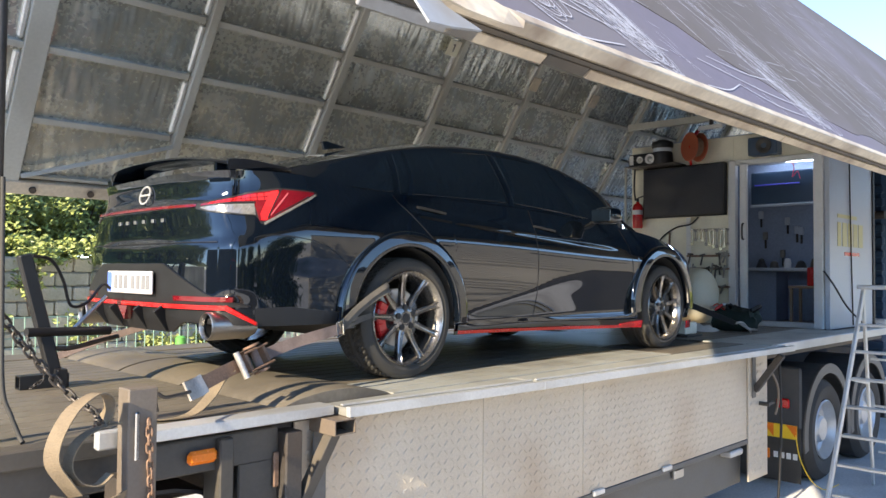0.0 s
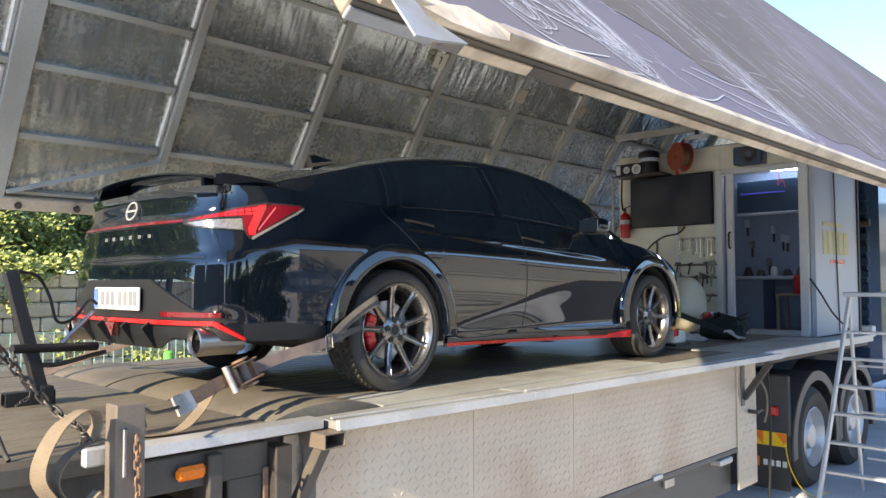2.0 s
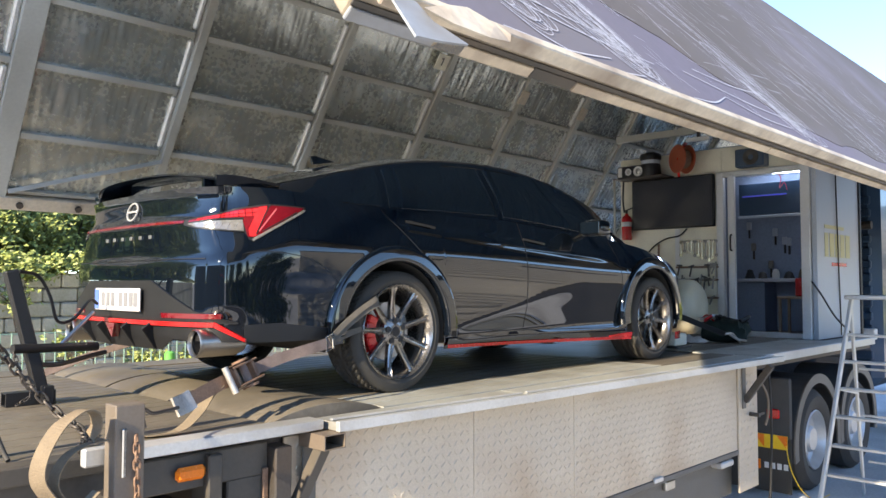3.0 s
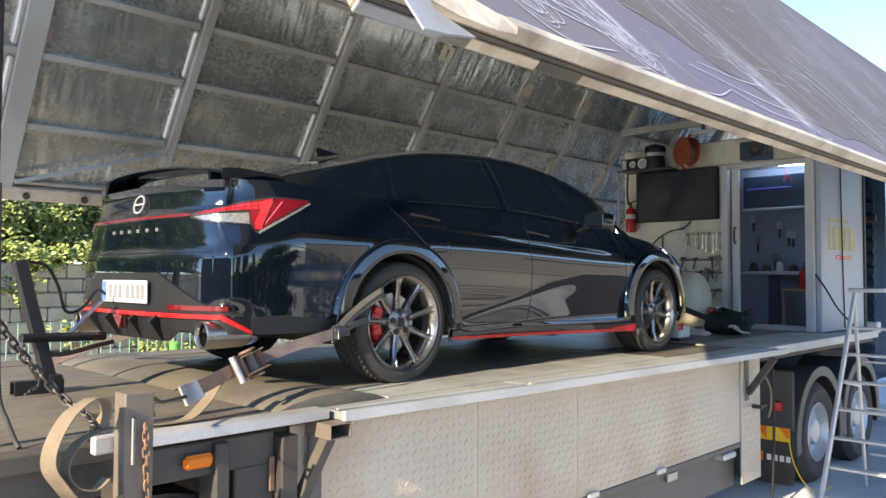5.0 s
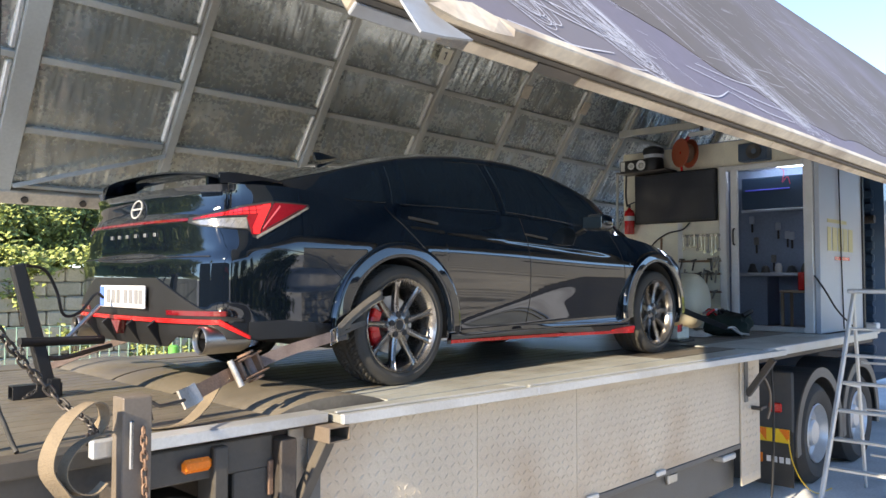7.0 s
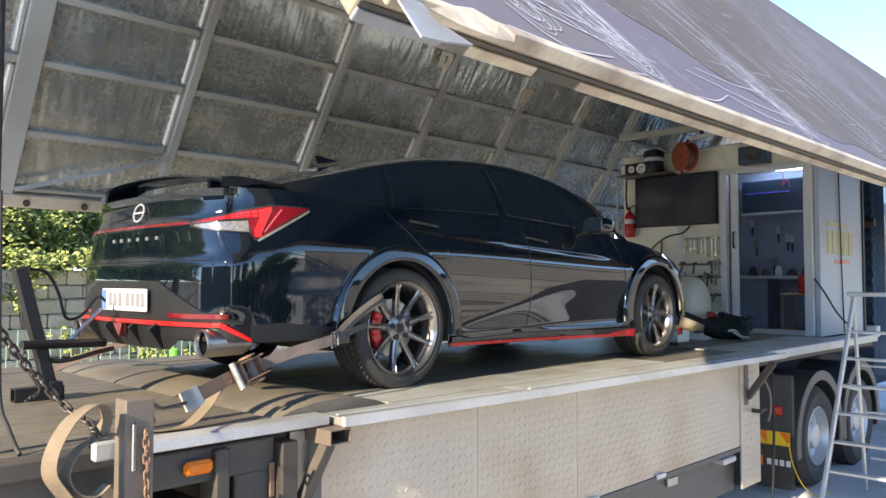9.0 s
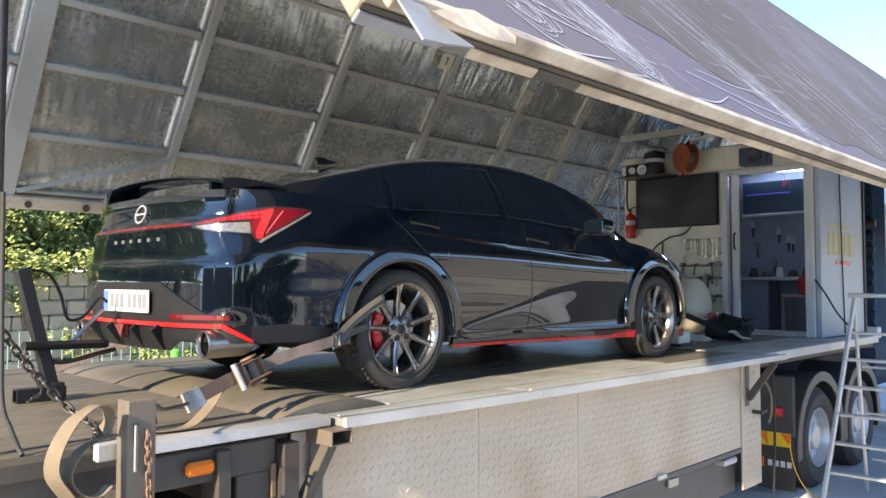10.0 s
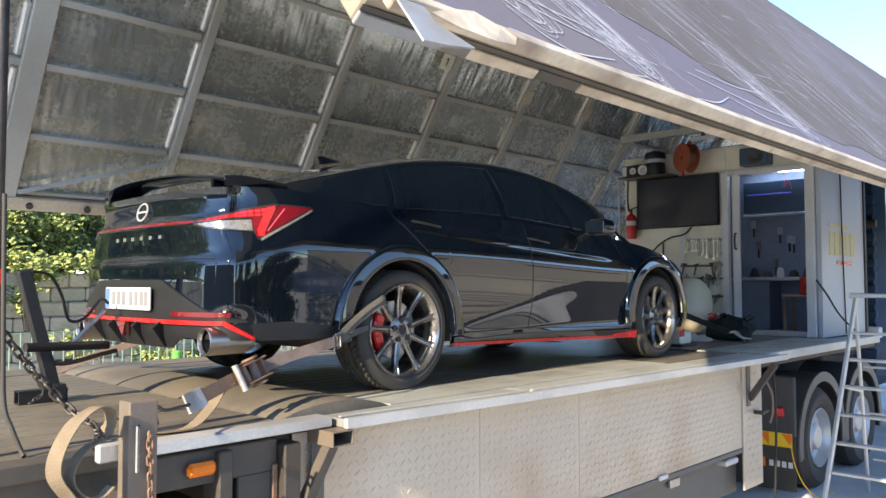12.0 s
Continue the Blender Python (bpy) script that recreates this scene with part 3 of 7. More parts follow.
part("roller_pit", bm, M_STEELDARK, deck)


def roller(x, r, z, ya, yb, mat, name="roller"):
    bm = bmesh.new()
    lathe(bm, [(0.02, 0), (r - 0.006, 0), (r, 0.006), (r, yb - ya - 0.006), (r - 0.006, yb - ya), (0.02, yb - ya)], Matrix.Translation((x, ya, z)) @ Matrix.Rotation(-math.pi / 2, 4, 'X'), 40)
    return part(name, bm, mat, deck, smooth=40)


# rear roller cover, a low hump across the deck in two lengths
for ya, yb in ((-0.29, 0.60), (0.63, 1.35), (1.38, 2.19)):
    bm = bmesh.new()
    pts = []
    for i in range(17):
        a = -1 + 2 * i / 16
        pts.append((-0.67 + 0.31 * a, D - 0.011 + 0.058 * (1 - a * a) ** 0.8))
    ring = [[bm.verts.new((x, yy, z)) for x, z in pts] for yy in (ya, yb)]
    for i in range(16):
        bm.faces.new((ring[0][i], ring[0][i + 1], ring[1][i + 1], ring[1][i]))
    bm.faces.new(ring[0][::-1] + [])
    bm.faces.new(ring[1])
    part("roller_cover", bm, M_DECK, deck, "curved grey metal roller cover", smooth=40)

# side boards with white edge strips
def long_board(bm, xa, xb, ya0, ya1, yb0, yb1, z0, z1):
    """A flat bar along x from (ya0, ya1) at xa to (yb0, yb1) at xb, its edges broken."""
    vs = []
    for x, p, q in ((xa, ya0, ya1), (xb, yb0, yb1)):
        vs += [bm.verts.new((x, y, z)) for y, z in ((p, z0), (q, z0), (q, z1), (p, z1))]
    for f in ((3, 2, 1, 0), (4, 5, 6, 7), (0, 1, 5, 4), (1, 2, 6, 5), (2, 3, 7, 6), (3, 0, 4, 7)):
        bm.faces.new([vs[i] for i in f])
    bmesh.ops.recalc_face_normals(bm, faces=bm.faces)
    bmesh.ops.bevel(bm, geom=bm.edges[:], offset=0.003, segments=1, affect='EDGES')


# the outer edge runs out slightly towards the front
for xa, xb, yo, ye in ((-0.765, 0.462, -0.465, -0.535), (0.474, 3.62, -0.535, -0.640)):
    bm = bmesh.new()
    long_board(bm, xa, xb, yo + 0.002, -0.304, ye + 0.002, -0.304, D - 0.040, D - 0.004)
    b = part("side_board", bm, M_BOARD, trailer, "worn pale grey side board")
    bm = bmesh.new()
    long_board(bm, xa - 0.008, xb + 0.004, yo - 0.026, yo, ye - 0.026, ye, D - 0.040, D + 0.004)
    part("edge_strip", bm, M_ALU, b, "pale aluminium edge strip")
    bm = bmesh.new()
    long_board(bm, xa + 0.01, xb - 0.01, yo + 0.045, yo + 0.065, ye + 0.045, ye + 0.065, D - 0.003, D + 0.006)
    part("hinge_strip", bm, M_ALU, b)
bm = bmesh.new()
box(bm, -1.60, -0.79, -0.41, -0.304, D - 0.036, D + 0.006, 0.004)
part("rear_edge_strip", bm, M_ALU, trailer, "pale aluminium edge strip")
bm = bmesh.new()
box(bm, -2.35, -1.61, -0.40, -0.304, D - 0.06, D + 0.002, 0.006)
part("rear_edge", bm, M_CHASSIS, trailer)
bm = bmesh.new()
box(bm, -2.30, 6.8, 2.204, 2.52, D - 0.04, D + 0.005, 0.004)
part("far_board", bm, M_DECK, trailer)
bm = bmesh.new()
box(bm, 3.515, 6.5, -0.52, -0.304, D - 0.045, D + 0.006, 0.004)
b = part("front_board", bm, M_BOARD, trailer)
bm = bmesh.new()
box(bm, 3.52, 6.52, -0.56, -0.523, D - 0.06, D + 0.012, 0.004)
part("edge_strip", bm, M_ALU, b, "pale aluminium edge strip")


# support brackets
def bracket(x, yo, w, zc, hollow, drop):
    b = None
    if hollow:
        bm = bmesh.new()
        h = 0.031
        for za, zb in ((-h, -h + 0.005), (h - 0.005, h)):
            box(bm, x - w, x + w, yo, -0.31, zc + za, zc + zb, 0.001)
        for s in (-1, 1):
            box(bm, x + s * (w - 0.003) - 0.003, x + s * (w - 0.003) + 0.003, yo, -0.31, zc - h + 0.004, zc + h - 0.004, 0.001)
        b = part("bracket", bm, M_POST, trailer, "hollow square bracket tube")
    bm = bmesh.new()
    beam(bm, (x - 0.02, yo + 0.06, zc - 0.03), (x - (0.15 if hollow else 0.0), -0.345, D - drop), 0.05, 0.05, (1, 0, 0))
    # the rear brace is painted darker than its tube to stand for shade
    part("brace", bm, M_STEELDARK if not hollow else M_CHASSIS, b or trailer)
    bm = bmesh.new()
    box(bm, x - 0.05, x + 0.02, -0.345, -0.3365, D - drop - 0.06, D - 0.08, 0.003)
    part("back_plate", bm, M_GREYPAINT, b or trailer)


bracket(-0.80, -0.50, 0.055, D - 0.073, True, 0.46)
bracket(3.61, -0.63, 0.03, D - 0.05, False, 0.39)


def tread(parent, xa, xb, za, zb, y, step, L, H=0.0030):
    """Raised lozenges of tread plate on a panel's face."""
    verts, faces = [], []
    for a in range(int((xb - xa) / step)):
        for c in range(int((zb - za) / step)):
            x0, z0 = xa + (a + 0.6) * step, za + (c + 0.6) * step
            s = 1 if (a + c) % 2 else -1
            W = L * 0.42
            dx, dz = 0.707, 0.707 * s
            base = len(verts)
            for u, v, h in ((-L, 0, 0), (0, -W, 0), (L, 0, 0), (0, W, 0), (-L * 0.5, 0, H), (L * 0.5, 0, H)):
                verts.append((x0 + u * dx - v * dz, y - h, z0 + u * dz + v * dx))
            faces += [(base, base + 1, base + 5, base + 4), (base + 1, base + 2, base + 5), (base + 2, base + 3, base + 4, base + 5), (base + 3, base, base + 4)]
    me = bpy.data.meshes.new("tread_pattern")
    me.from_pydata(verts, [], faces)
    me.materials.append(M_TREAD)
    ob = new("tread_pattern", me)
    ob.parent = parent
    tagged(ob, kind="stuff")


# lower side: tread plate skirt, grey sill, right end piece
for i, (xa, xb) in enumerate(((-0.93, 0.25), (0.252, 1.16), (1.162, 3.50))):
    bm = bmesh.new()
    box(bm, xa, xb - 0.002, -0.321, -0.312, D - 0.78, D - 0.06, 0.002)
    sk = part("skirt_panel", bm, M_TREAD, trailer, "dull aluminium tread-plate side panel")
    tread(sk, xa, xb, D - 0.77, D - 0.07, -0.3212, 0.046, 0.021, 0.0030)
bm = bmesh.new()
box(bm, 3.502, 3.88, -0.335, -0.318, 0.10, D - 0.07, 0.003)
ep = part("end_panel", bm, M_TREAD, trailer, "bright tread-plate end panel")
tread(ep, 3.51, 3.86, 0.14, D - 0.10, -0.3352, 0.062, 0.026, 0.005)
bm = bmesh.new()
box(bm, -0.9, 3.6, -0.33, -0.290, D - 0.82, D - 0.782, 0.004)
part("skirt_rail", bm, M_GREYPAINT, trailer)
bm = bmesh.new()
box(bm, -0.6, 3.6, -0.22, -0.18, 0.06, D - 0.80, 0.004)
part("lower_box", bm, M_GREYPAINT, trailer, "grey painted underfloor box")
bm = bmesh.new()
box(bm, 3.2, 3.42, -0.325, -0.225, D - 0.89, D - 0.84, 0.01)
part("catch", bm, M_ALU, trailer)
# chassis: side beam with lamp at the rear, wheel arch, main beams
bm = bmesh.new()
box(bm, -2.3, -1.02, -0.345, -0.24, D - 0.19, D - 0.06, 0.006)
box(bm, -2.3, -1.76, -0.343, -0.24, D - 0.5, D - 0.185, 0.006)
box(bm, -1.20, -1.02, -0.343, -0.24, D - 0.5, D - 0.185, 0.006)
ch = part("side_beam", bm, M_CHASSIS, trailer, "dark grey chassis side beam")
bm = bmesh.new()
box(bm, -1.424, -1.304, -0.378, -0.348, 1.078, 1.130, 0.020)
part("side_lamp", bm, M_AMBER, ch, "orange side marker lamp")
bm = bmesh.new()
box(bm, -1.05, -1.025, -0.36, -0.346, 0.93, 1.07, 0.004)
part("reflector", bm, M_RUST, ch)
bm = bmesh.new()
box(bm, -1.02, -0.94, -0.40, -0.24, 0.5, D - 0.08, 0.006)
part("upright", bm, M_STEELDARK, trailer)
bm = bmesh.new()
box(bm, -1.30, -1.24, -0.38, -0.25, 0.5, D - 0.07, 0.006)
part("upright", bm, M_CHASSIS, trailer)
for yy in (0.35, 1.45):
    bm = bmesh.new()
    box(bm, -2.3, 5.0, yy, yy + 0.12, 0.75, D - 0.17, 0.005)
    part("chassis_beam", bm, M_STEELDARK, trailer)


def truck_wheel(parent, x, y, z, r=0.50, w=0.30, inward=1):
    """Tyre, steel rim with bolts; the outer face looks to -y."""
    m = Matrix.Translation((x, y, z)) @ Matrix.Rotation(-math.pi / 2, 4, 'X')
    bm = bmesh.new()
    lathe(bm, [(0.29, 0.03), (0.32, 0.0), (0.43, -0.012), (r - 0.03, 0.02), (r, 0.055), (r, w - 0.05), (r - 0.03, w), (0.30, w)], m, 56)
    t = part("tyre", bm, M_RUBBER, parent, smooth=40)
    bm = bmesh.new()
    lathe(bm, [(0.295, 0.01), (0.285, 0.0), (0.27, 0.03), (0.25, 0.10), (0.21, 0.13), (0.14, 0.12), (0.13, 0.05), (0.11, 0.03), (0.001, 0.028)], m, 48)
    for i in range(10):
        a = 2 * math.pi * i / 10
        q = m @ Vector((0.172 * math.cos(a), 0.172 * math.sin(a), 0.10))
        rod(bm, q, q + Vector((0, 0.045, 0)), 0.016, 6)
    part("rim", bm, M_ALU, t, "dull polished steel truck rim", smooth=35)
    return t


def arc_band(bm, x, z, r0, r1, y0, y1, a0=-12, a1=192, n=24):
    """A curved band round (x, z), from radius r0 to r1 and from y0 to y1."""
    rows = []
    for i in range(n + 1):
        a = radians(a0 + (a1 - a0) * i / n)
        rows.append([bm.verts.new((x + r * math.cos(a), y, z + r * math.sin(a))) for r, y in ((r0, y0), (r1, y0), (r1, y1), (r0, y1))])
    for p, q in zip(rows, rows[1:]):
        for k in range(4):
            bm.faces.new((p[k], p[(k + 1) % 4], q[(k + 1) % 4], q[k]))
    bm.faces.new(rows[0][::-1])
    bm.faces.new(rows[-1])
    bmesh.ops.recalc_face_normals(bm, faces=bm.faces)


# rear trailer wheel under the arch
truck_wheel(trailer, -1.50, -0.24, G + 0.52, 0.52)
bm = bmesh.new()
arc_band(bm, -1.50, G + 0.60, 0.60, 0.615, -0.23, 0.13, 0, 180, 20)
part("mudguard", bm, M_PLASTIC, trailer)

# workshop room at the front
bm = bmesh.new()
box(bm, X_BULK, X_BULK + 0.05, 0.83, 2.16, D, 3.40, 0.003)
bulk = part("room_wall", bm, M_CREAM, trailer, "cream painted workshop bulkhead")
bm = bmesh.new()
box(bm, X_BULK, X_BULK + 0.05, -0.145, 0.829, 3.115, 3.40, 0.003)
part("lintel", bm, M_CREAM, bulk)
bm = bmesh.new()
box(bm, X_BULK + 0.002, 7.28, -0.205, -0.155, D, 3.38, 0.003)
sw = part("side_wall", bm, M_GREYWALL, trailer, "pale grey side wall with faded yellow lettering")
for nm, ya, yb in (("door_post", 0.80, 0.885), ("door_post", -0.145, -0.05)):
    bm = bmesh.new()
    box(bm, X_BULK - 0.03, X_BULK + 0.045, ya, yb, D, 3.113, 0.006)
    part(nm, bm, M_WHITE, bulk)
bm = bmesh.new()
box(bm, X_BULK - 0.03, X_BULK + 0.04, -0.049, 0.799, 3.05, 3.112, 0.006)
part("door_head", bm, M_WHITE, bulk)
bm = bmesh.new()
box(bm, X_BULK - 0.03, X_BULK + 0.04, -0.049, 0.799, D + 0.001, D + 0.06, 0.006)
part("door_sill", bm, M_ALU, bulk)
bm = bmesh.new()
box(bm, X_BULK - 0.075, X_BULK - 0.035, 0.65, 0.73, D + 0.03, 3.06, 0.006)
ds = part("sliding_door_stile", bm, M_WHITE, bulk)
bm = bmesh.new()
tube(bm, [(X_BULK - 0.08, 0.685, 2.20), (X_BULK - 0.115, 0.685, 2.22), (X_BULK - 0.115, 0.685, 2.36), (X_BULK - 0.08, 0.685, 2.38)], 0.01, 8, 4)
part("door_handle", bm, M_PLASTIC, ds)
bm = bmesh.new()
box(bm, X_BULK - 0.02, X_BULK - 0.012, 1.35, 1.41, D, 2.48, 0.003)
part("conduit", bm, M_WHITE, bulk)
# room shell
for nm, b6, mt in (("room_back", (7.24, 7.28, -0.15, 2.15, D, 3.38), M_DARKROOM), ("room_side", (5.90, 7.23, 2.11, 2.15, D, 3.38), M_DARKROOM), ("room_ceiling", (5.895, 7.28, -0.204, 2.15, 3.385, 3.42), M_DARKROOM), ("room_floor", (5.895, 7.23, -0.15, 2.10, D - 0.008, D + 0.004), M_DECK)):
    bm = bmesh.new()
    box(bm, *b6, 0.003)
    part(nm, bm, mt, trailer)
# lettering on the side wall: plain bars (unreadable)
for xa, xb, za, zb in ((6.08, 6.72, 2.43, 2.47), (6.08, 6.19, 2.12, 2.38), (6.24, 6.38, 2.12, 2.38), (6.42, 6.56, 2.12, 2.38), (6.60, 6.74, 2.12, 2.38), (6.78, 6.93, 2.12, 2.38)):
    bm = bmesh.new()
    box(bm, xa, xb, -0.2095, -0.2055, za, zb, 0.0)
    part("lettering_bar", bm, M_YELLOWTEXT, sw)
bm = bmesh.new()
box(bm, 6.30, 6.80, -0.2095, -0.2055, 2.02, 2.06, 0.0)
part("lettering_bar", bm, M_REDPAINT, sw)
bm = bmesh.new()
tube(bm, [(6.45, -0.215, 3.2), (6.47, -0.215, 2.6), (6.50, -0.215, 2.0), (6.55, -0.215, D + 0.02)], 0.007, 6, 6)
part("cable_run", bm, M_PLASTIC, sw)
bm = bmesh.new()
box(bm, X_FRONT - 0.02, X_FRONT + 0.05, -0.22, -0.14, D - 0.1, 3.5, 0.006)
part("front_post", bm, M_PLASTIC, trailer)
bm = bmesh.new()
box(bm, X_FRONT - 0.02, X_FRONT + 0.04, -0.139, 2.2, D - 0.1, 3.44, 0.006)
part("front_wall", bm, M_GREYPAINT, trailer)

bm = bmesh.new()
beam(bm, (5.80, -0.10, 3.62), (5.80, 2.18, 3.66), 0.06, 0.08)
rf = part("roof_beam", bm, M_FRAME, trailer)
for y0, y1 in ((0.3, 0.75), (0.9, 1.35), (1.5, 2.0)):
    bm = bmesh.new()
    beam(bm, (5.80, y0, 3.66), (6.6, y1, 3.80), 0.03, 0.03)
    part("roof_strut", bm, M_FRAME, rf)
# pale plate and hanger added where bright sky shows under the roof
bm = bmesh.new()
box(bm, 5.74, 5.765, 0.92, 1.22, 3.50, 3.55, 0.006)
part("pale_roof_plate", bm, M_WHITE, rf)
bm = bmesh.new()
box(bm, 5.765, 5.795, 1.05, 1.09, 3.50, 3.62, 0.003)
part("plate_hanger", bm, M_STEELDARK, rf)

# ---- the car ----
PLAN = [(-1.11, 0.0), (-1.107, 0.20), (-1.095, 0.42), (-1.065, 0.62), (-1.025, 0.745), (-0.965, 0.812), (-0.87, 0.852), (-0.68, 0.888), (-0.45, 0.905), (-0.2, 0.91), (0.1, 0.91), (0.5, 0.902),
        (1.0, 0.896), (1.5, 0.896), (2.0, 0.90), (2.4, 0.908), (2.72, 0.912), (3.0, 0.90), (3.2, 0.872), (3.36, 0.80), (3.46, 0.66), (3.53, 0.45), (3.565, 0.22), (3.575, 0.0)]
_pl = spline([(x, y, 0) for x, y in PLAN], 14)
_arc = [0.0]
for _a, _b in zip(_pl, _pl[1:]):
    _arc.append(_arc[-1] + (_b - _a).length)
ARC = _arc[-1]
Q_CORNER = 0.842     # arc length at the bumper's corner
ZTOP = [(-1.11, 1.035), (-0.8, 1.045), (-0.55, 1.03), (-0.2, 0.985), (0.5, 0.985), (1.0, 0.985), (1.8, 0.94), (2.3, 0.905), (2.7, 0.86), (3.1, 0.78), (3.4, 0.71), (3.6, 0.62)]
REAR_IN = [(0.18, 0.16), (0.24, 0.05), (0.33, 0.015), (0.45, 0.0), (0.60, 0.001), (0.685, 0.008), (0.700, 0.018), (0.712, 0.027), (0.80, 0.0265), (0.865, 0.024), (0.885, 0.024), (0.90, 0.044), (1.0, 0.044), (1.05, 0.024)]
FRONT_IN = [(0.15, 0.08), (0.30, 0.02), (0.45, 0.0), (0.60, 0.02), (0.72, 0.10)]
WHEEL_R, ARCH_R, WZ = 0.327, 0.372, 0.330
WB = 2.72


def outline(q):
    """Plan point and outward normal at the signed arc length q from the middle of the tail; q > 0 is the car's left."""
    s, a = (1 if q >= 0 else -1), min(abs(q), ARC - 1e-4)
    lo, hi = 0, len(_arc) - 1
    while hi - lo > 1:
        mid = (lo + hi) // 2
        if _arc[mid] <= a:
            lo = mid
        else:
            hi = mid
    t = (a - _arc[lo]) / max(1e-6, _arc[lo + 1] - _arc[lo])
    p = _pl[lo].lerp(_pl[lo + 1], t)
    d = (_pl[min(lo + 2, len(_pl) - 1)] - _pl[max(lo - 1, 0)]).normalized()
    return p.x, p.y * s, -d.y, d.x * s


def q_of_x(x):
    """Arc length on the side at x."""
    best = min(range(len(_pl)), key=lambda i: abs(_pl[i].x - x) + (0 if _pl[i].y > 0.6 else 9))
    return _arc[best]


def ztop(x):
    return smooth_table(ZTOP, x, 0.12)


def smoothstep(a, b, x):
    t = max(0.0, min(1.0, (x - a) / (b - a)))
    return t * t * (3 - 2 * t)


def surf(q, z, off=0.0):
    """A point of the lower body's skin."""
    x, y, nx, ny = outline(q)
    s = 1 if q >= 0 else -1
    rear = smoothstep(-0.62, -0.98, x)
    front = smoothstep(3.1, 3.45, x)
    zt = ztop(x)
    zu = 0.645 + 0.09 * smoothstep(2.5, 0.1, x)
    mid = smoothstep(0.36, 0.60, x) * smoothstep(2.42, 2.2, x)
    zl = 0.33 + 0.27 * max(0.0, min(1.0, (x - 0.45) / 1.3))
    facet = smoothstep(0.36, 0.60, x) * smoothstep(2.0, 0.75, x)
    inset = 0.0
    if z > zu:
        inset += 0.072 * ((z - zu) / max(0.05, zt - zu)) ** 1.5
    else:
        inset += 0.010 * smoothstep(zu, zu - 0.25, z)
    if z < zl:
        inset += (0.08 * mid + 0.22 * facet) * (zl - z) ** 2 / (zl - z + 0.03) - mid * 0.025 * smoothstep(0.30, 0.24, z)
    inset += 0.022 * smoothstep(0.30, 0.16, z)
    # shoulder crease that falls towards the front
    zc = 0.90 - 0.062 * x
    inset -= 0.008 * math.exp(-((z - zc) / 0.028) ** 2) * smoothstep(-0.15, 0.15, x) * smoothstep(2.4, 1.9, x)
    rho = min(math.hypot(x, z - WZ), math.hypot(x - WB, z - WZ))
    inset -= 0.007 * smoothstep(0.470, 0.395, rho) * (1 - rear)
    inset *= 1 - 0.75 * max(rear, front)
    # upright crease at the bumper's corner
    inset -= 0.020 * max(0.0, 1 - abs(abs(q) - Q_CORNER) / 0.10) * smoothstep(0.40, 0.48, z) * smoothstep(0.76, 0.69, z)
    inset += rear * smooth_table(REAR_IN, z, 0.012) * abs(nx) + front * smooth_table(FRONT_IN, z, 0.02) * abs(nx)
    # tail narrows with height
    inset += rear * 0.10 * smoothstep(0.70, 0.98, z) * abs(ny)
    return Vector((x - nx * (inset - off), y - ny * (inset - off), z))


def zbottom(x):
    z = 0.212 + 0.106 * smoothstep(-0.30, -0.36, x)
    for c in (0.0, WB):
        d = abs(x - c)
        if d < ARCH_R:
            z = max(z, WZ + math.sqrt(ARCH_R ** 2 - d * d))
    return z


def skin(bm, q0, q1, zlo, zhi, nq, nz, off, thick=0.0):
    """A patch that lies off metres over the body; zlo and zhi are tables over q."""
    rows = []
    for i in range(nq + 1):
        q = q0 + (q1 - q0) * i / nq
        a, b = lerp_table(zlo, abs(q)), lerp_table(zhi, abs(q))
        rows.append([bm.verts.new(surf(q, a + (b - a) * j / nz, off)) for j in range(nz + 1)])
    for a, b in zip(rows, rows[1:]):
        for j in range(nz):
            bm.faces.new((a[j], b[j], b[j + 1], a[j + 1]))
    # rim, so that it has depth
    loop = [r[0] for r in rows] + rows[-1][1:] + [r[-1] for r in rows[-2::-1]] + rows[0][-2:0:-1]
    under = [bm.verts.new(v.co - Vector((v.co.x - 1.2, v.co.y, 0)).normalized() * 0.012) for v in loop]
    for i in range(len(loop)):
        j = (i + 1) % len(loop)
        bm.faces.new((loop[i], loop[j], under[j], under[i]))
    bmesh.ops.recalc_face_normals(bm, faces=bm.faces)


car = tagged(empty("car", pose(0, 0.91, D)), "glossy black sports saloon with red trim strapped on the deck", "car")

# lower body
bm = bmesh.new()
qs = []
q = 0.0
while q < ARC:
    qs.append(q)
    x = outline(q)[0]
    near = min(abs(abs(x) - ARCH_R), abs(abs(x - WB) - ARCH_R))
    q += 0.010 if near < 0.06 or abs(q - Q_CORNER) < 0.14 else 0.022
qs.append(ARC - 1e-4)
cols = [-v for v in qs[::-1]] + qs[1:]
NZ = 44
grid = []
for q in cols:
    x = outline(q)[0]
    a, b = zbottom(x), ztop(x)
    grid.append([bm.verts.new(surf(q, a + (b - a) * j / NZ)) for j in range(NZ + 1)])
for a, b in zip(grid, grid[1:]):
    for j in range(NZ):
        bm.faces.new((a[j], b[j], b[j + 1], a[j + 1]))
# deck, hood: close the top inwards
caps = []
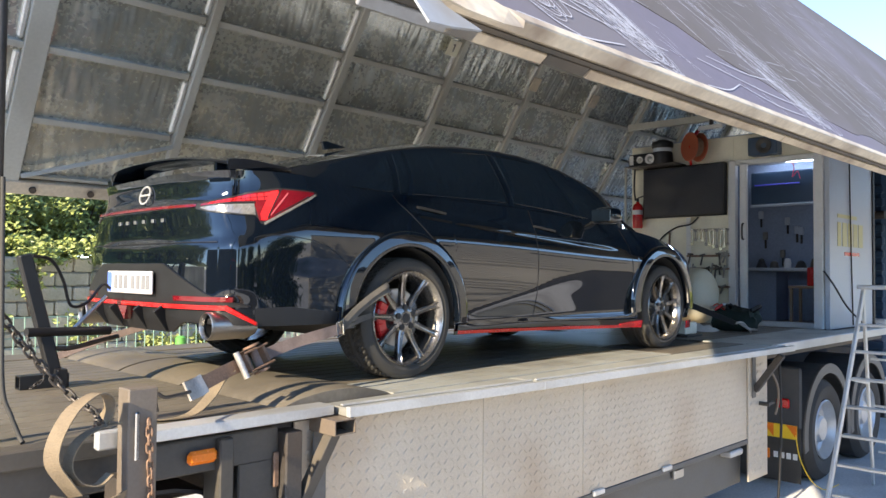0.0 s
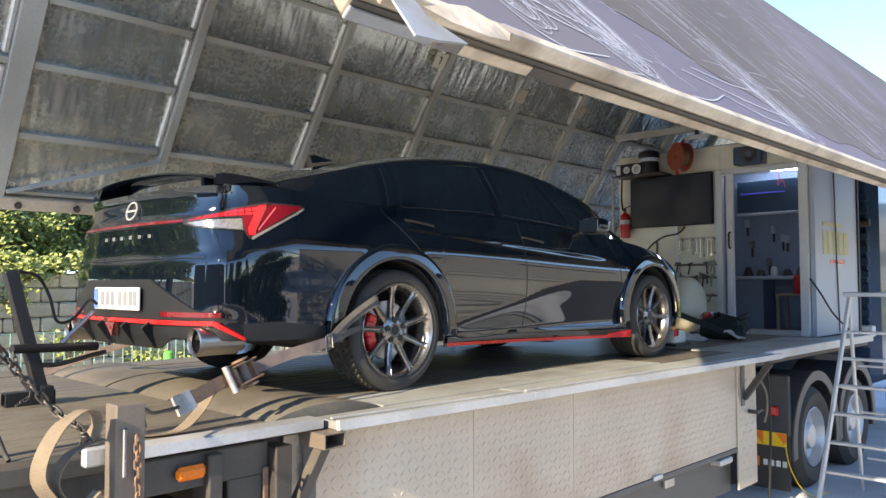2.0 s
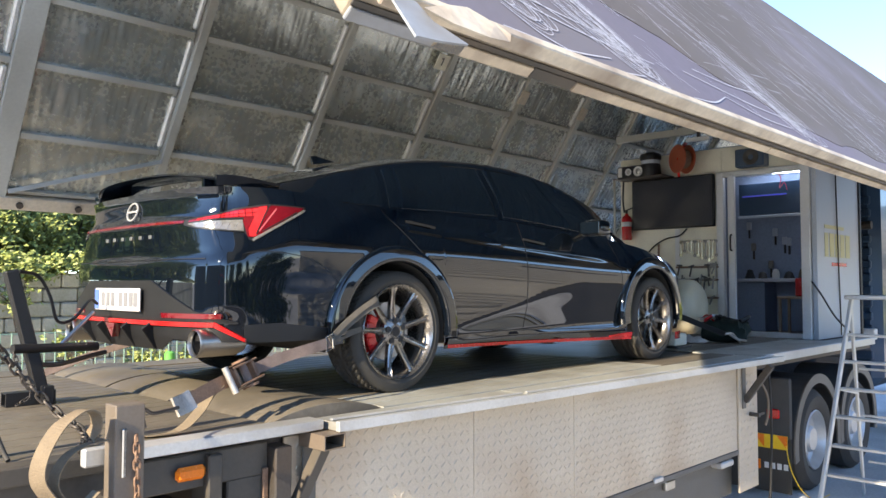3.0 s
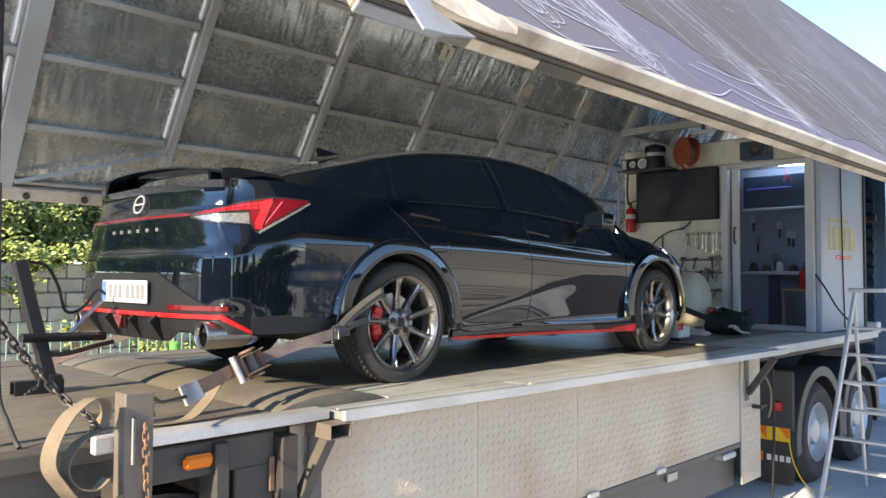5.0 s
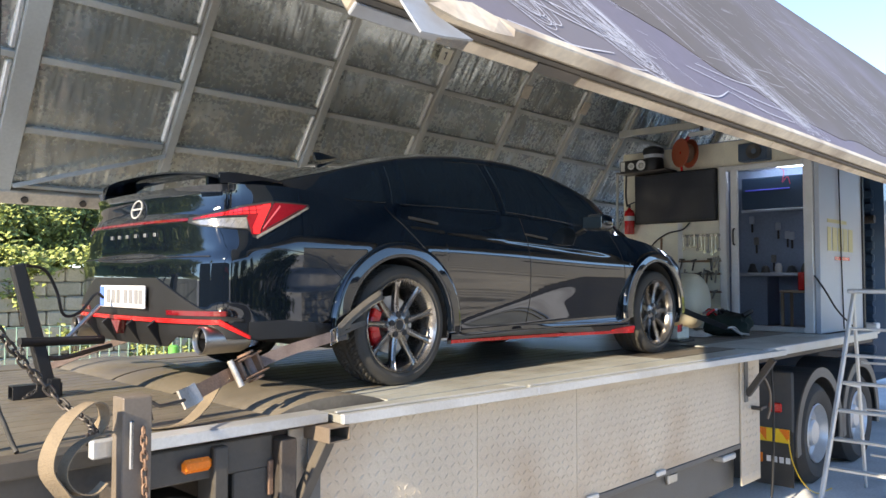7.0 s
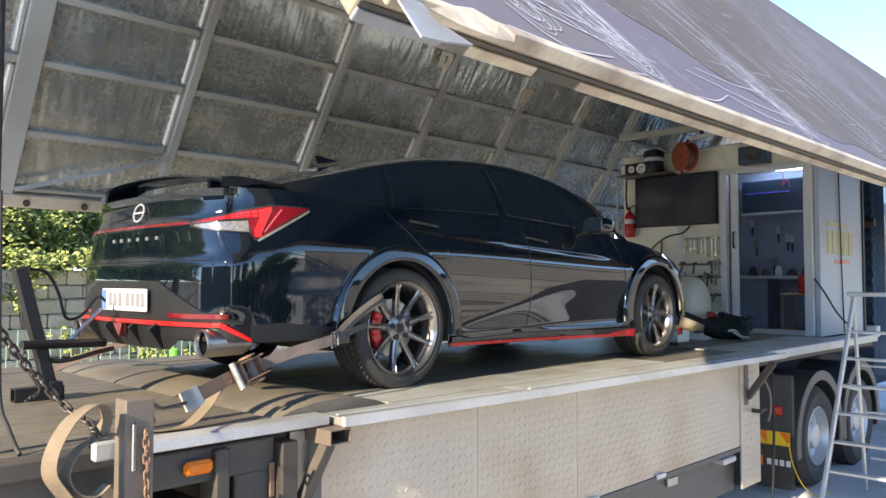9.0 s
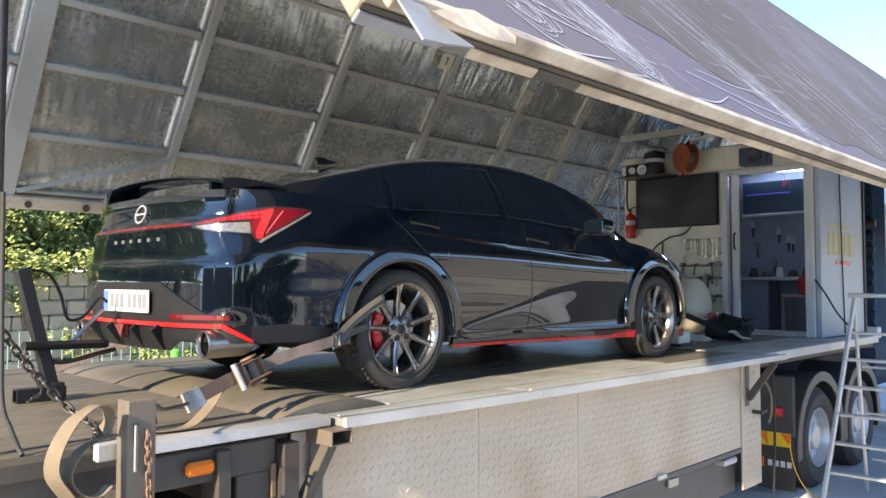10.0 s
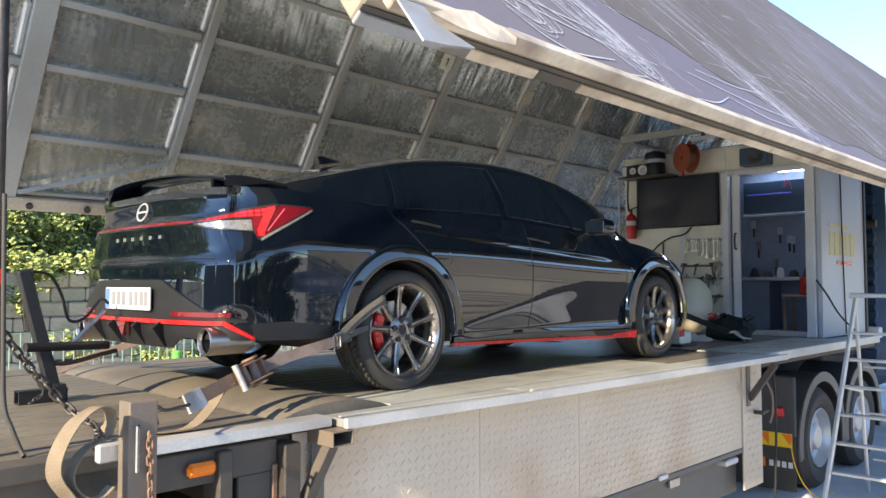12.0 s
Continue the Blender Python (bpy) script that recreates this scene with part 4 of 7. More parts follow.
for col, q in zip(grid, cols):
    v = col[-1].co
    xin = min(max(v.x, -0.72), 2.95)
    crown = 0.075 * smoothstep(2.2, 2.8, v.x) * smoothstep(3.6, 3.2, v.x) + 0.02
    ring = [col[-1]]
    for f in (0.04, 0.12, 0.3, 0.55, 0.8, 1.0):
        ring.append(bm.verts.new((v.x + (xin - v.x) * f, v.y * (1 - f), v.z + crown * (1 - (1 - f) ** 2) - 0.10 * f * smoothstep(-0.2, 0.3, v.x) * smoothstep(2.4, 2.0, v.x))))
    caps.append(ring)
for a, b in zip(caps, caps[1:]):
    for j in range(6):
        bm.faces.new((a[j], b[j], b[j + 1], a[j + 1]))
bmesh.ops.remove_doubles(bm, verts=bm.verts, dist=0.0004)
bmesh.ops.recalc_face_normals(bm, faces=bm.faces)
body = part("body", bm, M_PAINT, car, "glossy black painted body", smooth=50)

# greenhouse
ZC = [(-0.80, 1.035), (-0.62, 1.09), (-0.3, 1.195), (0.0, 1.285), (0.3, 1.355), (0.6, 1.395), (0.9, 1.413), (1.2, 1.412), (1.5, 1.385), (1.75, 1.335), (2.0, 1.255), (2.3, 1.135), (2.6, 1.01), (2.72, 0.955)]


def cabin(x, t, off=0.0):
    """Skin of the cabin: t from 0 at the belt over 1 at the roof rail to 2 on the centre line (car's left)."""
    zc = smooth_table(ZC, x, 0.10)
    zb = ztop(x) - 0.012
    yb = 0.822 - 0.10 * smoothstep(-0.2, -0.8, x) - 0.10 * smoothstep(2.1, 2.75, x)
    rise = max(0.0, zc - zb)
    yr = yb - 0.135 * min(1.0, rise / 0.40) - 0.06 * smoothstep(0.35, 0.10, rise)
    zr = zb + rise * 0.83
    if t <= 1:
        b = 0.016 * math.sin(math.pi * t) * min(1, rise / 0.3)
        y, z = yb + (yr - yb) * t + b, zb + (zr - zb) * t
        n = Vector((0, 1, 0.35)).normalized()
    else:
        a = (t - 1) * math.pi / 2
        y, z = yr * math.cos(a) ** 0.85 if a < math.pi / 2 - 1e-3 else 0.0, zr + (zc - zr) * math.sin(a)
        n = Vector((0, math.cos(a), 0.5 + math.sin(a))).normalized()
    return Vector((x, y, z)) + n * off


def cabin_patch(bm, xl, xr, t0, t1, nx, nt, off, sides=(1, -1)):
    for s in sides:
        rows = []
        for j in range(nt + 1):
            t = t0 + (t1 - t0) * j / nt
            a, b = xl(t), xr(t)
            row = []
            for i in range(nx + 1):
                p = cabin(a + (b - a) * i / nx, t, off)
                row.append(bm.verts.new((p.x, p.y * s, p.z)))
            rows.append(row)
        for a, b in zip(rows, rows[1:]):
            for i in range(nx):
                bm.faces.new((a[i], a[i + 1], b[i + 1], b[i]))
        loop = rows[0] + [r[-1] for r in rows[1:]] + rows[-1][-2::-1] + [r[0] for r in rows[-2:0:-1]]
        under = [bm.verts.new(v.co + Vector((0, -0.008 * s, -0.004))) for v in loop]
        for i in range(len(loop)):
            k = (i + 1) % len(loop)
            bm.faces.new((loop[i], loop[k], under[k], under[i]))
    bmesh.ops.recalc_face_normals(bm, faces=bm.faces)


bm = bmesh.new()
NX, TS = 90, [i / 10 for i in range(10)] + [1 + i / 12 for i in range(13)]
rows = []
for i in range(NX + 1):
    x = -0.80 + 3.52 * i / NX
    left = [cabin(x, t) for t in TS]
    rows.append([bm.verts.new(p) for p in left] + [bm.verts.new((p.x, -p.y, p.z)) for p in left[-2::-1]])
for a, b in zip(rows, rows[1:]):
    for j in range(len(a) - 1):
        bm.faces.new((a[j], a[j + 1], b[j + 1], b[j]))
bmesh.ops.recalc_face_normals(bm, faces=bm.faces)
part("cabin", bm, M_PAINT, body, smooth=60)
# glass
for s, nm in ((1, "left"), (-1, "right")):
    bm = bmesh.new()
    cabin_patch(bm, lambda t: 0.02 + 0.02 * t, lambda t: 0.93 - 0.10 * t, 0.10, 0.93, 16, 8, 0.004, (s,))
    part("rear_door_window", bm, M_GLASS, body, smooth=60)
    bm = bmesh.new()
    cabin_patch(bm, lambda t: 1.01 - 0.10 * t, lambda t: 2.10 - 0.50 * t, 0.10, 0.93, 16, 8, 0.004, (s,))
    part("front_door_window", bm, M_GLASS, body, smooth=60)
    bm = bmesh.new()
    cabin_patch(bm, lambda t: -0.36 + 0.36 * t, lambda t: -0.03 + 0.02 * t, 0.12, 0.90, 8, 6, 0.004, (s,))
    part("quarter_window", bm, M_GLASS, body, smooth=60)
    bm = bmesh.new()
    cabin_patch(bm, lambda t: -0.02 + 0.6 * t, lambda t: 2.05 - 0.8 * t, 0.945, 0.965, 20, 1, 0.0055, (s,))
    cabin_patch(bm, lambda t: -0.40, lambda t: 2.14, 0.035, 0.065, 30, 1, 0.006, (s,))
    part("window_trim", bm, M_PAINT, body, smooth=60)
bm = bmesh.new()
cabin_patch(bm, lambda t: 1.66 - 0.06 * (t - 1), lambda t: 2.66, 1.12, 2.0, 20, 10, 0.004)
part("windscreen", bm, M_GLASS, body, smooth=60)
bm = bmesh.new()
cabin_patch(bm, lambda t: -0.70, lambda t: 0.16 + 0.10 * (t - 1), 1.10, 2.0, 20, 10, 0.004)
part("rear_window", bm, M_GLASS, body, smooth=60)
# gloss paint strips added along the pillar between the doors for a highlight line
for s in (-1, 1):
    bm = bmesh.new()
    cabin_patch(bm, lambda t: 0.940 - 0.10 * t, lambda t: 0.9435 - 0.10 * t, 0.10, 0.93, 1, 10, 0.0065, (s,))
    part("pillar_edge", bm, M_PAINT, body)
# aerial fin
bm = bmesh.new()
v = [bm.verts.new(p) for p in ((0.10, 0.012, 1.335), (0.26, 0.022, 1.365), (0.26, -0.022, 1.365), (0.10, -0.012, 1.335), (0.085, 0.004, 1.385), (0.125, 0.006, 1.39), (0.125, -0.006, 1.39), (0.085, -0.004, 1.385))]
for f in ((0, 1, 5, 4), (2, 3, 7, 6), (1, 2, 6, 5), (3, 0, 4, 7), (4, 5, 6, 7)):
    bm.faces.new([v[i] for i in f])
bmesh.ops.recalc_face_normals(bm, faces=bm.faces)
part("aerial", bm, M_PAINT, body)

# shut lines: thin dark grooves proud by a hair
def seam(pts, w=0.006, side=-1, off=0.0012):
    """pts: (x, z) on the car's side."""
    bm = bmesh.new()
    cur = [surf(side * q_of_x2(p.x), p.y, off) for p in spline([(x, z, 0) for x, z in pts], 8)]
    ribbon_on(bm, cur, w, side)
    part("shut_line", bm, M_PLASTIC, body)


def q_of_x2(x):
    """Finer arc length on the side at x."""
    lo, hi = q_of_x(-0.9), q_of_x(3.3)
    for _ in range(24):
        m = (lo + hi) / 2
        if outline(m)[0] < x:
            lo = m
        else:
            hi = m
    return lo


def ribbon_on(bm, cur, w, side):
    rows = []
    for i, p in enumerate(cur):
        d = (cur[min(i + 1, len(cur) - 1)] - cur[max(i - 1, 0)]).normalized()
        s = Vector((0, side, 0)).cross(d).normalized()
        rows.append((bm.verts.new(p - s * w / 2), bm.verts.new(p + s * w / 2)))
    for a, b in zip(rows, rows[1:]):
        bm.faces.new((a[0], a[1], b[1], b[0]))
    bmesh.ops.recalc_face_normals(bm, faces=bm.faces)


for s in (-1, 1):
    seam([(-0.06, 0.98), (-0.02, 0.93), (0.10, 0.83), (0.30, 0.64), (0.40, 0.48), (0.46, 0.36), (0.55, 0.315), (0.8, 0.30)], side=s)
    seam([(0.8, 0.30), (1.1, 0.29), (1.6, 0.275), (2.2, 0.26)], side=s)
    seam([(1.12, 0.975), (1.13, 0.85), (1.15, 0.60), (1.15, 0.30)], side=s)
    seam([(2.18, 0.90), (2.25, 0.75), (2.28, 0.55), (2.26, 0.26)], side=s)
    seam([(-0.97, 0.70), (-0.80, 0.735), (-0.55, 0.70), (-0.40, 0.60), (-0.36, 0.54)], w=0.004, side=s)
    # door handles
    for xa in (0.10, 1.14):
        bm = bmesh.new()
        pts = [surf(s * q_of_x2(xa + 0.22 * i / 4), (0.925 if xa < 1 else 0.87) - 0.006 * i, 0.009 if 0 < i < 4 else 0.0) for i in range(5)]
        ribbon(bm, pts, (0, 0.2 * s, 1), 0.014, 0.010, 4)
        part("door_handle", bm, M_PLASTIC, body, smooth=50)
    # sill skirt over a red line at its foot; both fall towards the front
    qa, qb, qt = q_of_x2(0.37), q_of_x2(2.37), q_of_x2(2.10)
    bm = bmesh.new()
    skin(bm, s * qa, s * qb, [(qa, 0.239), (qb, 0.191)], [(qa, 0.272), (qb, 0.232)], 40, 3, 0.030)
    part("sill_skirt", bm, M_PAINT, body, "gloss black side skirt", smooth=40)
    bm = bmesh.new()
    skin(bm, s * qa, s * qb, [(qa, 0.219), (qb, 0.170)], [(qa, 0.2385), (qb, 0.1905)], 40, 2, 0.036)
    part("sill_red_line", bm, M_REDPAINT, body, "red sill strip")
    bm = bmesh.new()
    skin(bm, s * qt, s * qb, [(qt, 0.192), (qb, 0.191)], [(qt, 0.205), (qb, 0.222)], 8, 2, 0.038)
    part("sill_red_tip", bm, M_REDPAINT, body)
    bm = bmesh.new()
    skin(bm, s * q_of_x2(3.12), s * q_of_x2(3.40), [(0, 0.13)], [(0, 0.19)], 8, 2, 0.034)
    part("front_red_tip", bm, M_REDPAINT, body)
    # arch flares, rolled outwards
    for c in (0.0, WB):
        bm = bmesh.new()
        rows = []
        for i in range(57):
            a = radians(-6 + 192 * i / 56)
            rows.append([bm.verts.new((c + r * math.cos(a), s * y, WZ + r * math.sin(a))) for r, y in ((0.462, 0.896), (0.456, 0.922), (0.450, 0.9265), (0.436, 0.9285), (0.418, 0.9306), (0.400, 0.9328), (0.388, 0.9342), (0.378, 0.9335), (0.373, 0.926), (0.371, 0.890))])
        for a, b in zip(rows, rows[1:]):
            for j in range(9):
                bm.faces.new((a[j], b[j], b[j + 1], a[j + 1]))
        bmesh.ops.recalc_face_normals(bm, faces=bm.faces)
        part("arch_flare", bm, M_PAINT, body, "gloss black wheel arch flare", smooth=60)
    # mirror
    bm = bmesh.new()
    tmp = bmesh.new()
    bmesh.ops.create_uvsphere(tmp, u_segments=20, v_segments=12, radius=1)
    for vv in tmp.verts:
        vv.co = Vector((math.copysign(abs(vv.co.x) ** 0.6, vv.co.x) * 0.075, math.copysign(abs(vv.co.y) ** 0.7, vv.co.y) * 0.10, math.copysign(abs(vv.co.z) ** 0.6, vv.co.z) * 0.060))
    join(bm, tmp, pose(1.80, s * 0.985, 0.970))
    mir = part("mirror", bm, M_PAINT, body, smooth=60)
    bm = bmesh.new()
    box(bm, 1.719, 1.726, s * 0.985 - 0.075, s * 0.985 + 0.075, 0.930, 1.010, 0.002)
    part("mirror_glass", bm, M_GLASS, body)
    bm = bmesh.new()
    beam(bm, (1.88, s * 0.83, 0.935), (1.83, s * 0.93, 0.945), 0.05, 0.022)
    part("mirror_foot", bm, M_PLASTIC, body)
    # taillight pieces
    bm = bmesh.new()
    skin(bm, s * 0.565, s * 1.255, [(0.565, 0.858), (0.66, 0.840), (0.85, 0.826), (0.94, 0.822), (0.955, 0.785), (0.985, 0.786), (1.255, 0.940)], [(0.565, 0.884), (0.80, 0.920), (1.06, 0.963), (1.255, 0.956)], 60, 5, 0.0035)
    part("tail_light_bezel", bm, M_PLASTIC, body, smooth=40)
    bm = bmesh.new()
    skin(bm, s * 0.60, s * 1.06, [(0.60, 0.871), (0.80, 0.886), (0.935, 0.890), (0.95, 0.80), (0.985, 0.80), (1.06, 0.945)], [(0.60, 0.880), (0.80, 0.912), (1.06, 0.955)], 46, 6, 0.006)
    part("tail_light", bm, M_TAILRED, body, "red tail light lens", smooth=40)
    bm = bmesh.new()
    skin(bm, s * 0.992, s * 1.24, [(0.992, 0.803), (1.24, 0.944)], [(0.992, 0.806), (1.068, 0.955), (1.24, 0.950)], 26, 4, 0.0065)
    part("tail_light_outer", bm, M_TAILDARK, body, "deep red outer tail lens", smooth=40)
    bm = bmesh.new()
    skin(bm, s * 0.60, s * 0.935, [(0.60, 0.861), (0.66, 0.846), (0.85, 0.832), (0.935, 0.828)], [(0.58, 0.864), (0.80, 0.877), (0.935, 0.882)], 30, 4, 0.007)
    part("reverse_light", bm, M_TAILCLEAR, body, "clear reversing lens", smooth=40)
    bm = bmesh.new()
    skin(bm, s * 0.60, s * 0.94, [(0.60, 0.866), (0.80, 0.880), (0.94, 0.884)], [(0.60, 0.869), (0.80, 0.888), (0.94, 0.893)], 24, 1, 0.0085)
    skin(bm, s * 0.99, s * 1.075, [(0.99, 0.812), (1.07, 0.955)], [(0.99, 0.820), (1.07, 0.963)], 10, 1, 0.0085)
    part("tail_light_divider", bm, M_PLASTIC, body)
    bm = bmesh.new()
    skin(bm, s * 0.97, s * 1.245, [(0.97, 0.780), (1.245, 0.935)], [(0.97, 0.793), (1.245, 0.943)], 16, 1, 0.007)
    part("tail_light_edge", bm, M_TAILCLEAR, body)
    # lit cells in two rows along the upper lens, a lit slanting bar, a pale strip under the cells
    for r, (za, zb) in enumerate(((0.18, 0.44), (0.54, 0.84))):
        for i in range(11):
            qa, qb = 0.655 + 0.0335 * i, 0.655 + 0.0335 * i + 0.027
            lo = lambda q: lerp_table([(0.60, 0.871), (0.80, 0.886), (1.03, 0.894)], q)
            hi = lambda q: lerp_table([(0.60, 0.880), (0.80, 0.912), (1.03, 0.951)], q)
            bm = bmesh.new()
            skin(bm, s * qa, s * qb, [(qa, lo(qa) + (hi(qa) - lo(qa)) * za), (qb, lo(qb) + (hi(qb) - lo(qb)) * za)], [(qa, lo(qa) + (hi(qa) - lo(qa)) * zb), (qb, lo(qb) + (hi(qb) - lo(qb)) * zb)], 2, 1, 0.0078)
            part("lit_cell", bm, M_TAILLED, body)
    bm = bmesh.new()
    skin(bm, s * 0.958, s * 1.055, [(0.958, 0.803), (0.985, 0.803), (1.055, 0.935)], [(0.958, 0.835), (1.02, 0.945), (1.055, 0.951)], 14, 2, 0.0082)
    part("lit_bar", bm, M_TAILLED, body, smooth=40)
    bm = bmesh.new()
    skin(bm, s * 1.005, s * 1.10, [(1.005, 0.825), (1.10, 0.935)], [(1.005, 0.832), (1.10, 0.944)], 10, 1, 0.0085)
    part("lens_rib", bm, M_LENSPALE, body)
    bm = bmesh.new()
    skin(bm, s * 1.02, s * 1.20, [(1.02, 0.826), (1.20, 0.925)], [(1.02, 0.830), (1.20, 0.929)], 10, 1, 0.0085)
    part("lens_rib", bm, M_PLASTIC, body)
    for i in range(5):
        qa = 0.70 + 0.045 * i
        bm = bmesh.new()
        skin(bm, s * qa, s * (qa + 0.030), [(qa, 0.842 - 0.003 * i), (qa + 0.030, 0.866)], [(qa, 0.845 - 0.003 * i), (qa + 0.030, 0.870)], 3, 1, 0.0085)
        part("lens_fan", bm, M_LETTER, body)
    # rear reflectors and kinked red ends, wide tailpipes
    bm = bmesh.new()
    skin(bm, s * 0.46, s * 0.83, [(0, 0.424)], [(0, 0.447)], 14, 2, 0.012)
    part("reflector", bm, M_TAILRED, body)
    bm = bmesh.new()
    skin(bm, s * 0.80, s * 0.93, [(0.80, 0.386), (0.93, 0.318)], [(0.80, 0.410), (0.93, 0.332)], 10, 2, 0.022)
    part("red_strip_end", bm, M_REDPAINT, body)
    mt = Matrix.Translation((-1.075, s * 0.735, 0.315)) @ Matrix.Rotation(math.pi / 2, 4, 'Y')
    bm = bmesh.new()
    lathe(bm, [(0.053, 0.02), (0.057, 0.004), (0.060, 0.0), (0.063, 0.004), (0.064, 0.02), (0.063, 0.20), (0.048, 0.24)], mt, 40)
    tp = part("tailpipe", bm, M_SATIN, body, "brushed round exhaust tip", smooth=40)
    bm = bmesh.new()
    lathe(bm, [(0.053, 0.03), (0.051, 0.16), (0.0, 0.16)], mt, 32)
    part("tailpipe_bore", bm, M_PLASTIC, body, smooth=40)
    bm = bmesh.new()
    rod(bm, (-0.86, s * 0.70, 0.325), (-0.45, s * 0.58, 0.36), 0.032, 20)
    part("silencer", bm, M_DISC, body, smooth=50)
    # wheel well and arch liner
    for c in (0.0, WB):
        bm = bmesh.new()
        ring = []
        for i in range(25):
            a = math.pi * (-0.06 + 1.12 * i / 24)
            ring.append([bm.verts.new((c + 0.373 * math.cos(a), s * yy, WZ + 0.373 * math.sin(a))) for yy in (0.888, 0.56)])
        for a, b in zip(ring, ring[1:]):
            bm.faces.new((a[0], b[0], b[1], a[1]))
        bm.faces.new([r[1] for r in ring])
        part("wheel_arch_liner", bm, M_RUBBER, body)

# light bar, red strip, lower bumper, number plate, badge
bm = bmesh.new()
skin(bm, -0.565, 0.565, [(0, 0.868)], [(0, 0.881)], 40, 1, 0.006)
part("light_bar", bm, M_TAILDARK, body, "thin red light bar")
bm = bmesh.new()
skin(bm, -0.80, 0.80, [(0, 0.388)], [(0, 0.408)], 50, 2, 0.024)
part("red_strip", bm, M_REDPAINT, body, "red diffuser strip")
bm = bmesh.new()
skin(bm, -0.90, 0.90, [(0, 0.405), (0.60, 0.405), (0.88, 0.40)], [(0, 0.60), (0.36, 0.60), (0.70, 0.455), (0.90, 0.408)], 60, 6, 0.008)
part("bumper_insert", bm, M_PLASTIC, body, "satin black bumper insert", smooth=40)
bm = bmesh.new()
skin(bm, -0.93, 0.93, [(0, 0.268), (0.40, 0.268), (0.52, 0.325), (0.93, 0.318)], [(0, 0.389), (0.80, 0.389), (0.93, 0.32)], 60, 6, 0.010)
part("diffuser", bm, M_PLASTIC, body, "black rear diffuser", smooth=40)
for s in (-1, 1):
    bm = bmesh.new()
    skin(bm, s * 0.93, s * q_of_x2(-0.40), [(0, 0.318), (1.2, 0.312)], [(0.93, 0.395), (1.1, 0.40), (1.35, 0.37)], 20, 4, 0.004)
    part("lower_bumper_side", bm, M_PLASTIC, body, "satin black lower bumper side", smooth=40)
for yy in (-0.36, -0.14, 0.14, 0.36):
    bm = bmesh.new()
    beam(bm, (-1.135, yy * 1.05, 0.385), (-1.06, yy, 0.285), 0.014, 0.05, (1, 0, 0.6))
    part("diffuser_fin", bm, M_PLASTIC, body)
bm = bmesh.new()
v = [bm.verts.new(p) for p in ((-1.146, 0.055, 0.386), (-1.146, -0.055, 0.386), (-1.136, 0, 0.315), (-1.11, 0.055, 0.386), (-1.11, -0.055, 0.386), (-1.10, 0, 0.315))]
for f in ((0, 1, 2), (3, 5, 4), (0, 2, 5, 3), (1, 4, 5, 2), (0, 3, 4, 1)):
    bm.faces.new([v[i] for i in f])
part("rear_fog_light", bm, M_TAILRED, body, "small triangular red fog light")
bm = bmesh.new()
box(bm, -1.134, -1.122, -0.302, 0.222, 0.448, 0.561, 0.004)
part("number_plate", bm, M_PLATE, body, "white number plate with blue band")
bm = bmesh.new()
box(bm, -1.1365, -1.1345, 0.168, 0.218, 0.454, 0.555, 0.0)
part("plate_band", bm, M_PLATEBLUE, body)
for i, yy in enumerate((0.155, 0.095, 0.035, -0.055, -0.115, -0.175, -0.225)):
    bm = bmesh.new()
    box(bm, -1.1365, -1.1345, yy - 0.06, yy - 0.02, 0.471, 0.541, 0.0)
    part("plate_bar", bm, M_LETTER, body)
bm = bmesh.new()
tp = surf(-0.06, 0.950, 0.008)
mb = Matrix.Translation(tp) @ Matrix.Rotation(radians(-78), 4, 'Y')
lathe(bm, [(0.052, 0.0), (0.062, 0.0), (0.062, 0.006), (0.052, 0.006)], mb @ Matrix.Diagonal((0.80, 1.0, 1, 1)), 36, closed=True)
beam(bm, mb @ Vector((0, -0.050, 0.003)), mb @ Vector((0, 0.050, 0.003)), 0.010, 0.006, mb.to_3x3() @ Vector((0, 0, 1)), 0.001)
part("badge", bm, M_ALU, body, "chrome oval badge")
for i in range(6):
    yy = 0.21 - 0.100 * i
    c = surf(yy, 0.812, 0.004)
    bm = bmesh.new()
    box(bm, c.x - 0.002, c.x + 0.002, c.y - 0.014, c.y + 0.014, c.z - 0.009, c.z + 0.009, 0.001)
    part("badge_bar", bm, M_DISC, body)
# boot seam
bm = bmesh.new()
skin(bm, -0.74, 0.74, [(0, 0.697)], [(0, 0.701)], 40, 1, 0.0035)
part("boot_seam", bm, M_PLASTIC, body)

# boot spoiler: blade on two end fins and a low foot
bm = bmesh.new()
prof = [(-0.02, 0.0), (0.0, 0.012), (0.08, 0.016), (0.16, 0.002), (0.17, -0.008), (0.08, -0.006), (0.0, -0.006)]
rows = []
for i in range(31):
    f = -1 + 2 * i / 30
    yy = 0.70 * f
    bend = abs(f) ** 5
    x0 = -1.055 + 0.10 * f * f + 0.05 * bend
    z0 = 1.115 - 0.012 * f * f - 0.045 * bend
    rows.append([bm.verts.new((x0 + px, yy, z0 + pz)) for px, pz in prof])
for a, b in zip(rows, rows[1:]):
    for j in range(len(prof)):
        k = (j + 1) % len(prof)
        bm.faces.new((a[j], a[k], b[k], b[j]))
bm.faces.new(rows[0])
bm.faces.new(rows[-1][::-1])
bmesh.ops.recalc_face_normals(bm, faces=bm.faces)
part("spoiler", bm, M_PAINT, body, "glossy black boot spoiler", smooth=40)
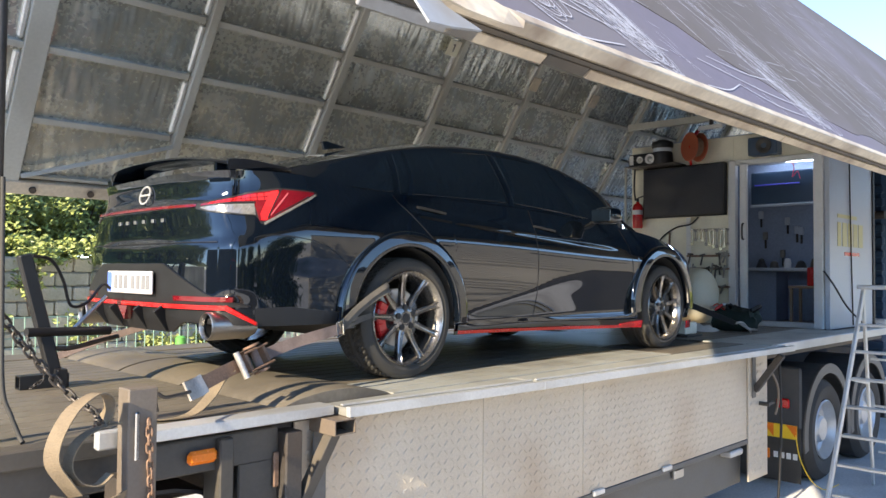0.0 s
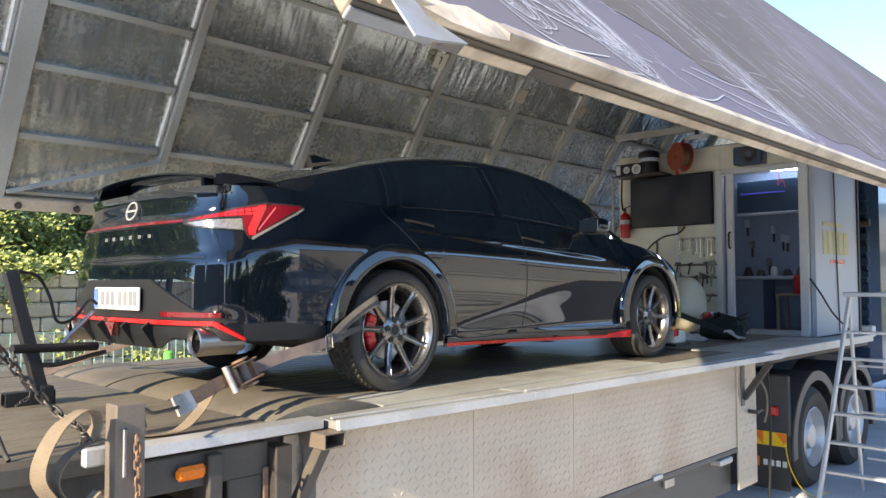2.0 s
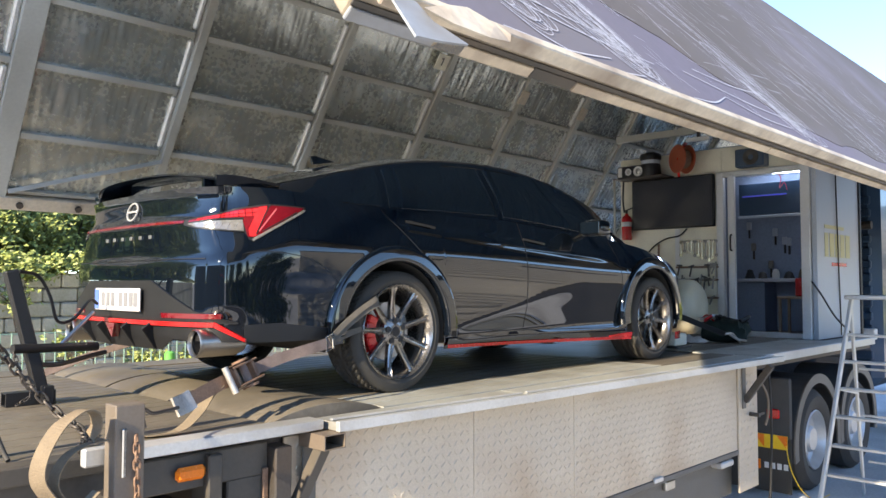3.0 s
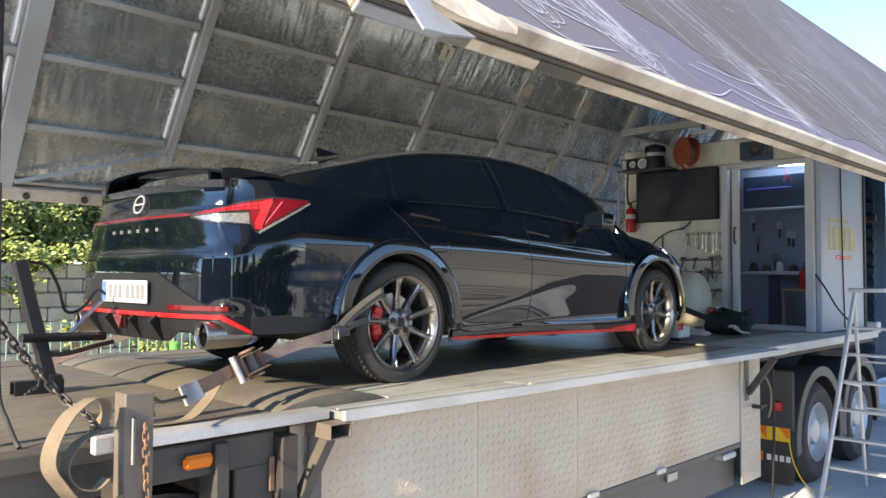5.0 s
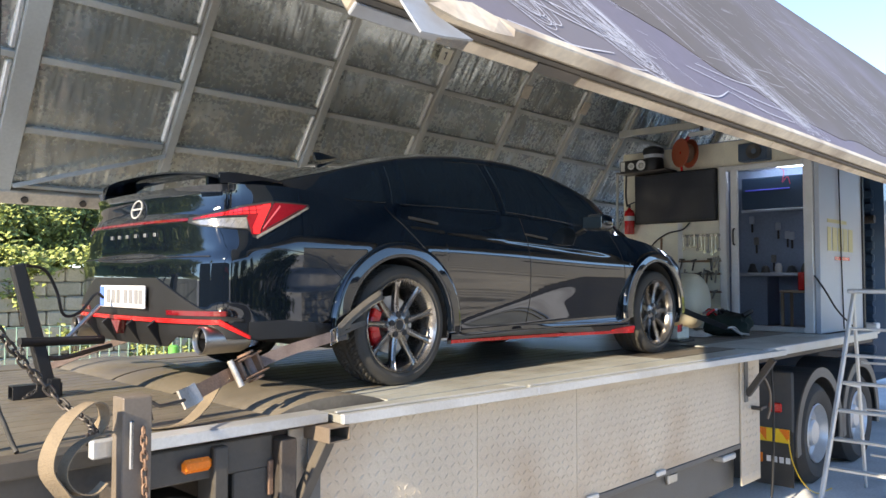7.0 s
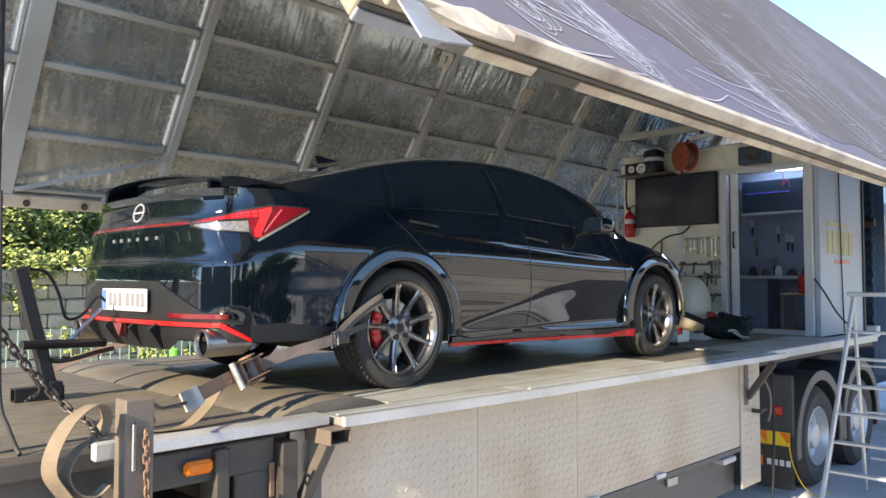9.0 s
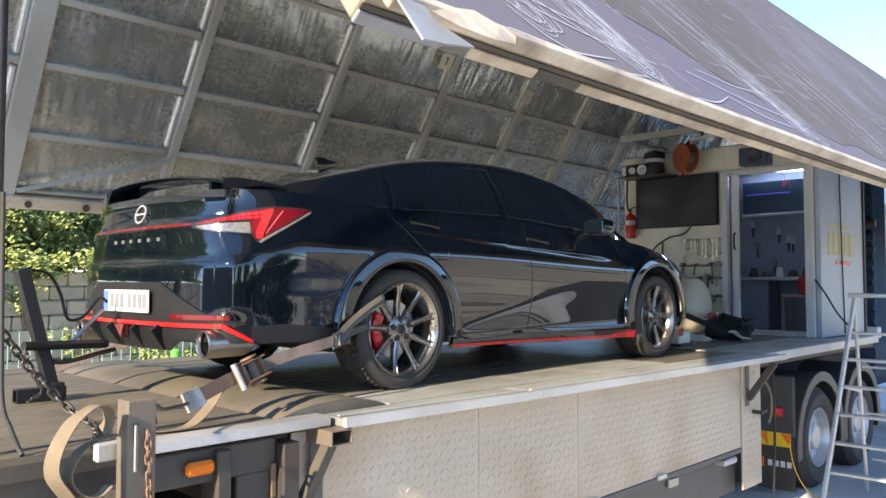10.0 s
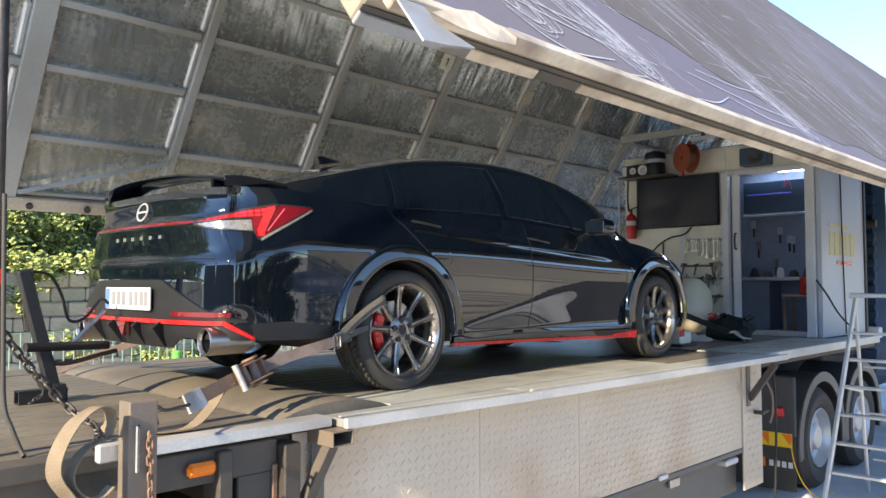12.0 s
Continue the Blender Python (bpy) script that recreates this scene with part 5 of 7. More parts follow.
for s in (-1, 1):
    bm = bmesh.new()
    pts = [(-0.95, s * 0.685, 1.07), (-0.88, s * 0.70, 1.075), (-0.76, s * 0.705, 1.068), (-0.62, s * 0.70, 1.055)]
    ribbon(bm, pts, (0, 0.25 * s, 1), 0.05, 0.03, 5)
    part("spoiler_fin", bm, M_PAINT, body, smooth=50)
    bm = bmesh.new()
    box(bm, -0.97, -0.86, s * 0.60 - 0.012, s * 0.60 + 0.012, 1.03, 1.088, 0.004)
    part("spoiler_foot", bm, M_PAINT, body)
# underside
bm = bmesh.new()
box(bm, -0.30, 3.35, -0.66, 0.66, 0.22, 0.42, 0.03)
box(bm, -0.95, -0.28, -0.66, 0.66, 0.33, 0.50, 0.03)
part("underbody", bm, M_RUBBER, body)
for c in (0.0, WB):
    bm = bmesh.new()
    rod(bm, (c + 0.02, -0.7, WHEEL_R - 0.006), (c + 0.02, 0.7, WHEEL_R - 0.006), 0.035, 12)
    part("axle", bm, M_STEELDARK, car)


# wheels
def tyre_mesh():
    seg, prof = 240, []
    R = WHEEL_R
    side = [(0.243, 0.020), (0.252, 0.006), (0.275, -0.003), (0.297, 0.0), (0.312, 0.008), (0.3205, 0.018)]
    prof = list(side)
    NT = 22
    for i in range(NT + 1):
        u = i / NT
        prof.append((R - 0.004 * (2 * u - 1) ** 4, 0.024 + 0.197 * u))
    prof += [(r, 0.245 - y) for r, y in side[::-1]]
    bm = bmesh.new()
    rings = []
    n0, n1 = len(side), len(side) + NT
    for j, (r, y) in enumerate(prof):
        ring = []
        for i in range(seg):
            a = 2 * math.pi * i / seg
            rr = r
            if n0 <= j <= n1:
                u = (j - n0) / NT
                ph = (i / seg * 60 + 1.6 * abs(u - 0.5) * 2) % 1.0
                if (j - n0) in (4, 9, 13, 18):
                    rr -= 0.010
                elif ph < 0.34 and u < 0.42 or (ph + 0.5) % 1.0 < 0.34 and u > 0.58:
                    rr -= 0.011
            ring.append(bm.verts.new((rr * math.cos(a), y, rr * math.sin(a))))
        rings.append(ring)
    for p, q in zip(rings, rings[1:]):
        for i in range(seg):
            bm.faces.new((p[i], p[(i + 1) % seg], q[(i + 1) % seg], q[i]))
    bmesh.ops.recalc_face_normals(bm, faces=bm.faces)
    return bm


def build_wheel():
    """A wheel whose outer face looks to -y, its middle at the hub; y from 0 (outer) inwards."""
    bm = bmesh.new()
    toy = Matrix.Rotation(-math.pi / 2, 4, 'X')
    lathe(bm, [(0.243, 0.20), (0.252, 0.205), (0.254, 0.215), (0.235, 0.20), (0.225, 0.12), (0.228, 0.03), (0.240, 0.020), (0.247, 0.010), (0.2535, 0.008), (0.2545, 0.0), (0.251, -0.004), (0.246, 0.0), (0.236, 0.012), (0.222, 0.035), (0.219, 0.12), (0.225, 0.2)], toy, 72)
    wheel = part("wheel", bm, M_RIM, car, "gunmetal nine-spoke alloy wheel", smooth=40)
    t = part("tyre", tyre_mesh(), M_RUBBER, wheel, "black low-profile tyre", smooth=25)
    bm = bmesh.new()
    lathe(bm, [(0.0, 0.028), (0.030, 0.028), (0.032, 0.034), (0.034, 0.034), (0.040, 0.028), (0.052, 0.030), (0.078, 0.042), (0.082, 0.06), (0.08, 0.09)], toy, 40)
    part("hub", bm, M_RIM, wheel, smooth=40)
    bm = bmesh.new()
    lathe(bm, [(0.0, 0.024), (0.024, 0.024), (0.028, 0.028)], toy, 24)
    part("hub_cap", bm, M_PLASTIC, wheel, smooth=40)
    first = None
    for k in range(9):
        if first is None:
            bm = bmesh.new()
            rows = []
            for i in range(9):
                f = i / 8
                r = 0.055 + 0.185 * f
                w = 0.0192 - 0.008 * f + 0.022 * max(0, f - 0.74) * 4 * 0.5
                y0 = 0.036 - 0.030 * f + 0.010 * math.sin(math.pi * f)
                rows.append([bm.verts.new((a, y, r)) for a, y in ((-w, y0 + 0.032), (-w, y0 + 0.006), (-w * 0.62, y0), (-w * 0.25, y0 + 0.011), (w * 0.25, y0 + 0.011), (w * 0.62, y0), (w, y0 + 0.006), (w, y0 + 0.032))])
            for a, b in zip(rows, rows[1:]):
                for j in range(8):
                    bm.faces.new((a[j], a[(j + 1) % 8], b[(j + 1) % 8], b[j]))
            bmesh.ops.recalc_face_normals(bm, faces=bm.faces)
            first = part("spoke", bm, M_RIM, wheel)
        else:
            o = new("spoke", first.data)
            o.parent = wheel
            o.matrix_basis = Matrix.Rotation(2 * math.pi * k / 9, 4, 'Y')
    nut = None
    for k in range(5):
        a = 2 * math.pi * k / 5 + 0.3
        if nut is None:
            bm = bmesh.new()
            rod(bm, (0, 0.026, 0), (0, 0.055, 0), 0.0165, 10)
            nut = part("wheel_nut", bm, M_PLASTIC, wheel)
            o = nut
        else:
            o = new("wheel_nut", nut.data)
            o.parent = wheel
        o.location = (0.055 * math.cos(a), 0, 0.055 * math.sin(a))
    return wheel


wheel_rr = build_wheel()
AX_R, AX_F, HUB_R, HUB_F = 0.018, WB + 0.028, WHEEL_R - 0.006, WHEEL_R - 0.014     # axles and hub heights; the front tyres sink between the rollers
wheel_fr = copy_thing(wheel_rr, pose(AX_F, -0.905, HUB_F))
wheel_rl = copy_thing(wheel_rr, pose(AX_R, 0.905, HUB_R, 0, 0, 180))
wheel_fl = copy_thing(wheel_rr, pose(AX_F, 0.905, HUB_F, 0, 0, 180))
wheel_rr.matrix_basis = pose(AX_R, -0.905, HUB_R, 0, -6, 0)
for c in (0.0, WB):
    for s in (-1, 1):
        bm = bmesh.new()
        my = Matrix.Translation((c + 0.02, s * 0.80, HUB_R)) @ Matrix.Rotation(s * math.pi / 2, 4, 'X')
        lathe(bm, [(0.06, 0.0), (0.155, 0.0), (0.157, 0.002), (0.157, 0.02), (0.155, 0.022), (0.06, 0.022)], my, 48)
        part("brake_disc", bm, M_DISC, car, smooth=40)
        bm = bmesh.new()
        for i in range(5):
            a = radians(155 + 14 * i) if c == 0 else radians(-25 + 14 * i)
            box(bm, -0.032, 0.032, -0.035, 0.03, -0.024, 0.024, 0.008, Matrix.Translation((c + 0.02 + 0.148 * math.cos(a), s * 0.815, HUB_R + 0.148 * math.sin(a))) @ Matrix.Rotation(-a + math.pi / 2, 4, 'Y') @ Matrix.Rotation(math.pi / 2, 4, 'Y'))
        part("brake_caliper", bm, M_REDPAINT if c == 0 else M_STEELDARK, car, "red brake caliper" if c == 0 else "dark brake caliper")

# ---- things on and round the trailer ----
def thing(name, label, category, m=None, group=""):
    return tagged(empty(name, m), label, category, group)


def chain(parent, pts, link=0.045, r=0.0045, name="link", mat=None):
    """Interlocked oval links along a line, one object each."""
    cur = spline(pts, 30)
    acc, last, places = 0.0, cur[0], []
    for a, b in zip(cur, cur[1:]):
        acc += (b - a).length
        if acc >= link * 0.72:
            places.append((b, (b - last).normalized()))
            last, acc = b, 0.0
    tmp = bmesh.new()
    loop = []
    for i in range(20):
        a = 2 * math.pi * i / 20
        loop.append(Vector((math.copysign(link * 0.22, math.cos(a)) * (1 if abs(math.cos(a)) > 0.05 else 0) + 0.28 * link * math.cos(a), 0.28 * link * math.sin(a), 0)))
    loop.append(loop[0].copy())
    tube(tmp, loop, r, 6, 1)
    first = None
    for i, (p, d) in enumerate(places):
        q = d.to_track_quat('X', 'Z').to_matrix().to_4x4()
        m = Matrix.Translation(p) @ q @ Matrix.Rotation(math.pi / 2 * (i % 2), 4, 'X')
        if first is None:
            first = part(name, tmp, mat or M_STEELDARK, parent, smooth=60)
            o = first
        else:
            o = new(name, first.data)
            o.parent = parent
        o.matrix_basis = m
    return places


# ratchet strap that holds the rear wheel
strap = thing("ratchet_strap", "worn brown ratchet strap from the rear wheel to a stake", "strap")
bm = bmesh.new()
ribbon(bm, [(-0.52, -0.09, 1.525), (-0.66, -0.12, 1.505), (-0.82, -0.13, 1.475), (-0.98, -0.15, 1.435)], (-0.3, 0.3, 0.9), 0.050, 0.006)
part("webbing", bm, M_STRAPDARK, strap, "frayed brown webbing")
for dz, dx in ((0.0, 0.0), (-0.026, 0.012)):
    bm = bmesh.new()
    ribbon(bm, [(-0.50, -0.08, 1.545 + dz), (-0.40, -0.045, 1.605 + dz), (-0.28, -0.03, 1.675 + dz), (-0.17 + dx, -0.02, 1.728 + dz), (-0.125 + dx, 0.03, 1.73 + dz), (-0.12 + dx, 0.09, 1.71)], (0.5, -0.3, -0.8), 0.026, 0.005)
    part("wheel_loop", bm, M_LOOP, strap, "grey-brown webbing loop through the spokes")
for dz in (0.0, -0.022):
    bm = bmesh.new()
    ribbon(bm, [(-0.51, -0.075, 1.54 + dz), (-0.42, -0.04, 1.556 + dz), (-0.33, -0.03, 1.572 + dz * 0.6), (-0.26, -0.01, 1.58 + dz * 0.4), (-0.22, 0.06, 1.575)], (-0.3, 0.3, 0.9), 0.016, 0.005)
    part("wheel_loop", bm, M_LOOP, strap)
bm = bmesh.new()
for dy in (-0.035, 0.035):
    beam(bm, (-0.50 + dy * 0.4, -0.09 + dy * 0.4, 1.535 + dy), (-0.545 + dy * 0.4, -0.10 + dy * 0.4, 1.52 + dy), 0.008, 0.008)
beam(bm, (-0.505, -0.10, 1.495), (-0.49, -0.075, 1.565), 0.008, 0.008)
beam(bm, (-0.55, -0.11, 1.485), (-0.535, -0.085, 1.555), 0.008, 0.008)
part("loop_buckle", bm, M_CHROME, strap)
# ratchet body
_dx = Vector((0.911, 0.364, 0.19)).normalized()
_dy = Vector((-0.3, 0.3, 0.9))
_dy = (_dy - _dx * _dy.dot(_dx)).normalized()
mr = Matrix((_dx, _dy, _dx.cross(_dy))).transposed().to_4x4() @ Matrix.Diagonal((1.2, 1.2, 1.2, 1))
mr.translation = Vector((-1.03, -0.185, 1.43))
bm = bmesh.new()
for s in (-1, 1):
    box(bm, -0.075, 0.06, -0.004, 0.004, s * 0.034 - 0.022, s * 0.034 + 0.022, 0.003, mr @ Matrix.Translation((0, s * 0.033, -s * 0.034 + 0.004)))
box(bm, -0.07, -0.055, -0.03, 0.03, -0.012, 0.02, 0.003, mr)
box(bm, 0.03, 0.045, -0.03, 0.03, -0.015, 0.02, 0.003, mr)
part("ratchet_frame", bm, M_RUST, strap, "rust-speckled ratchet frame")
bm = bmesh.new()
rod(bm, mr @ Vector((0, -0.05, 0)), mr @ Vector((0, 0.05, 0)), 0.017, 16)
part("ratchet_spool", bm, M_STRAPDARK, strap, smooth=40)
bm = bmesh.new()
rod(bm, mr @ Vector((-0.10, -0.048, 0.014)), mr @ Vector((-0.10, 0.048, 0.014)), 0.0135, 16)
part("ratchet_handle", bm, M_WARMSTEEL, strap, "bright steel handle", smooth=40)
bm = bmesh.new()
for s in (-1, 1):
    beam(bm, mr @ Vector((0.0, s * 0.042, 0.012)), mr @ Vector((-0.10, s * 0.042, 0.016)), 0.022, 0.004, mr.to_3x3() @ Vector((0, 1, 0)))
for s in (-1, 1):
    lathe(bm, [(0.012, -0.004), (0.030, -0.004), (0.030, 0.004), (0.012, 0.004)], mr @ Matrix.Translation((0, s * 0.047, 0)) @ Matrix.Rotation(math.pi / 2, 4, 'X'), 18)
part("ratchet_arm", bm, M_RUST, strap)
bm = bmesh.new()
ribbon(bm, [(-1.10, -0.20, 1.415), (-1.18, -0.23, 1.40), (-1.28, -0.27, 1.375), (-1.33, -0.29, 1.362)], (-0.3, 0.3, 0.9), 0.055, 0.007)
part("end_webbing", bm, M_RUST, strap, "rust-stained short webbing")
bm = bmesh.new()
ribbon(bm, [(-1.32, -0.285, 1.365), (-1.36, -0.30, 1.352), (-1.41, -0.325, 1.345)], (-0.3, 0.3, 0.9), 0.075, 0.010)
part("end_plate", bm, M_WARMSTEEL, strap, "bright folded end plate")
bm = bmesh.new()
tube(bm, [(-1.40, -0.33, 1.345), (-1.47, -0.37, 1.345), (-1.54, -0.42, 1.35), (-1.58, -0.44, 1.37), (-1.60, -0.46, 1.35)], 0.007, 8)
part("hook", bm, M_STEELDARK, strap, smooth=60)
bm = bmesh.new()
ribbon(bm, [(-1.16, -0.21, 1.395), (-1.22, -0.23, 1.36), (-1.28, -0.25, 1.30), (-1.36, -0.26, 1.248), (-1.46, -0.24, 1.236), (-1.53, -0.20, 1.236)], (0.5, -0.6, 0.1), 0.046, 0.004)
part("loose_tail", bm, M_STRAPTAN, strap, "loose tan strap tail")

# second strap at the far rear wheel
strap2 = thing("far_ratchet_strap", "dark strap behind the far rear wheel", "strap")
bm = bmesh.new()
ribbon(bm, [(-0.35, 1.90, 1.48), (-0.6, 1.92, 1.42), (-0.85, 1.95, 1.35), (-1.1, 1.98, 1.26)], (0.1, 0.4, 0.9), 0.045, 0.005)
part("webbing", bm, M_STRAPDARK, strap2)

# stake at the deck's edge with slung strap
stake = thing("stake_post", "brown-grey steel stake bolted to the deck edge", "post", pose(0.016, 0, 0))
bm = bmesh.new()
box(bm, -1.761, -1.665, -0.60, -0.518, 0.80, 1.418, 0.004)
part("channel", bm, M_POST, stake)
bm = bmesh.new()
box(bm, -1.742, -1.726, -0.612, -0.601, 1.19, 1.345, 0.004)
part("slot_bar", bm, M_CHROME, stake)
bm = bmesh.new()
box(bm, -1.76, -1.66, -0.52, -0.42, 1.02, 1.12, 0.004)
part("mounting_lug", bm, M_STEELDARK, stake)
chain(stake, [(-1.70, -0.612, 1.33), (-1.696, -0.615, 1.22), (-1.69, -0.614, 1.10), (-1.675, -0.612, 0.95)], 0.034, 0.004, mat=M_RUST)
bm = bmesh.new()
lathe(bm, [(0.018, -0.005), (0.028, -0.005), (0.028, 0.005), (0.018, 0.005)], Matrix.Translation((-1.625, -0.50, 1.345)) @ Euler((0.6, 1.3, 0.2)).to_matrix().to_4x4(), 20, closed=True)
part("ring", bm, M_STEELDARK, stake, smooth=40)
sling = thing("slung_strap", "tan strap looped loosely over the deck edge", "strap")
up, fl = (0.55, -0.80, 0.10), (0.25, -0.95, 0.05)
bm = bmesh.new()
ribbon(bm, [(-1.90, -0.605, 1.115), (-1.935, -0.612, 1.162), (-1.972, -0.612, 1.225), (-1.966, -0.610, 1.290), (-1.925, -0.602, 1.362), (-1.880, -0.600, 1.400), (-1.838, -0.596, 1.416), (-1.806, -0.590, 1.400), (-1.796, -0.580, 1.360), (-1.806, -0.560, 1.325)], [up, up, up, up, up, (0.4, -0.9, 0.1), fl, fl, fl, fl], 0.052, 0.004)
part("upper_loop", bm, M_STRAPTAN, sling)
bm = bmesh.new()
ribbon(bm, [(-1.765, -0.575, 1.312), (-1.83, -0.590, 1.308), (-1.885, -0.600, 1.288), (-1.920, -0.602, 1.240), (-1.922, -0.605, 1.190), (-1.890, -0.610, 1.150), (-1.840, -0.612, 1.140), (-1.800, -0.605, 1.165)], (0.4, -0.9, 0.1), 0.040, 0.004)
part("lower_loop", bm, M_STRAPTAN, sling)
bm = bmesh.new()
ribbon(bm, [(-1.98, -0.60, 1.115), (-1.90, -0.61, 1.085), (-1.82, -0.62, 1.075), (-1.75, -0.60, 1.09)], (0.1, -0.5, 0.85), 0.05, 0.004)
part("cross_band", bm, M_STRAPTAN, sling)
bm = bmesh.new()
tube(bm, [(-1.975, -0.625, 1.10), (-1.985, -0.63, 1.0), (-1.99, -0.63, 0.88)], 0.005, 6)
part("hook_wire", bm, M_CHROME, sling)
bm = bmesh.new()
box(bm, -1.80, -1.66, -0.50, -0.465, 1.215, 1.275, 0.006)
part("buckle", bm, M_ALU, sling)

# leaning black tie-down stand on the deck
stand = thing("tie_down_stand", "black steel tie-down stand leaning on the deck", "stand")
bm = bmesh.new()
beam(bm, (-1.455, 0.93, 1.275), (-1.60, 0.95, 1.865), 0.055, 0.06, (1, 0, 0.2), 0.006)
part("upright", bm, M_PLASTIC, stand)
bm = bmesh.new()
for za, zb, ya, yb in ((0.0, 0.006, 0.0, 0.07), (0.058, 0.064, 0.0, 0.07), (0.006, 0.058, 0.0, 0.006), (0.006, 0.058, 0.064, 0.07)):
    box(bm, -1.62, -1.40, 0.90 + ya, 0.90 + yb, D + 0.001 + za, D + 0.001 + zb, 0.001)
part("base_tube", bm, M_PLASTIC, stand)
bm = bmesh.new()
box(bm, -1.47, -1.42, 0.86, 1.04, D + 0.002, D + 0.09, 0.005)
part("base_block", bm, M_PLASTIC, stand)
bm = bmesh.new()
rod(bm, (-1.60, 0.89, 1.50), (-1.18, 0.98, 1.485), 0.022, 14)
part("cross_bar", bm, M_PLASTIC, stand, smooth=40)
bm = bmesh.new()
rod(bm, (-1.37, 0.95, 1.50), (-1.20, 0.98, 1.66), 0.011, 10)
part("strut", bm, M_DISC, stand, smooth=40)
bm = bmesh.new()
tube(bm, [(-1.50, 0.93, 1.42), (-1.38, 0.95, 1.41), (-1.20, 0.99, 1.44), (-1.12, 1.02, 1.45)], 0.012, 8)
part("lower_link", bm, M_STEELDARK, stand, smooth=60)
bm = bmesh.new()
tube(bm, [(-1.57, 0.92, 1.86), (-1.48, 0.94, 1.84), (-1.42, 0.95, 1.74), (-1.38, 0.96, 1.62), (-1.30, 0.97, 1.63), (-1.22, 0.98, 1.72), (-1.18, 0.98, 1.70)], 0.008, 6)
part("cable", bm, M_PLASTIC, stand, smooth=60)
ch1 = thing("tie_chain", "dark steel tie-down chain across the deck", "chain")
chain(ch1, [(-1.93, 0.15, 1.66), (-1.82, 0.2, 1.51), (-1.74, 0.2, 1.41), (-1.66, 0.15, 1.305), (-1.62, 0.0, 1.25), (-1.68, -0.2, 1.245), (-1.76, -0.36, 1.255)], 0.05, 0.0055)
ch2 = thing("thin_tie_chain", "thin dark chain hanging beside the stand", "chain")
chain(ch2, [(-1.60, 0.88, 1.50), (-1.57, 0.86, 1.38), (-1.53, 0.85, 1.29), (-1.60, 0.82, 1.245)], 0.03, 0.003)

# dark pole and hose at the rear corner
pole = thing("corner_pole", "dark steel corner pole with hanging hose", "pole")
bm = bmesh.new()
rod(bm, (-2.03, -0.20, 1.32), (-2.03, -0.20, 3.4), 0.021, 14)
part("tube", bm, M_STEELDARK, pole, smooth=40)
bm = bmesh.new()
tube(bm, [(-2.015, -0.22, 2.1), (-2.01, -0.23, 1.6), (-2.005, -0.24, 1.40), (-1.985, -0.26, 1.32), (-1.965, -0.28, 1.255), (-1.96, -0.30, 1.235)], 0.008, 8)
part("hose", bm, M_RUBBER, pole, smooth=60)
bm = bmesh.new()
box(bm, -2.05, -2.005, -0.225, -0.175, 1.79, 1.85, 0.008)
part("clamp", bm, M_REDPAINT, pole, "faded red clamp")
bm = bmesh.new()
box(bm, -2.05, -2.01, -0.22, -0.18, D + 0.001, 1.33, 0.006)
part("foot", bm, M_STEELDARK, pole)

# front strap, block and floor clutter
fs = thing("front_strap", "dark strap from the front axle to a floor hook", "strap")
bm = bmesh.new()
ribbon(bm, [(3.35, 0.16, 1.56), (3.9, 0.19, 1.45), (4.45, 0.20, 1.335)], (0.1, -0.5, 0.85), 0.05, 0.006)
part("webbing", bm, M_PLASTIC, fs)
bm = bmesh.new()
tube(bm, [(4.45, 0.20, 1.335), (4.62, 0.2, 1.33), (4.75, 0.2, 1.27), (4.95, 0.2, 1.245)], 0.012, 8)
tube(bm, [(4.47, 0.16, 1.33), (4.58, 0.12, 1.27), (4.66, 0.14, 1.245)], 0.010, 8)
part("hook", bm, M_DISC, fs, smooth=60)
blk = thing("support_block", "cream plastic block on a dark tray", "block")
bm = bmesh.new()
box(bm, 3.72, 3.94, 0.33, 0.55, D + 0.022, D + 0.135, 0.012)
part("block", bm, M_CREAM, blk)
bm = bmesh.new()
box(bm, 3.69, 3.98, 0.30, 0.58, D + 0.001, D + 0.02, 0.004)
part("tray", bm, M_STEELDARK, blk)

tank = thing("air_tank", "cream enamelled air tank lying on feet", "tank")
bm = bmesh.new()
prof = [(0.0, -0.62)] + [(0.30 * math.sin(a), -0.46 - 0.16 * math.cos(a)) for a in [math.pi / 2 * i / 8 for i in range(1, 9)]] + [(0.30, 0.46)] + [(0.30 * math.cos(a), 0.46 + 0.16 * math.sin(a)) for a in [math.pi / 2 * i / 8 for i in range(1, 8)]] + [(0.0, 0.62)]
lathe(bm, prof, pose(5.15, 1.36, D + 0.34) @ Matrix.Rotation(radians(90), 4, 'X') @ Matrix.Rotation(radians(0), 4, 'Z'), 40)
part("shell", bm, M_TANK, tank, smooth=50)
for yy in (1.2, 1.7):
    bm = bmesh.new()
    box(bm, 4.98, 5.32, yy - 0.03, yy + 0.03, D + 0.001, D + 0.12, 0.006)
    part("foot", bm, M_STEELDARK, tank)
bm = bmesh.new()
box(bm, 4.83, 4.86, 1.00, 1.16, D + 0.40, D + 0.43, 0.004)
part("label_plate", bm, M_WOOD, tank)
bag = thing("tool_bag", "open dark green tool bag with black straps", "bag")
bm = bmesh.new()
tmp = bmesh.new()
bmesh.ops.create_cube(tmp, size=1)
bmesh.ops.subdivide_edges(tmp, edges=tmp.edges[:], cuts=7, use_grid_fill=True)
for v in tmp.verts:
    n = noise.noise(v.co * 3.1)
    v.co = v.co * (1 - 0.35 * max(0.0, v.co.length - 0.55)) + v.co.normalized() * 0.16 * n + Vector((0, 0, 0.25 * noise.noise(v.co * 5)))
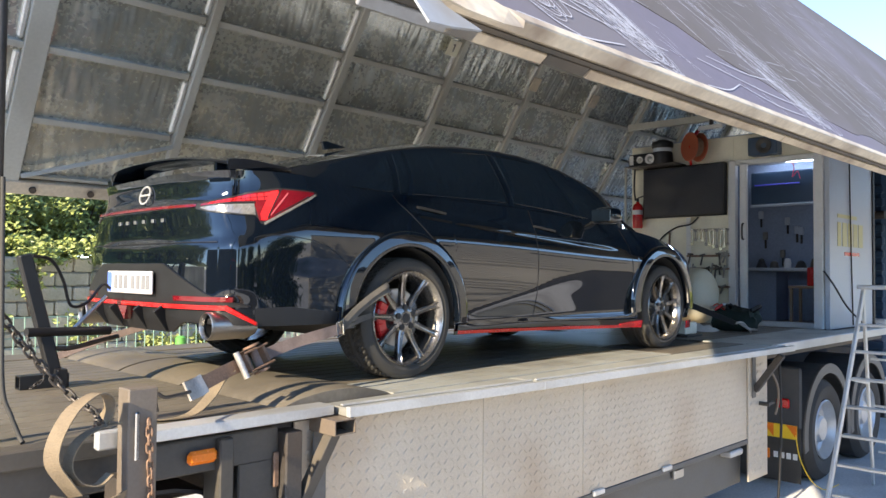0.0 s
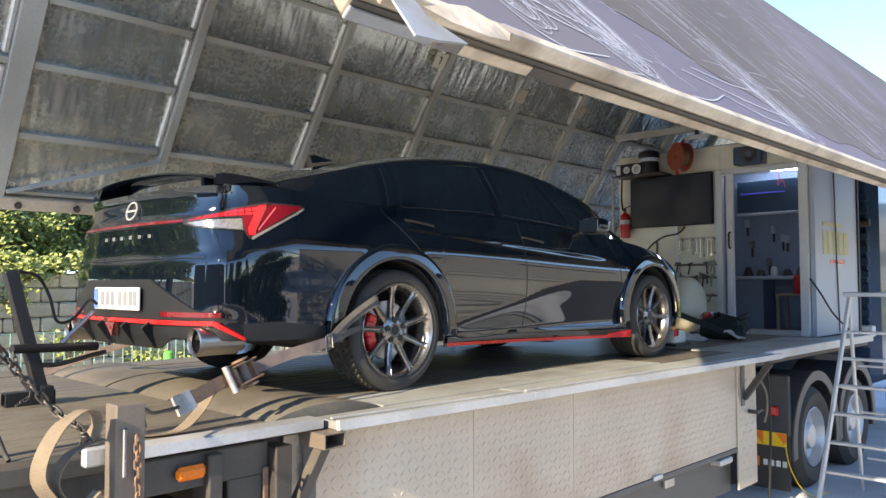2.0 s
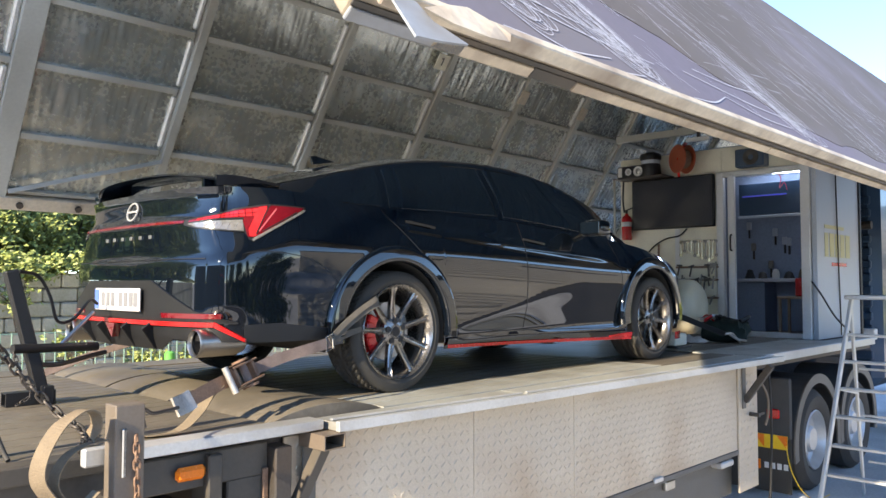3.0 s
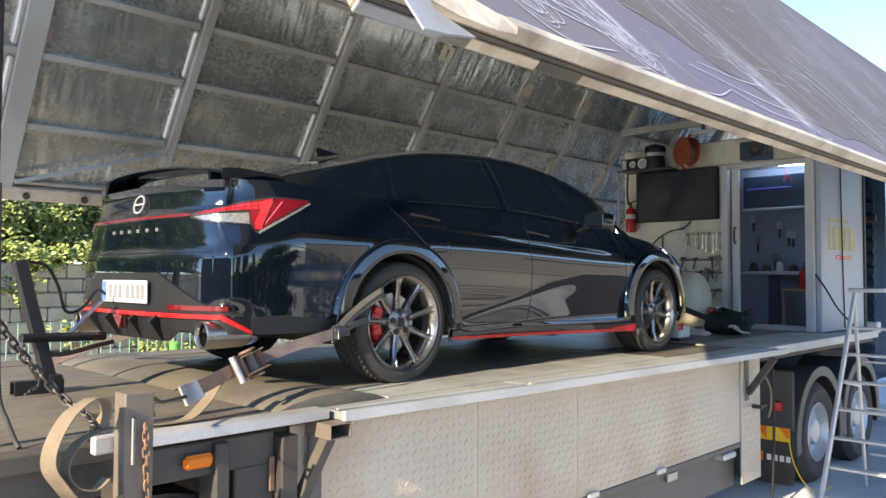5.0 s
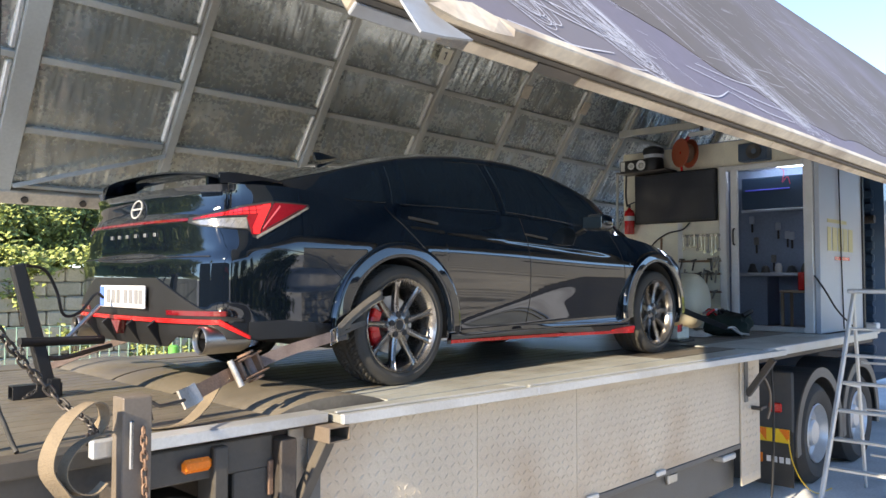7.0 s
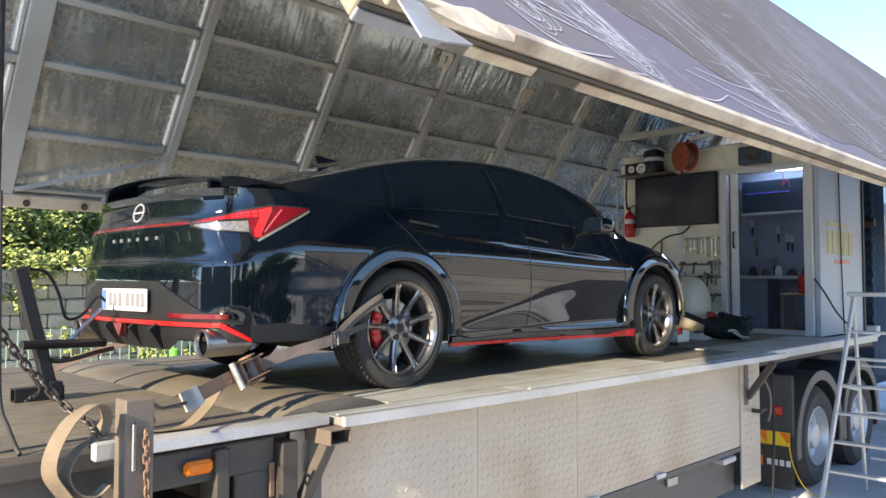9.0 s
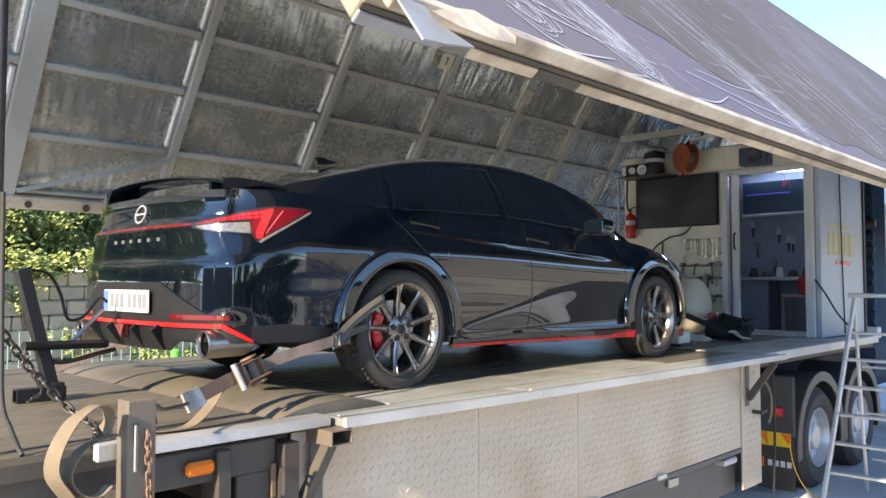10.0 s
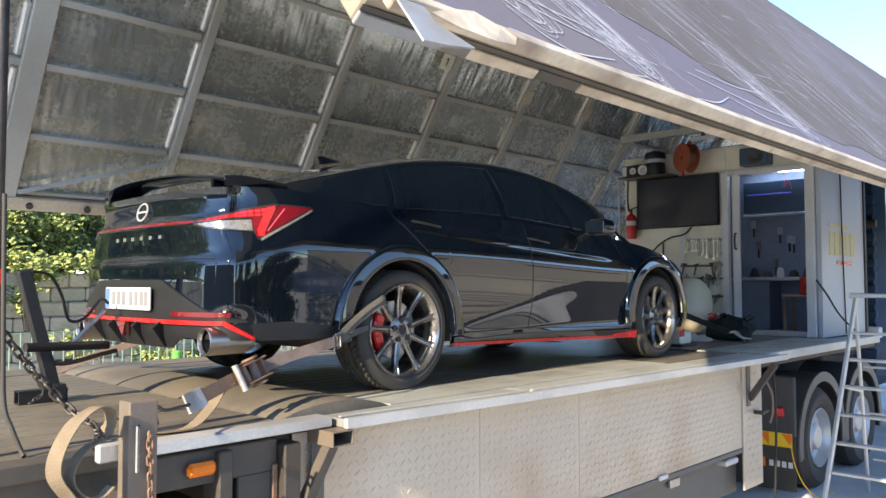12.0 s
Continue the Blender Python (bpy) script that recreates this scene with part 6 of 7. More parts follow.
bmesh.ops.transform(tmp, matrix=pose(4.95, 0.42, D + 0.105) @ Matrix.Diagonal((0.27, 0.42, 0.20, 1)), verts=tmp.verts)
join(bm, tmp)
part("bag_body", bm, material("dark_green_canvas", (0.012, 0.025, 0.02), 0.8, vary=0.3, scale=8, fine=120, bump=0.4), bag, smooth=60)
for i in range(7):
    bm = bmesh.new()
    rr = random.Random(i)
    c = Vector((4.95 + rr.uniform(-0.12, 0.12), 0.42 + rr.uniform(-0.26, 0.26), D + 0.20))
    tube(bm, [c, c + Vector((rr.uniform(-.1, .1), rr.uniform(-.12, .12), 0.06)), c + Vector((rr.uniform(-.15, .15), rr.uniform(-.2, .2), 0.02))], rr.uniform(0.008, 0.02), 7)
    part("tool_handle", bm, [M_PLASTIC, M_REDPAINT, M_DISC, M_PLASTIC][i % 4], bag, smooth=60)
rag = thing("white_rag", "crumpled white rag on the deck", "cloth")
bm = bmesh.new()
bmesh.ops.create_grid(bm, x_segments=18, y_segments=18, size=0.5)
for v in bm.verts:
    d = max(0, 1 - (v.co.length / 0.55) ** 2)
    v.co = Vector((v.co.x * 0.30, v.co.y * 0.42, d * (0.05 + 0.05 * noise.noise(v.co * 7)) + 0.004))
bmesh.ops.transform(bm, matrix=pose(4.55, 0.62, D + 0.002), verts=bm.verts)
part("cloth", bm, M_WHITE, rag, smooth=60)

# wall things on the bulkhead
XB = X_BULK
tv = thing("wall_screen", "large dark wall screen in a black frame", "screen")
bm = bmesh.new()
box(bm, XB - 0.075, XB - 0.012, 0.90, 1.96, 2.49, 3.105, 0.01)
part("casing", bm, M_PLASTIC, tv)
bm = bmesh.new()
box(bm, XB - 0.080, XB - 0.0755, 0.922, 1.938, 2.515, 3.083, 0.001)
part("screen", bm, M_SCREEN, tv, "glossy black screen")
bm = bmesh.new()
box(bm, XB - 0.0115, XB - 0.001, 1.3, 1.65, 2.65, 3.0, 0.002)
part("wall_mount", bm, M_STEELDARK, tv)
bm = bmesh.new()
tube(bm, [(XB - 0.03, 1.25, 2.48), (XB - 0.03, 1.35, 2.40), (XB - 0.03, 1.55, 2.36), (XB - 0.03, 1.75, 2.22), (XB - 0.03, 1.82, 2.0)], 0.009, 6)
part("cable", bm, M_PLASTIC, tv, smooth=60)

ext = thing("fire_extinguisher", "red fire extinguisher hung on the wall", "extinguisher")
mx = pose(XB - 0.10, 2.02, 2.37)
bm = bmesh.new()
lathe(bm, [(0.0, 0.0), (0.055, 0.0), (0.062, 0.012), (0.062, 0.26), (0.05, 0.295), (0.022, 0.315), (0.022, 0.33), (0.0, 0.33)], mx, 24)
part("cylinder", bm, M_REDPAINT, ext, smooth=40)
bm = bmesh.new()
rod(bm, mx @ Vector((0, 0, 0.33)), mx @ Vector((0, 0, 0.37)), 0.016, 10)
beam(bm, mx @ Vector((0, 0.02, 0.37)), mx @ Vector((-0.01, -0.09, 0.40)), 0.02, 0.012)
part("valve", bm, M_PLASTIC, ext)
bm = bmesh.new()
lathe(bm, [(0.0625, 0.17), (0.0632, 0.171), (0.0632, 0.225), (0.0625, 0.226)], mx, 24)
part("label_band", bm, M_WHITE, ext)
bm = bmesh.new()
box(bm, XB - 0.037, XB - 0.001, 1.995, 2.045, 2.46, 2.64, 0.003)
part("hanger", bm, M_STEELDARK, ext)
bm = bmesh.new()
tube(bm, [mx @ Vector((0, 0.03, 0.35)), mx @ Vector((0.02, 0.06, 0.5)), mx @ Vector((0.02, 0.05, 0.78))], 0.012, 8)
part("hose", bm, M_PLASTIC, ext, smooth=60)

# shelf with blower and gauges over the screen
sh = thing("wall_shelf", "dark steel shelf over the screen", "shelf")
bm = bmesh.new()
box(bm, XB - 0.28, XB - 0.001, 1.42, 2.10, 3.115, 3.13, 0.003)
part("board", bm, M_STEELDARK, sh)
bm = bmesh.new()
box(bm, XB - 0.28, XB - 0.26, 2.07, 2.10, D, 3.114, 0.003)
part("upright", bm, M_FRAME, sh)
bl = thing("blower", "black round blower with a pale band", "blower")
mb2 = pose(XB - 0.15, 1.65, 3.131) @ Matrix.Diagonal((1, 1, 1.08, 1))
bm = bmesh.new()
lathe(bm, [(0.0, 0.0), (0.12, 0.0), (0.125, 0.01), (0.118, 0.13), (0.11, 0.135), (0.11, 0.185), (0.125, 0.19), (0.13, 0.22), (0.12, 0.25), (0.06, 0.275), (0.0, 0.28)], mb2, 32)
part("drum", bm, M_PLASTIC, bl, smooth=35)
bm = bmesh.new()
lathe(bm, [(0.111, 0.14), (0.1145, 0.141), (0.1145, 0.18), (0.111, 0.181)], mb2, 32)
part("band", bm, M_GREYWALL, bl, smooth=35)
sp = thing("sound_unit", "black box unit with two pale dials", "speaker")
bm = bmesh.new()
box(bm, XB - 0.25, XB - 0.05, 1.70, 2.06, 3.131, 3.275, 0.008)
part("case", bm, M_PLASTIC, sp)
for yy, r in ((1.765, 0.062), (1.90, 0.042)):
    bm = bmesh.new()
    lathe(bm, [(r * 0.55, 0.0), (r * 0.6, 0.006), (r, 0.010), (r, 0.0)], Matrix.Translation((XB - 0.251, yy, 3.20)) @ Matrix.Rotation(-math.pi / 2, 4, 'Y'), 24)
    part("dial_ring", bm, M_WHITE, sp, smooth=35)
    bm = bmesh.new()
    lathe(bm, [(0.0, 0.006), (r * 0.5, 0.0)], Matrix.Translation((XB - 0.252, yy, 3.20)) @ Matrix.Rotation(-math.pi / 2, 4, 'Y'), 20)
    part("dial_cone", bm, M_DISC, sp)
bm = bmesh.new()
box(bm, XB - 0.2545, XB - 0.2505, 1.99, 2.045, 3.145, 3.26, 0.0)
part("pale_panel", bm, M_WHITE, sp)
reel = thing("hose_reel", "rust-orange hose reel hung over the screen", "reel")
mrl = Matrix.Translation((XB - 0.16, 1.235, 3.30)) @ Euler((radians(0), radians(90), radians(-28))).to_matrix().to_4x4()
for zz in (-0.07, 0.06):
    bm = bmesh.new()
    lathe(bm, [(0.02, 0.0), (0.165, 0.0), (0.172, 0.006), (0.165, 0.012), (0.02, 0.012)], mrl @ Matrix.Translation((0, 0, zz)), 36)
    part("flange", bm, M_ORANGE, reel, "orange painted flange", smooth=35)
bm = bmesh.new()
lathe(bm, [(0.05, -0.06), (0.105, -0.06), (0.11, 0.055), (0.05, 0.06)], mrl, 30)
part("hose_coil", bm, M_RUST, reel, smooth=35)
bm = bmesh.new()
beam(bm, (XB - 0.16, 1.30, 3.33), (XB - 0.05, 1.33, 3.10), 0.03, 0.02)
beam(bm, (XB - 0.16, 1.25, 3.42), (XB - 0.02, 1.25, 3.52), 0.05, 0.02)
part("bracket", bm, M_REDPAINT, reel)
amp = thing("alarm_unit", "dark box with a round horn over the door", "alarm")
bm = bmesh.new()
box(bm, XB - 0.16, XB - 0.001, 0.28, 0.60, 3.13, 3.33, 0.01)
part("case", bm, M_NAVY, amp)
bm = bmesh.new()
lathe(bm, [(0.03, 0.0), (0.06, 0.012), (0.085, 0.012), (0.085, 0.0)], Matrix.Translation((XB - 0.161, 0.42, 3.23)) @ Matrix.Rotation(-math.pi / 2, 4, 'Y'), 28)
part("horn", bm, M_STEELDARK, amp, smooth=35)

# hanging wrenches and clamps
rack = thing("tool_rail", "steel rail with hanging spanners", "tool rack")
bm = bmesh.new()
beam(bm, (XB - 0.012, 0.86, 2.33), (XB - 0.012, 1.38, 2.33), 0.012, 0.02)
part("rail", bm, M_STEELDARK, rack)
for i in range(11):
    rr = random.Random(40 + i)
    y0, ln = 0.89 + 0.044 * i, 0.14 + 0.05 * rr.random() + 0.05 * math.sin(i * 0.6)
    bm = bmesh.new()
    box(bm, XB - 0.030, XB - 0.022, y0 - 0.006, y0 + 0.006, 2.32 - ln, 2.32, 0.002)
    for zz in (2.32, 2.32 - ln):
        lathe(bm, [(0.009, -0.005), (0.019, -0.005), (0.019, 0.005), (0.009, 0.005)], Matrix.Translation((XB - 0.026, y0, zz)) @ Matrix.Rotation(math.pi / 2, 4, 'Y'), 12, closed=True)
    part("spanner", bm, M_CHROME if i % 3 else M_TOOL, rack)
for k, (z0, seed) in enumerate(((2.02, 3), (1.87, 4), (1.66, 5))):
    rk = thing("clamp_rail", "dark rail with hung bars and clamps", "tool rack", group="clamp rails")
    bm = bmesh.new()
    beam(bm, (XB - 0.02, 0.86, z0), (XB - 0.02, 1.40 + 0.05 * k, z0), 0.02, 0.025)
    part("bar", bm, M_RUST, rk)
    rr = random.Random(seed)
    for i in range(6):
        y0 = rr.uniform(0.88, 1.34)
        bm = bmesh.new()
        beam(bm, (XB - 0.045, y0, z0 + rr.uniform(0.0, 0.07)), (XB - 0.045, y0 + rr.uniform(-0.05, 0.05), z0 - rr.uniform(0.06, 0.15)), 0.014, 0.018)
        beam(bm, (XB - 0.045, y0 - 0.03, z0 + 0.02), (XB - 0.045, y0 + 0.04, z0 + rr.uniform(-0.02, 0.05)), 0.016, 0.02)
        part("clamp", bm, M_TOOL if i % 2 else M_STEELDARK, rk)
rod_t = thing("threaded_bar", "rusty threaded bar standing by the wall", "bar")
bm = bmesh.new()
lathe(bm, [(0.010 if i % 2 else 0.015, 0.02 * i) for i in range(24)], pose(XB - 0.06, 1.62, 1.85, 0, 4, 0), 10)
part("bar", bm, M_RUST, rod_t)

# room interior seen through the door
bench = thing("workbench", "dark workbench with a pale top edge", "bench")
bm = bmesh.new()
box(bm, 6.75, 7.235, -0.13, 2.09, D + 0.62, D + 0.66, 0.004)
part("top", bm, M_GREYWALL, bench)
bm = bmesh.new()
box(bm, 6.85, 7.23, 0.75, 2.08, D + 0.006, D + 0.615, 0.006)
part("cabinet", bm, M_DARKROOM, bench)
stool = thing("stool", "pale wooden stool with straight legs", "stool")
bm = bmesh.new()
box(bm, 6.30, 6.62, 0.02, 0.40, D + 0.42, D + 0.45, 0.006)
part("seat", bm, M_WOOD, stool)
for x, y in ((6.32, 0.05), (6.60, 0.05), (6.32, 0.37), (6.60, 0.37)):
    bm = bmesh.new()
    beam(bm, (x, y, D + 0.006), (x, y, D + 0.419), 0.03, 0.03, (1, 0, 0))
    part("leg", bm, M_WOOD, stool)
rb = thing("red_box", "red metal tool box on the stool", "box")
bm = bmesh.new()
box(bm, 6.32, 6.60, 0.03, 0.20, D + 0.452, D + 0.66, 0.01)
part("case", bm, M_REDPAINT, rb)
bm = bmesh.new()
tube(bm, [(6.40, 0.115, D + 0.66), (6.40, 0.115, D + 0.70), (6.52, 0.115, D + 0.70), (6.52, 0.115, D + 0.66)], 0.008, 6)
part("handle", bm, M_PLASTIC, rb)
cab2 = thing("wall_cabinet", "navy wall cabinet under strip lights", "cabinet")
bm = bmesh.new()
box(bm, 6.95, 7.235, 0.10, 1.10, 2.70, 3.10, 0.006)
part("body", bm, M_NAVY, cab2)
bm = bmesh.new()
box(bm, 6.93, 6.949, 0.10, 1.10, 2.66, 2.69, 0.004)
part("lower_edge", bm, M_GREYWALL, cab2)
lt = thing("strip_light", "pale strip light over the cabinet", "lamp")
bm = bmesh.new()
rod(bm, (6.92, 0.15, 3.20), (6.92, 1.05, 3.23), 0.016, 10)
part("tube", bm, M_PALEGLOW, lt)
bm = bmesh.new()
box(bm, 6.90, 7.235, 0.12, 1.08, 3.225, 3.25, 0.004, None)
part("tray", bm, M_WHITE, lt)
bl2 = thing("blue_light", "blue light strip on the cabinet", "lamp")
bm = bmesh.new()
box(bm, 6.938, 6.949, 0.5, 1.05, 2.93, 2.945, 0.002)
part("strip", bm, M_BLUEGLOW, bl2)
neon = thing("neon_sign", "small red neon sign", "sign")
bm = bmesh.new()
tube(bm, [(6.5, 0.46, 3.16), (6.5, 0.40, 3.08), (6.5, 0.42, 2.96), (6.5, 0.36, 3.02), (6.5, 0.33, 2.93)], 0.004, 8)
part("tube", bm, M_REDGLOW, neon)
bm = bmesh.new()
rod(bm, (6.5, 0.46, 3.16), (6.5, 0.46, 3.384), 0.003, 6)
part("wire", bm, M_PLASTIC, neon)
rr = random.Random(11)
for i in range(9):
    it = thing("hung_tool", "small pale tool hung on the room wall", "tool", group="tools on the room wall")
    y0, z0 = rr.uniform(0.15, 1.1), rr.uniform(2.05, 2.6)
    bm = bmesh.new()
    box(bm, 7.20, 7.235, y0 - 0.03, y0 + 0.03, z0 - 0.05, z0 + 0.05, 0.008)
    part("head", bm, M_TOOL if i % 2 else M_GREYWALL, it)
    bm = bmesh.new()
    box(bm, 7.21, 7.235, y0 - 0.01, y0 + 0.01, z0 - 0.16, z0 - 0.051, 0.004)
    part("handle", bm, M_STEELDARK, it)
for i in range(6):
    it = thing("bench_item", "small workshop item on the bench", "tool", group="items on the bench")
    y0 = 0.15 + 0.16 * i
    bm = bmesh.new()
    lathe(bm, [(0.0, 0.0), (0.04 + 0.015 * (i % 3), 0.0), (0.045, 0.06), (0.03, 0.08 + 0.03 * (i % 2)), (0.0, 0.09 + 0.03 * (i % 2))], pose(6.9, y0, D + 0.661), 16)
    part("body", bm, [M_WHITE, M_STEELDARK, M_PLASTIC][i % 3], it, smooth=40)
bm = bmesh.new()
tube(bm, [(5.79, -0.16, 1.85), (5.85, -0.24, 1.70), (6.05, -0.30, 1.48), (6.35, -0.36, 1.30), (6.45, -0.40, 1.245)], 0.010, 7)
cable = tagged(linked("side_cable", bm, M_PLASTIC, 60), "black cable drooping from the door post", "cable")

# ---- tractor ----
tractor = thing("tractor_truck", "dark truck tractor with polished wheels coupled to the trailer", "truck")
WX, WZ2 = 5.42, G + 0.50
for x in (WX, WX + 1.32):
    truck_wheel(tractor, x, -0.30, WZ2)
    truck_wheel(tractor, x, 1.90, WZ2)
for x in (WX, WX + 1.32):
    bm = bmesh.new()
    R1 = 0.64
    arc_band(bm, x, WZ2, R1 - 0.008, R1 + 0.008, -0.31, 0.27)
    f = part("fender", bm, M_FENDER, tractor, "dark plastic wheel fender")
    bm = bmesh.new()
    arc_band(bm, x, WZ2, 0.565, 0.66, -0.328, -0.312)
    part("fender_lip", bm, M_GREYPAINT, f)
bm = bmesh.new()
box(bm, 4.72, 4.755, -0.31, 0.28, 0.35, 0.93, 0.02)
bp = part("rear_guard", bm, M_FENDER, tractor)
bm = bmesh.new()
box(bm, 4.735, 4.747, -0.30, 0.28, -0.16, 0.345, 0.003)
part("mud_flap", bm, M_RUBBER, tractor)
bm = bmesh.new()
box(bm, 4.69, 4.719, -0.21, -0.09, 0.54, 0.63, 0.012)
part("tail_lamp", bm, M_REDPAINT, bp, "red round-cornered tail lamp")
bm = bmesh.new()
box(bm, 4.708, 4.7185, -0.275, 0.20, 0.255, 0.385, 0.002)
pl = part("marker_plate", bm, M_YELLOW, tractor, "yellow and orange striped marker plate")
for y0 in (-0.275, -0.06):
    bm = bmesh.new()
    v = [bm.verts.new((4.7065, y, z)) for y, z in ((y0, 0.257), (y0 + 0.10, 0.383), (y0, 0.383))]
    v += [bm.verts.new((4.7075, w.co.y, w.co.z)) for w in v]
    bm.faces.new(v[:3])
    for k in range(3):
        bm.faces.new((v[k], v[(k + 1) % 3], v[3 + (k + 1) % 3], v[3 + k]))
    bmesh.ops.recalc_face_normals(bm, faces=bm.faces)
    part("stripe", bm, M_AMBER, pl)
for y0 in (-0.25, -0.19, -0.13, -0.07):
    bm = bmesh.new()
    box(bm, 4.728, 4.7345, y0 - 0.02, y0 + 0.02, 0.06, 0.115, 0.001)
    part("lettering_bar", bm, M_WHITE, tractor)
bm = bmesh.new()
box(bm, 4.70, 4.72, -0.02, 0.04, 0.05, 0.14, 0.004)
part("side_reflector", bm, M_AMBER, tractor)
for y0 in (0.35, 1.45):
    bm = bmesh.new()
    box(bm, 4.76, 10.5, y0, y0 + 0.1, 0.45, 0.75, 0.006)
    part("chassis_rail", bm, M_STEELDARK, tractor)
bm = bmesh.new()
box(bm, 7.75, 10.4, -0.30, 2.20, 0.55, 3.55, 0.12)
cabm = part("cab", bm, M_NAVY, tractor, "dark navy cab")
for z0 in [0.9 + 0.16 * i for i in range(13)]:
    bm = bmesh.new()
    box(bm, 7.70, 7.749, -0.22, 1.2, z0, z0 + 0.10, 0.015)
    part("back_rib", bm, M_NAVY, cabm)
bm = bmesh.new()
rod(bm, (7.66, -0.05, 2.55), (7.66, -0.25, 2.55), 0.05, 16)
part("air_canister", bm, M_STEELDARK, cabm, smooth=40)
bm = bmesh.new()
box(bm, 7.55, 7.69, -0.28, -0.10, 1.15, 1.28, 0.01)
part("white_socket_box", bm, M_WHITE, cabm)
truck_wheel(tractor, 9.6, -0.30, WZ2)

# stepladder
lad = thing("stepladder", "scuffed aluminium stepladder standing by the tractor", "ladder")
TOPX, FOOTX = 5.09, 4.17
for yy in (-0.75, -1.22):
    w = 0.05 if yy > -1 else -0.05
    bm = bmesh.new()
    beam(bm, (FOOTX, yy + w, G + 0.02), (TOPX, yy, 1.69), 0.028, 0.062, (1, 0, 0.4), 0.004)
    st = part("front_rail", bm, M_LADDER, lad)
    bm = bmesh.new()
    box(bm, FOOTX - 0.045, FOOTX + 0.035, yy + w - 0.02, yy + w + 0.02, G, G + 0.05, 0.006)
    part("rubber_foot", bm, M_RUBBER, st)
    bm = bmesh.new()
    beam(bm, (5.50, yy + w, G + 0.02), (5.06, yy, 1.58), 0.024, 0.045, (1, 0, -0.2), 0.004)
    part("rear_rail", bm, M_LADDER, lad)
    bm = bmesh.new()
    beam(bm, (4.66, yy + 0.012, 0.88), (5.26, yy + 0.012, 0.78), 0.008, 0.022)
    part("spreader", bm, M_LADDER, lad)
bm = bmesh.new()
box(bm, TOPX - 0.09, TOPX + 0.08, -1.27, -0.71, 1.675, 1.715, 0.008)
part("top_cap", bm, M_LADDER, lad)
for i in range(7):
    f = (i + 0.75) / 8.2
    x, z = FOOTX + (TOPX - FOOTX) * f, G + (1.69 - G) * f
    bm = bmesh.new()
    box(bm, x - 0.035, x + 0.045, -1.205 - 0.03 * (1 - f), -0.765 + 0.03 * (1 - f), z - 0.012, z + 0.012, 0.004)
    part("tread", bm, M_LADDER, lad)
for i in range(3):
    f = (i + 0.8) / 4
    bm = bmesh.new()
    beam(bm, (5.50 - 0.44 * f, -1.2, G + 1.8 * f), (5.50 - 0.44 * f, -0.77, G + 1.8 * f), 0.02, 0.02)
    part("rear_bar", bm, M_LADDER, lad)

# ground cables
bm = bmesh.new()
tube(bm, [(4.69, -0.27, 0.30), (4.72, -0.30, 0.08), (4.82, -0.36, -0.12), (5.0, -0.42, G + 0.008), (5.3, -0.45, G + 0.007)], 0.005, 7)
tagged(linked("yellow_cable", bm, M_YELLOW, 60), "yellow cable trailing onto the yard", "cable")
bm = bmesh.new()
tube(bm, [(4.02, -0.38, 1.15), (4.04, -0.39, 0.6), (4.03, -0.38, 0.1), (4.0, -0.38, G + 0.02), (3.95, -0.50, G + 0.014), (4.1, -0.62, G + 0.014), (4.0, -0.70, G + 0.014), (3.85, -0.60, G + 0.014)], 0.011, 7)
tagged(linked("black_cable", bm, M_PLASTIC, 60), "black cable hanging and coiled on the yard", "cable")
bm = bmesh.new()
tube(bm, [(3.90, -0.36, 0.98), (3.94, -0.40, 0.85), (3.97, -0.39, 0.70), (3.96, -0.37, 0.60)], 0.010, 7)
tagged(linked("grey_hose", bm, M_POST, 60), "grey hose looped beside the end panel", "hose")
bm = bmesh.new()
rod(bm, (3.72, -0.33, 0.72), (3.72, -0.42, 0.72), 0.018, 10)
part("latch", bm, M_STEELDARK, trailer)
bm = bmesh.new()
beam(bm, (3.72, -0.41, 0.72), (3.83, -0.41, 0.725), 0.016, 0.02)
part("latch_lever", bm, M_STEELDARK, trailer)
for x in (1.25, 2.1):
    bm = bmesh.new()
    box(bm, x, x + 0.12, -0.345, -0.322, D - 0.80, D - 0.765, 0.006)
    part("panel_catch", bm, M_ALU, trailer)
bm = bmesh.new()
box(bm, 2.42, 2.56, -0.255, -0.222, D - 0.93, D - 0.86, 0.008)
part("hasp", bm, M_DISC, trailer)

# ---- beyond the trailer ----
WY, WTOP = 8.2, 1.98
bm = bmesh.new()
box(bm, -14, 30, WY + 0.10, WY + 0.5, G, WTOP - 0.02, 0.01)
wall = tagged(linked("retaining_wall", bm, M_STONE), "grey block retaining wall", "wall", kind="structure")
first = None
rr = random.Random(8)
BL, BH = 0.46, 0.20
far_v, far_f = [], []
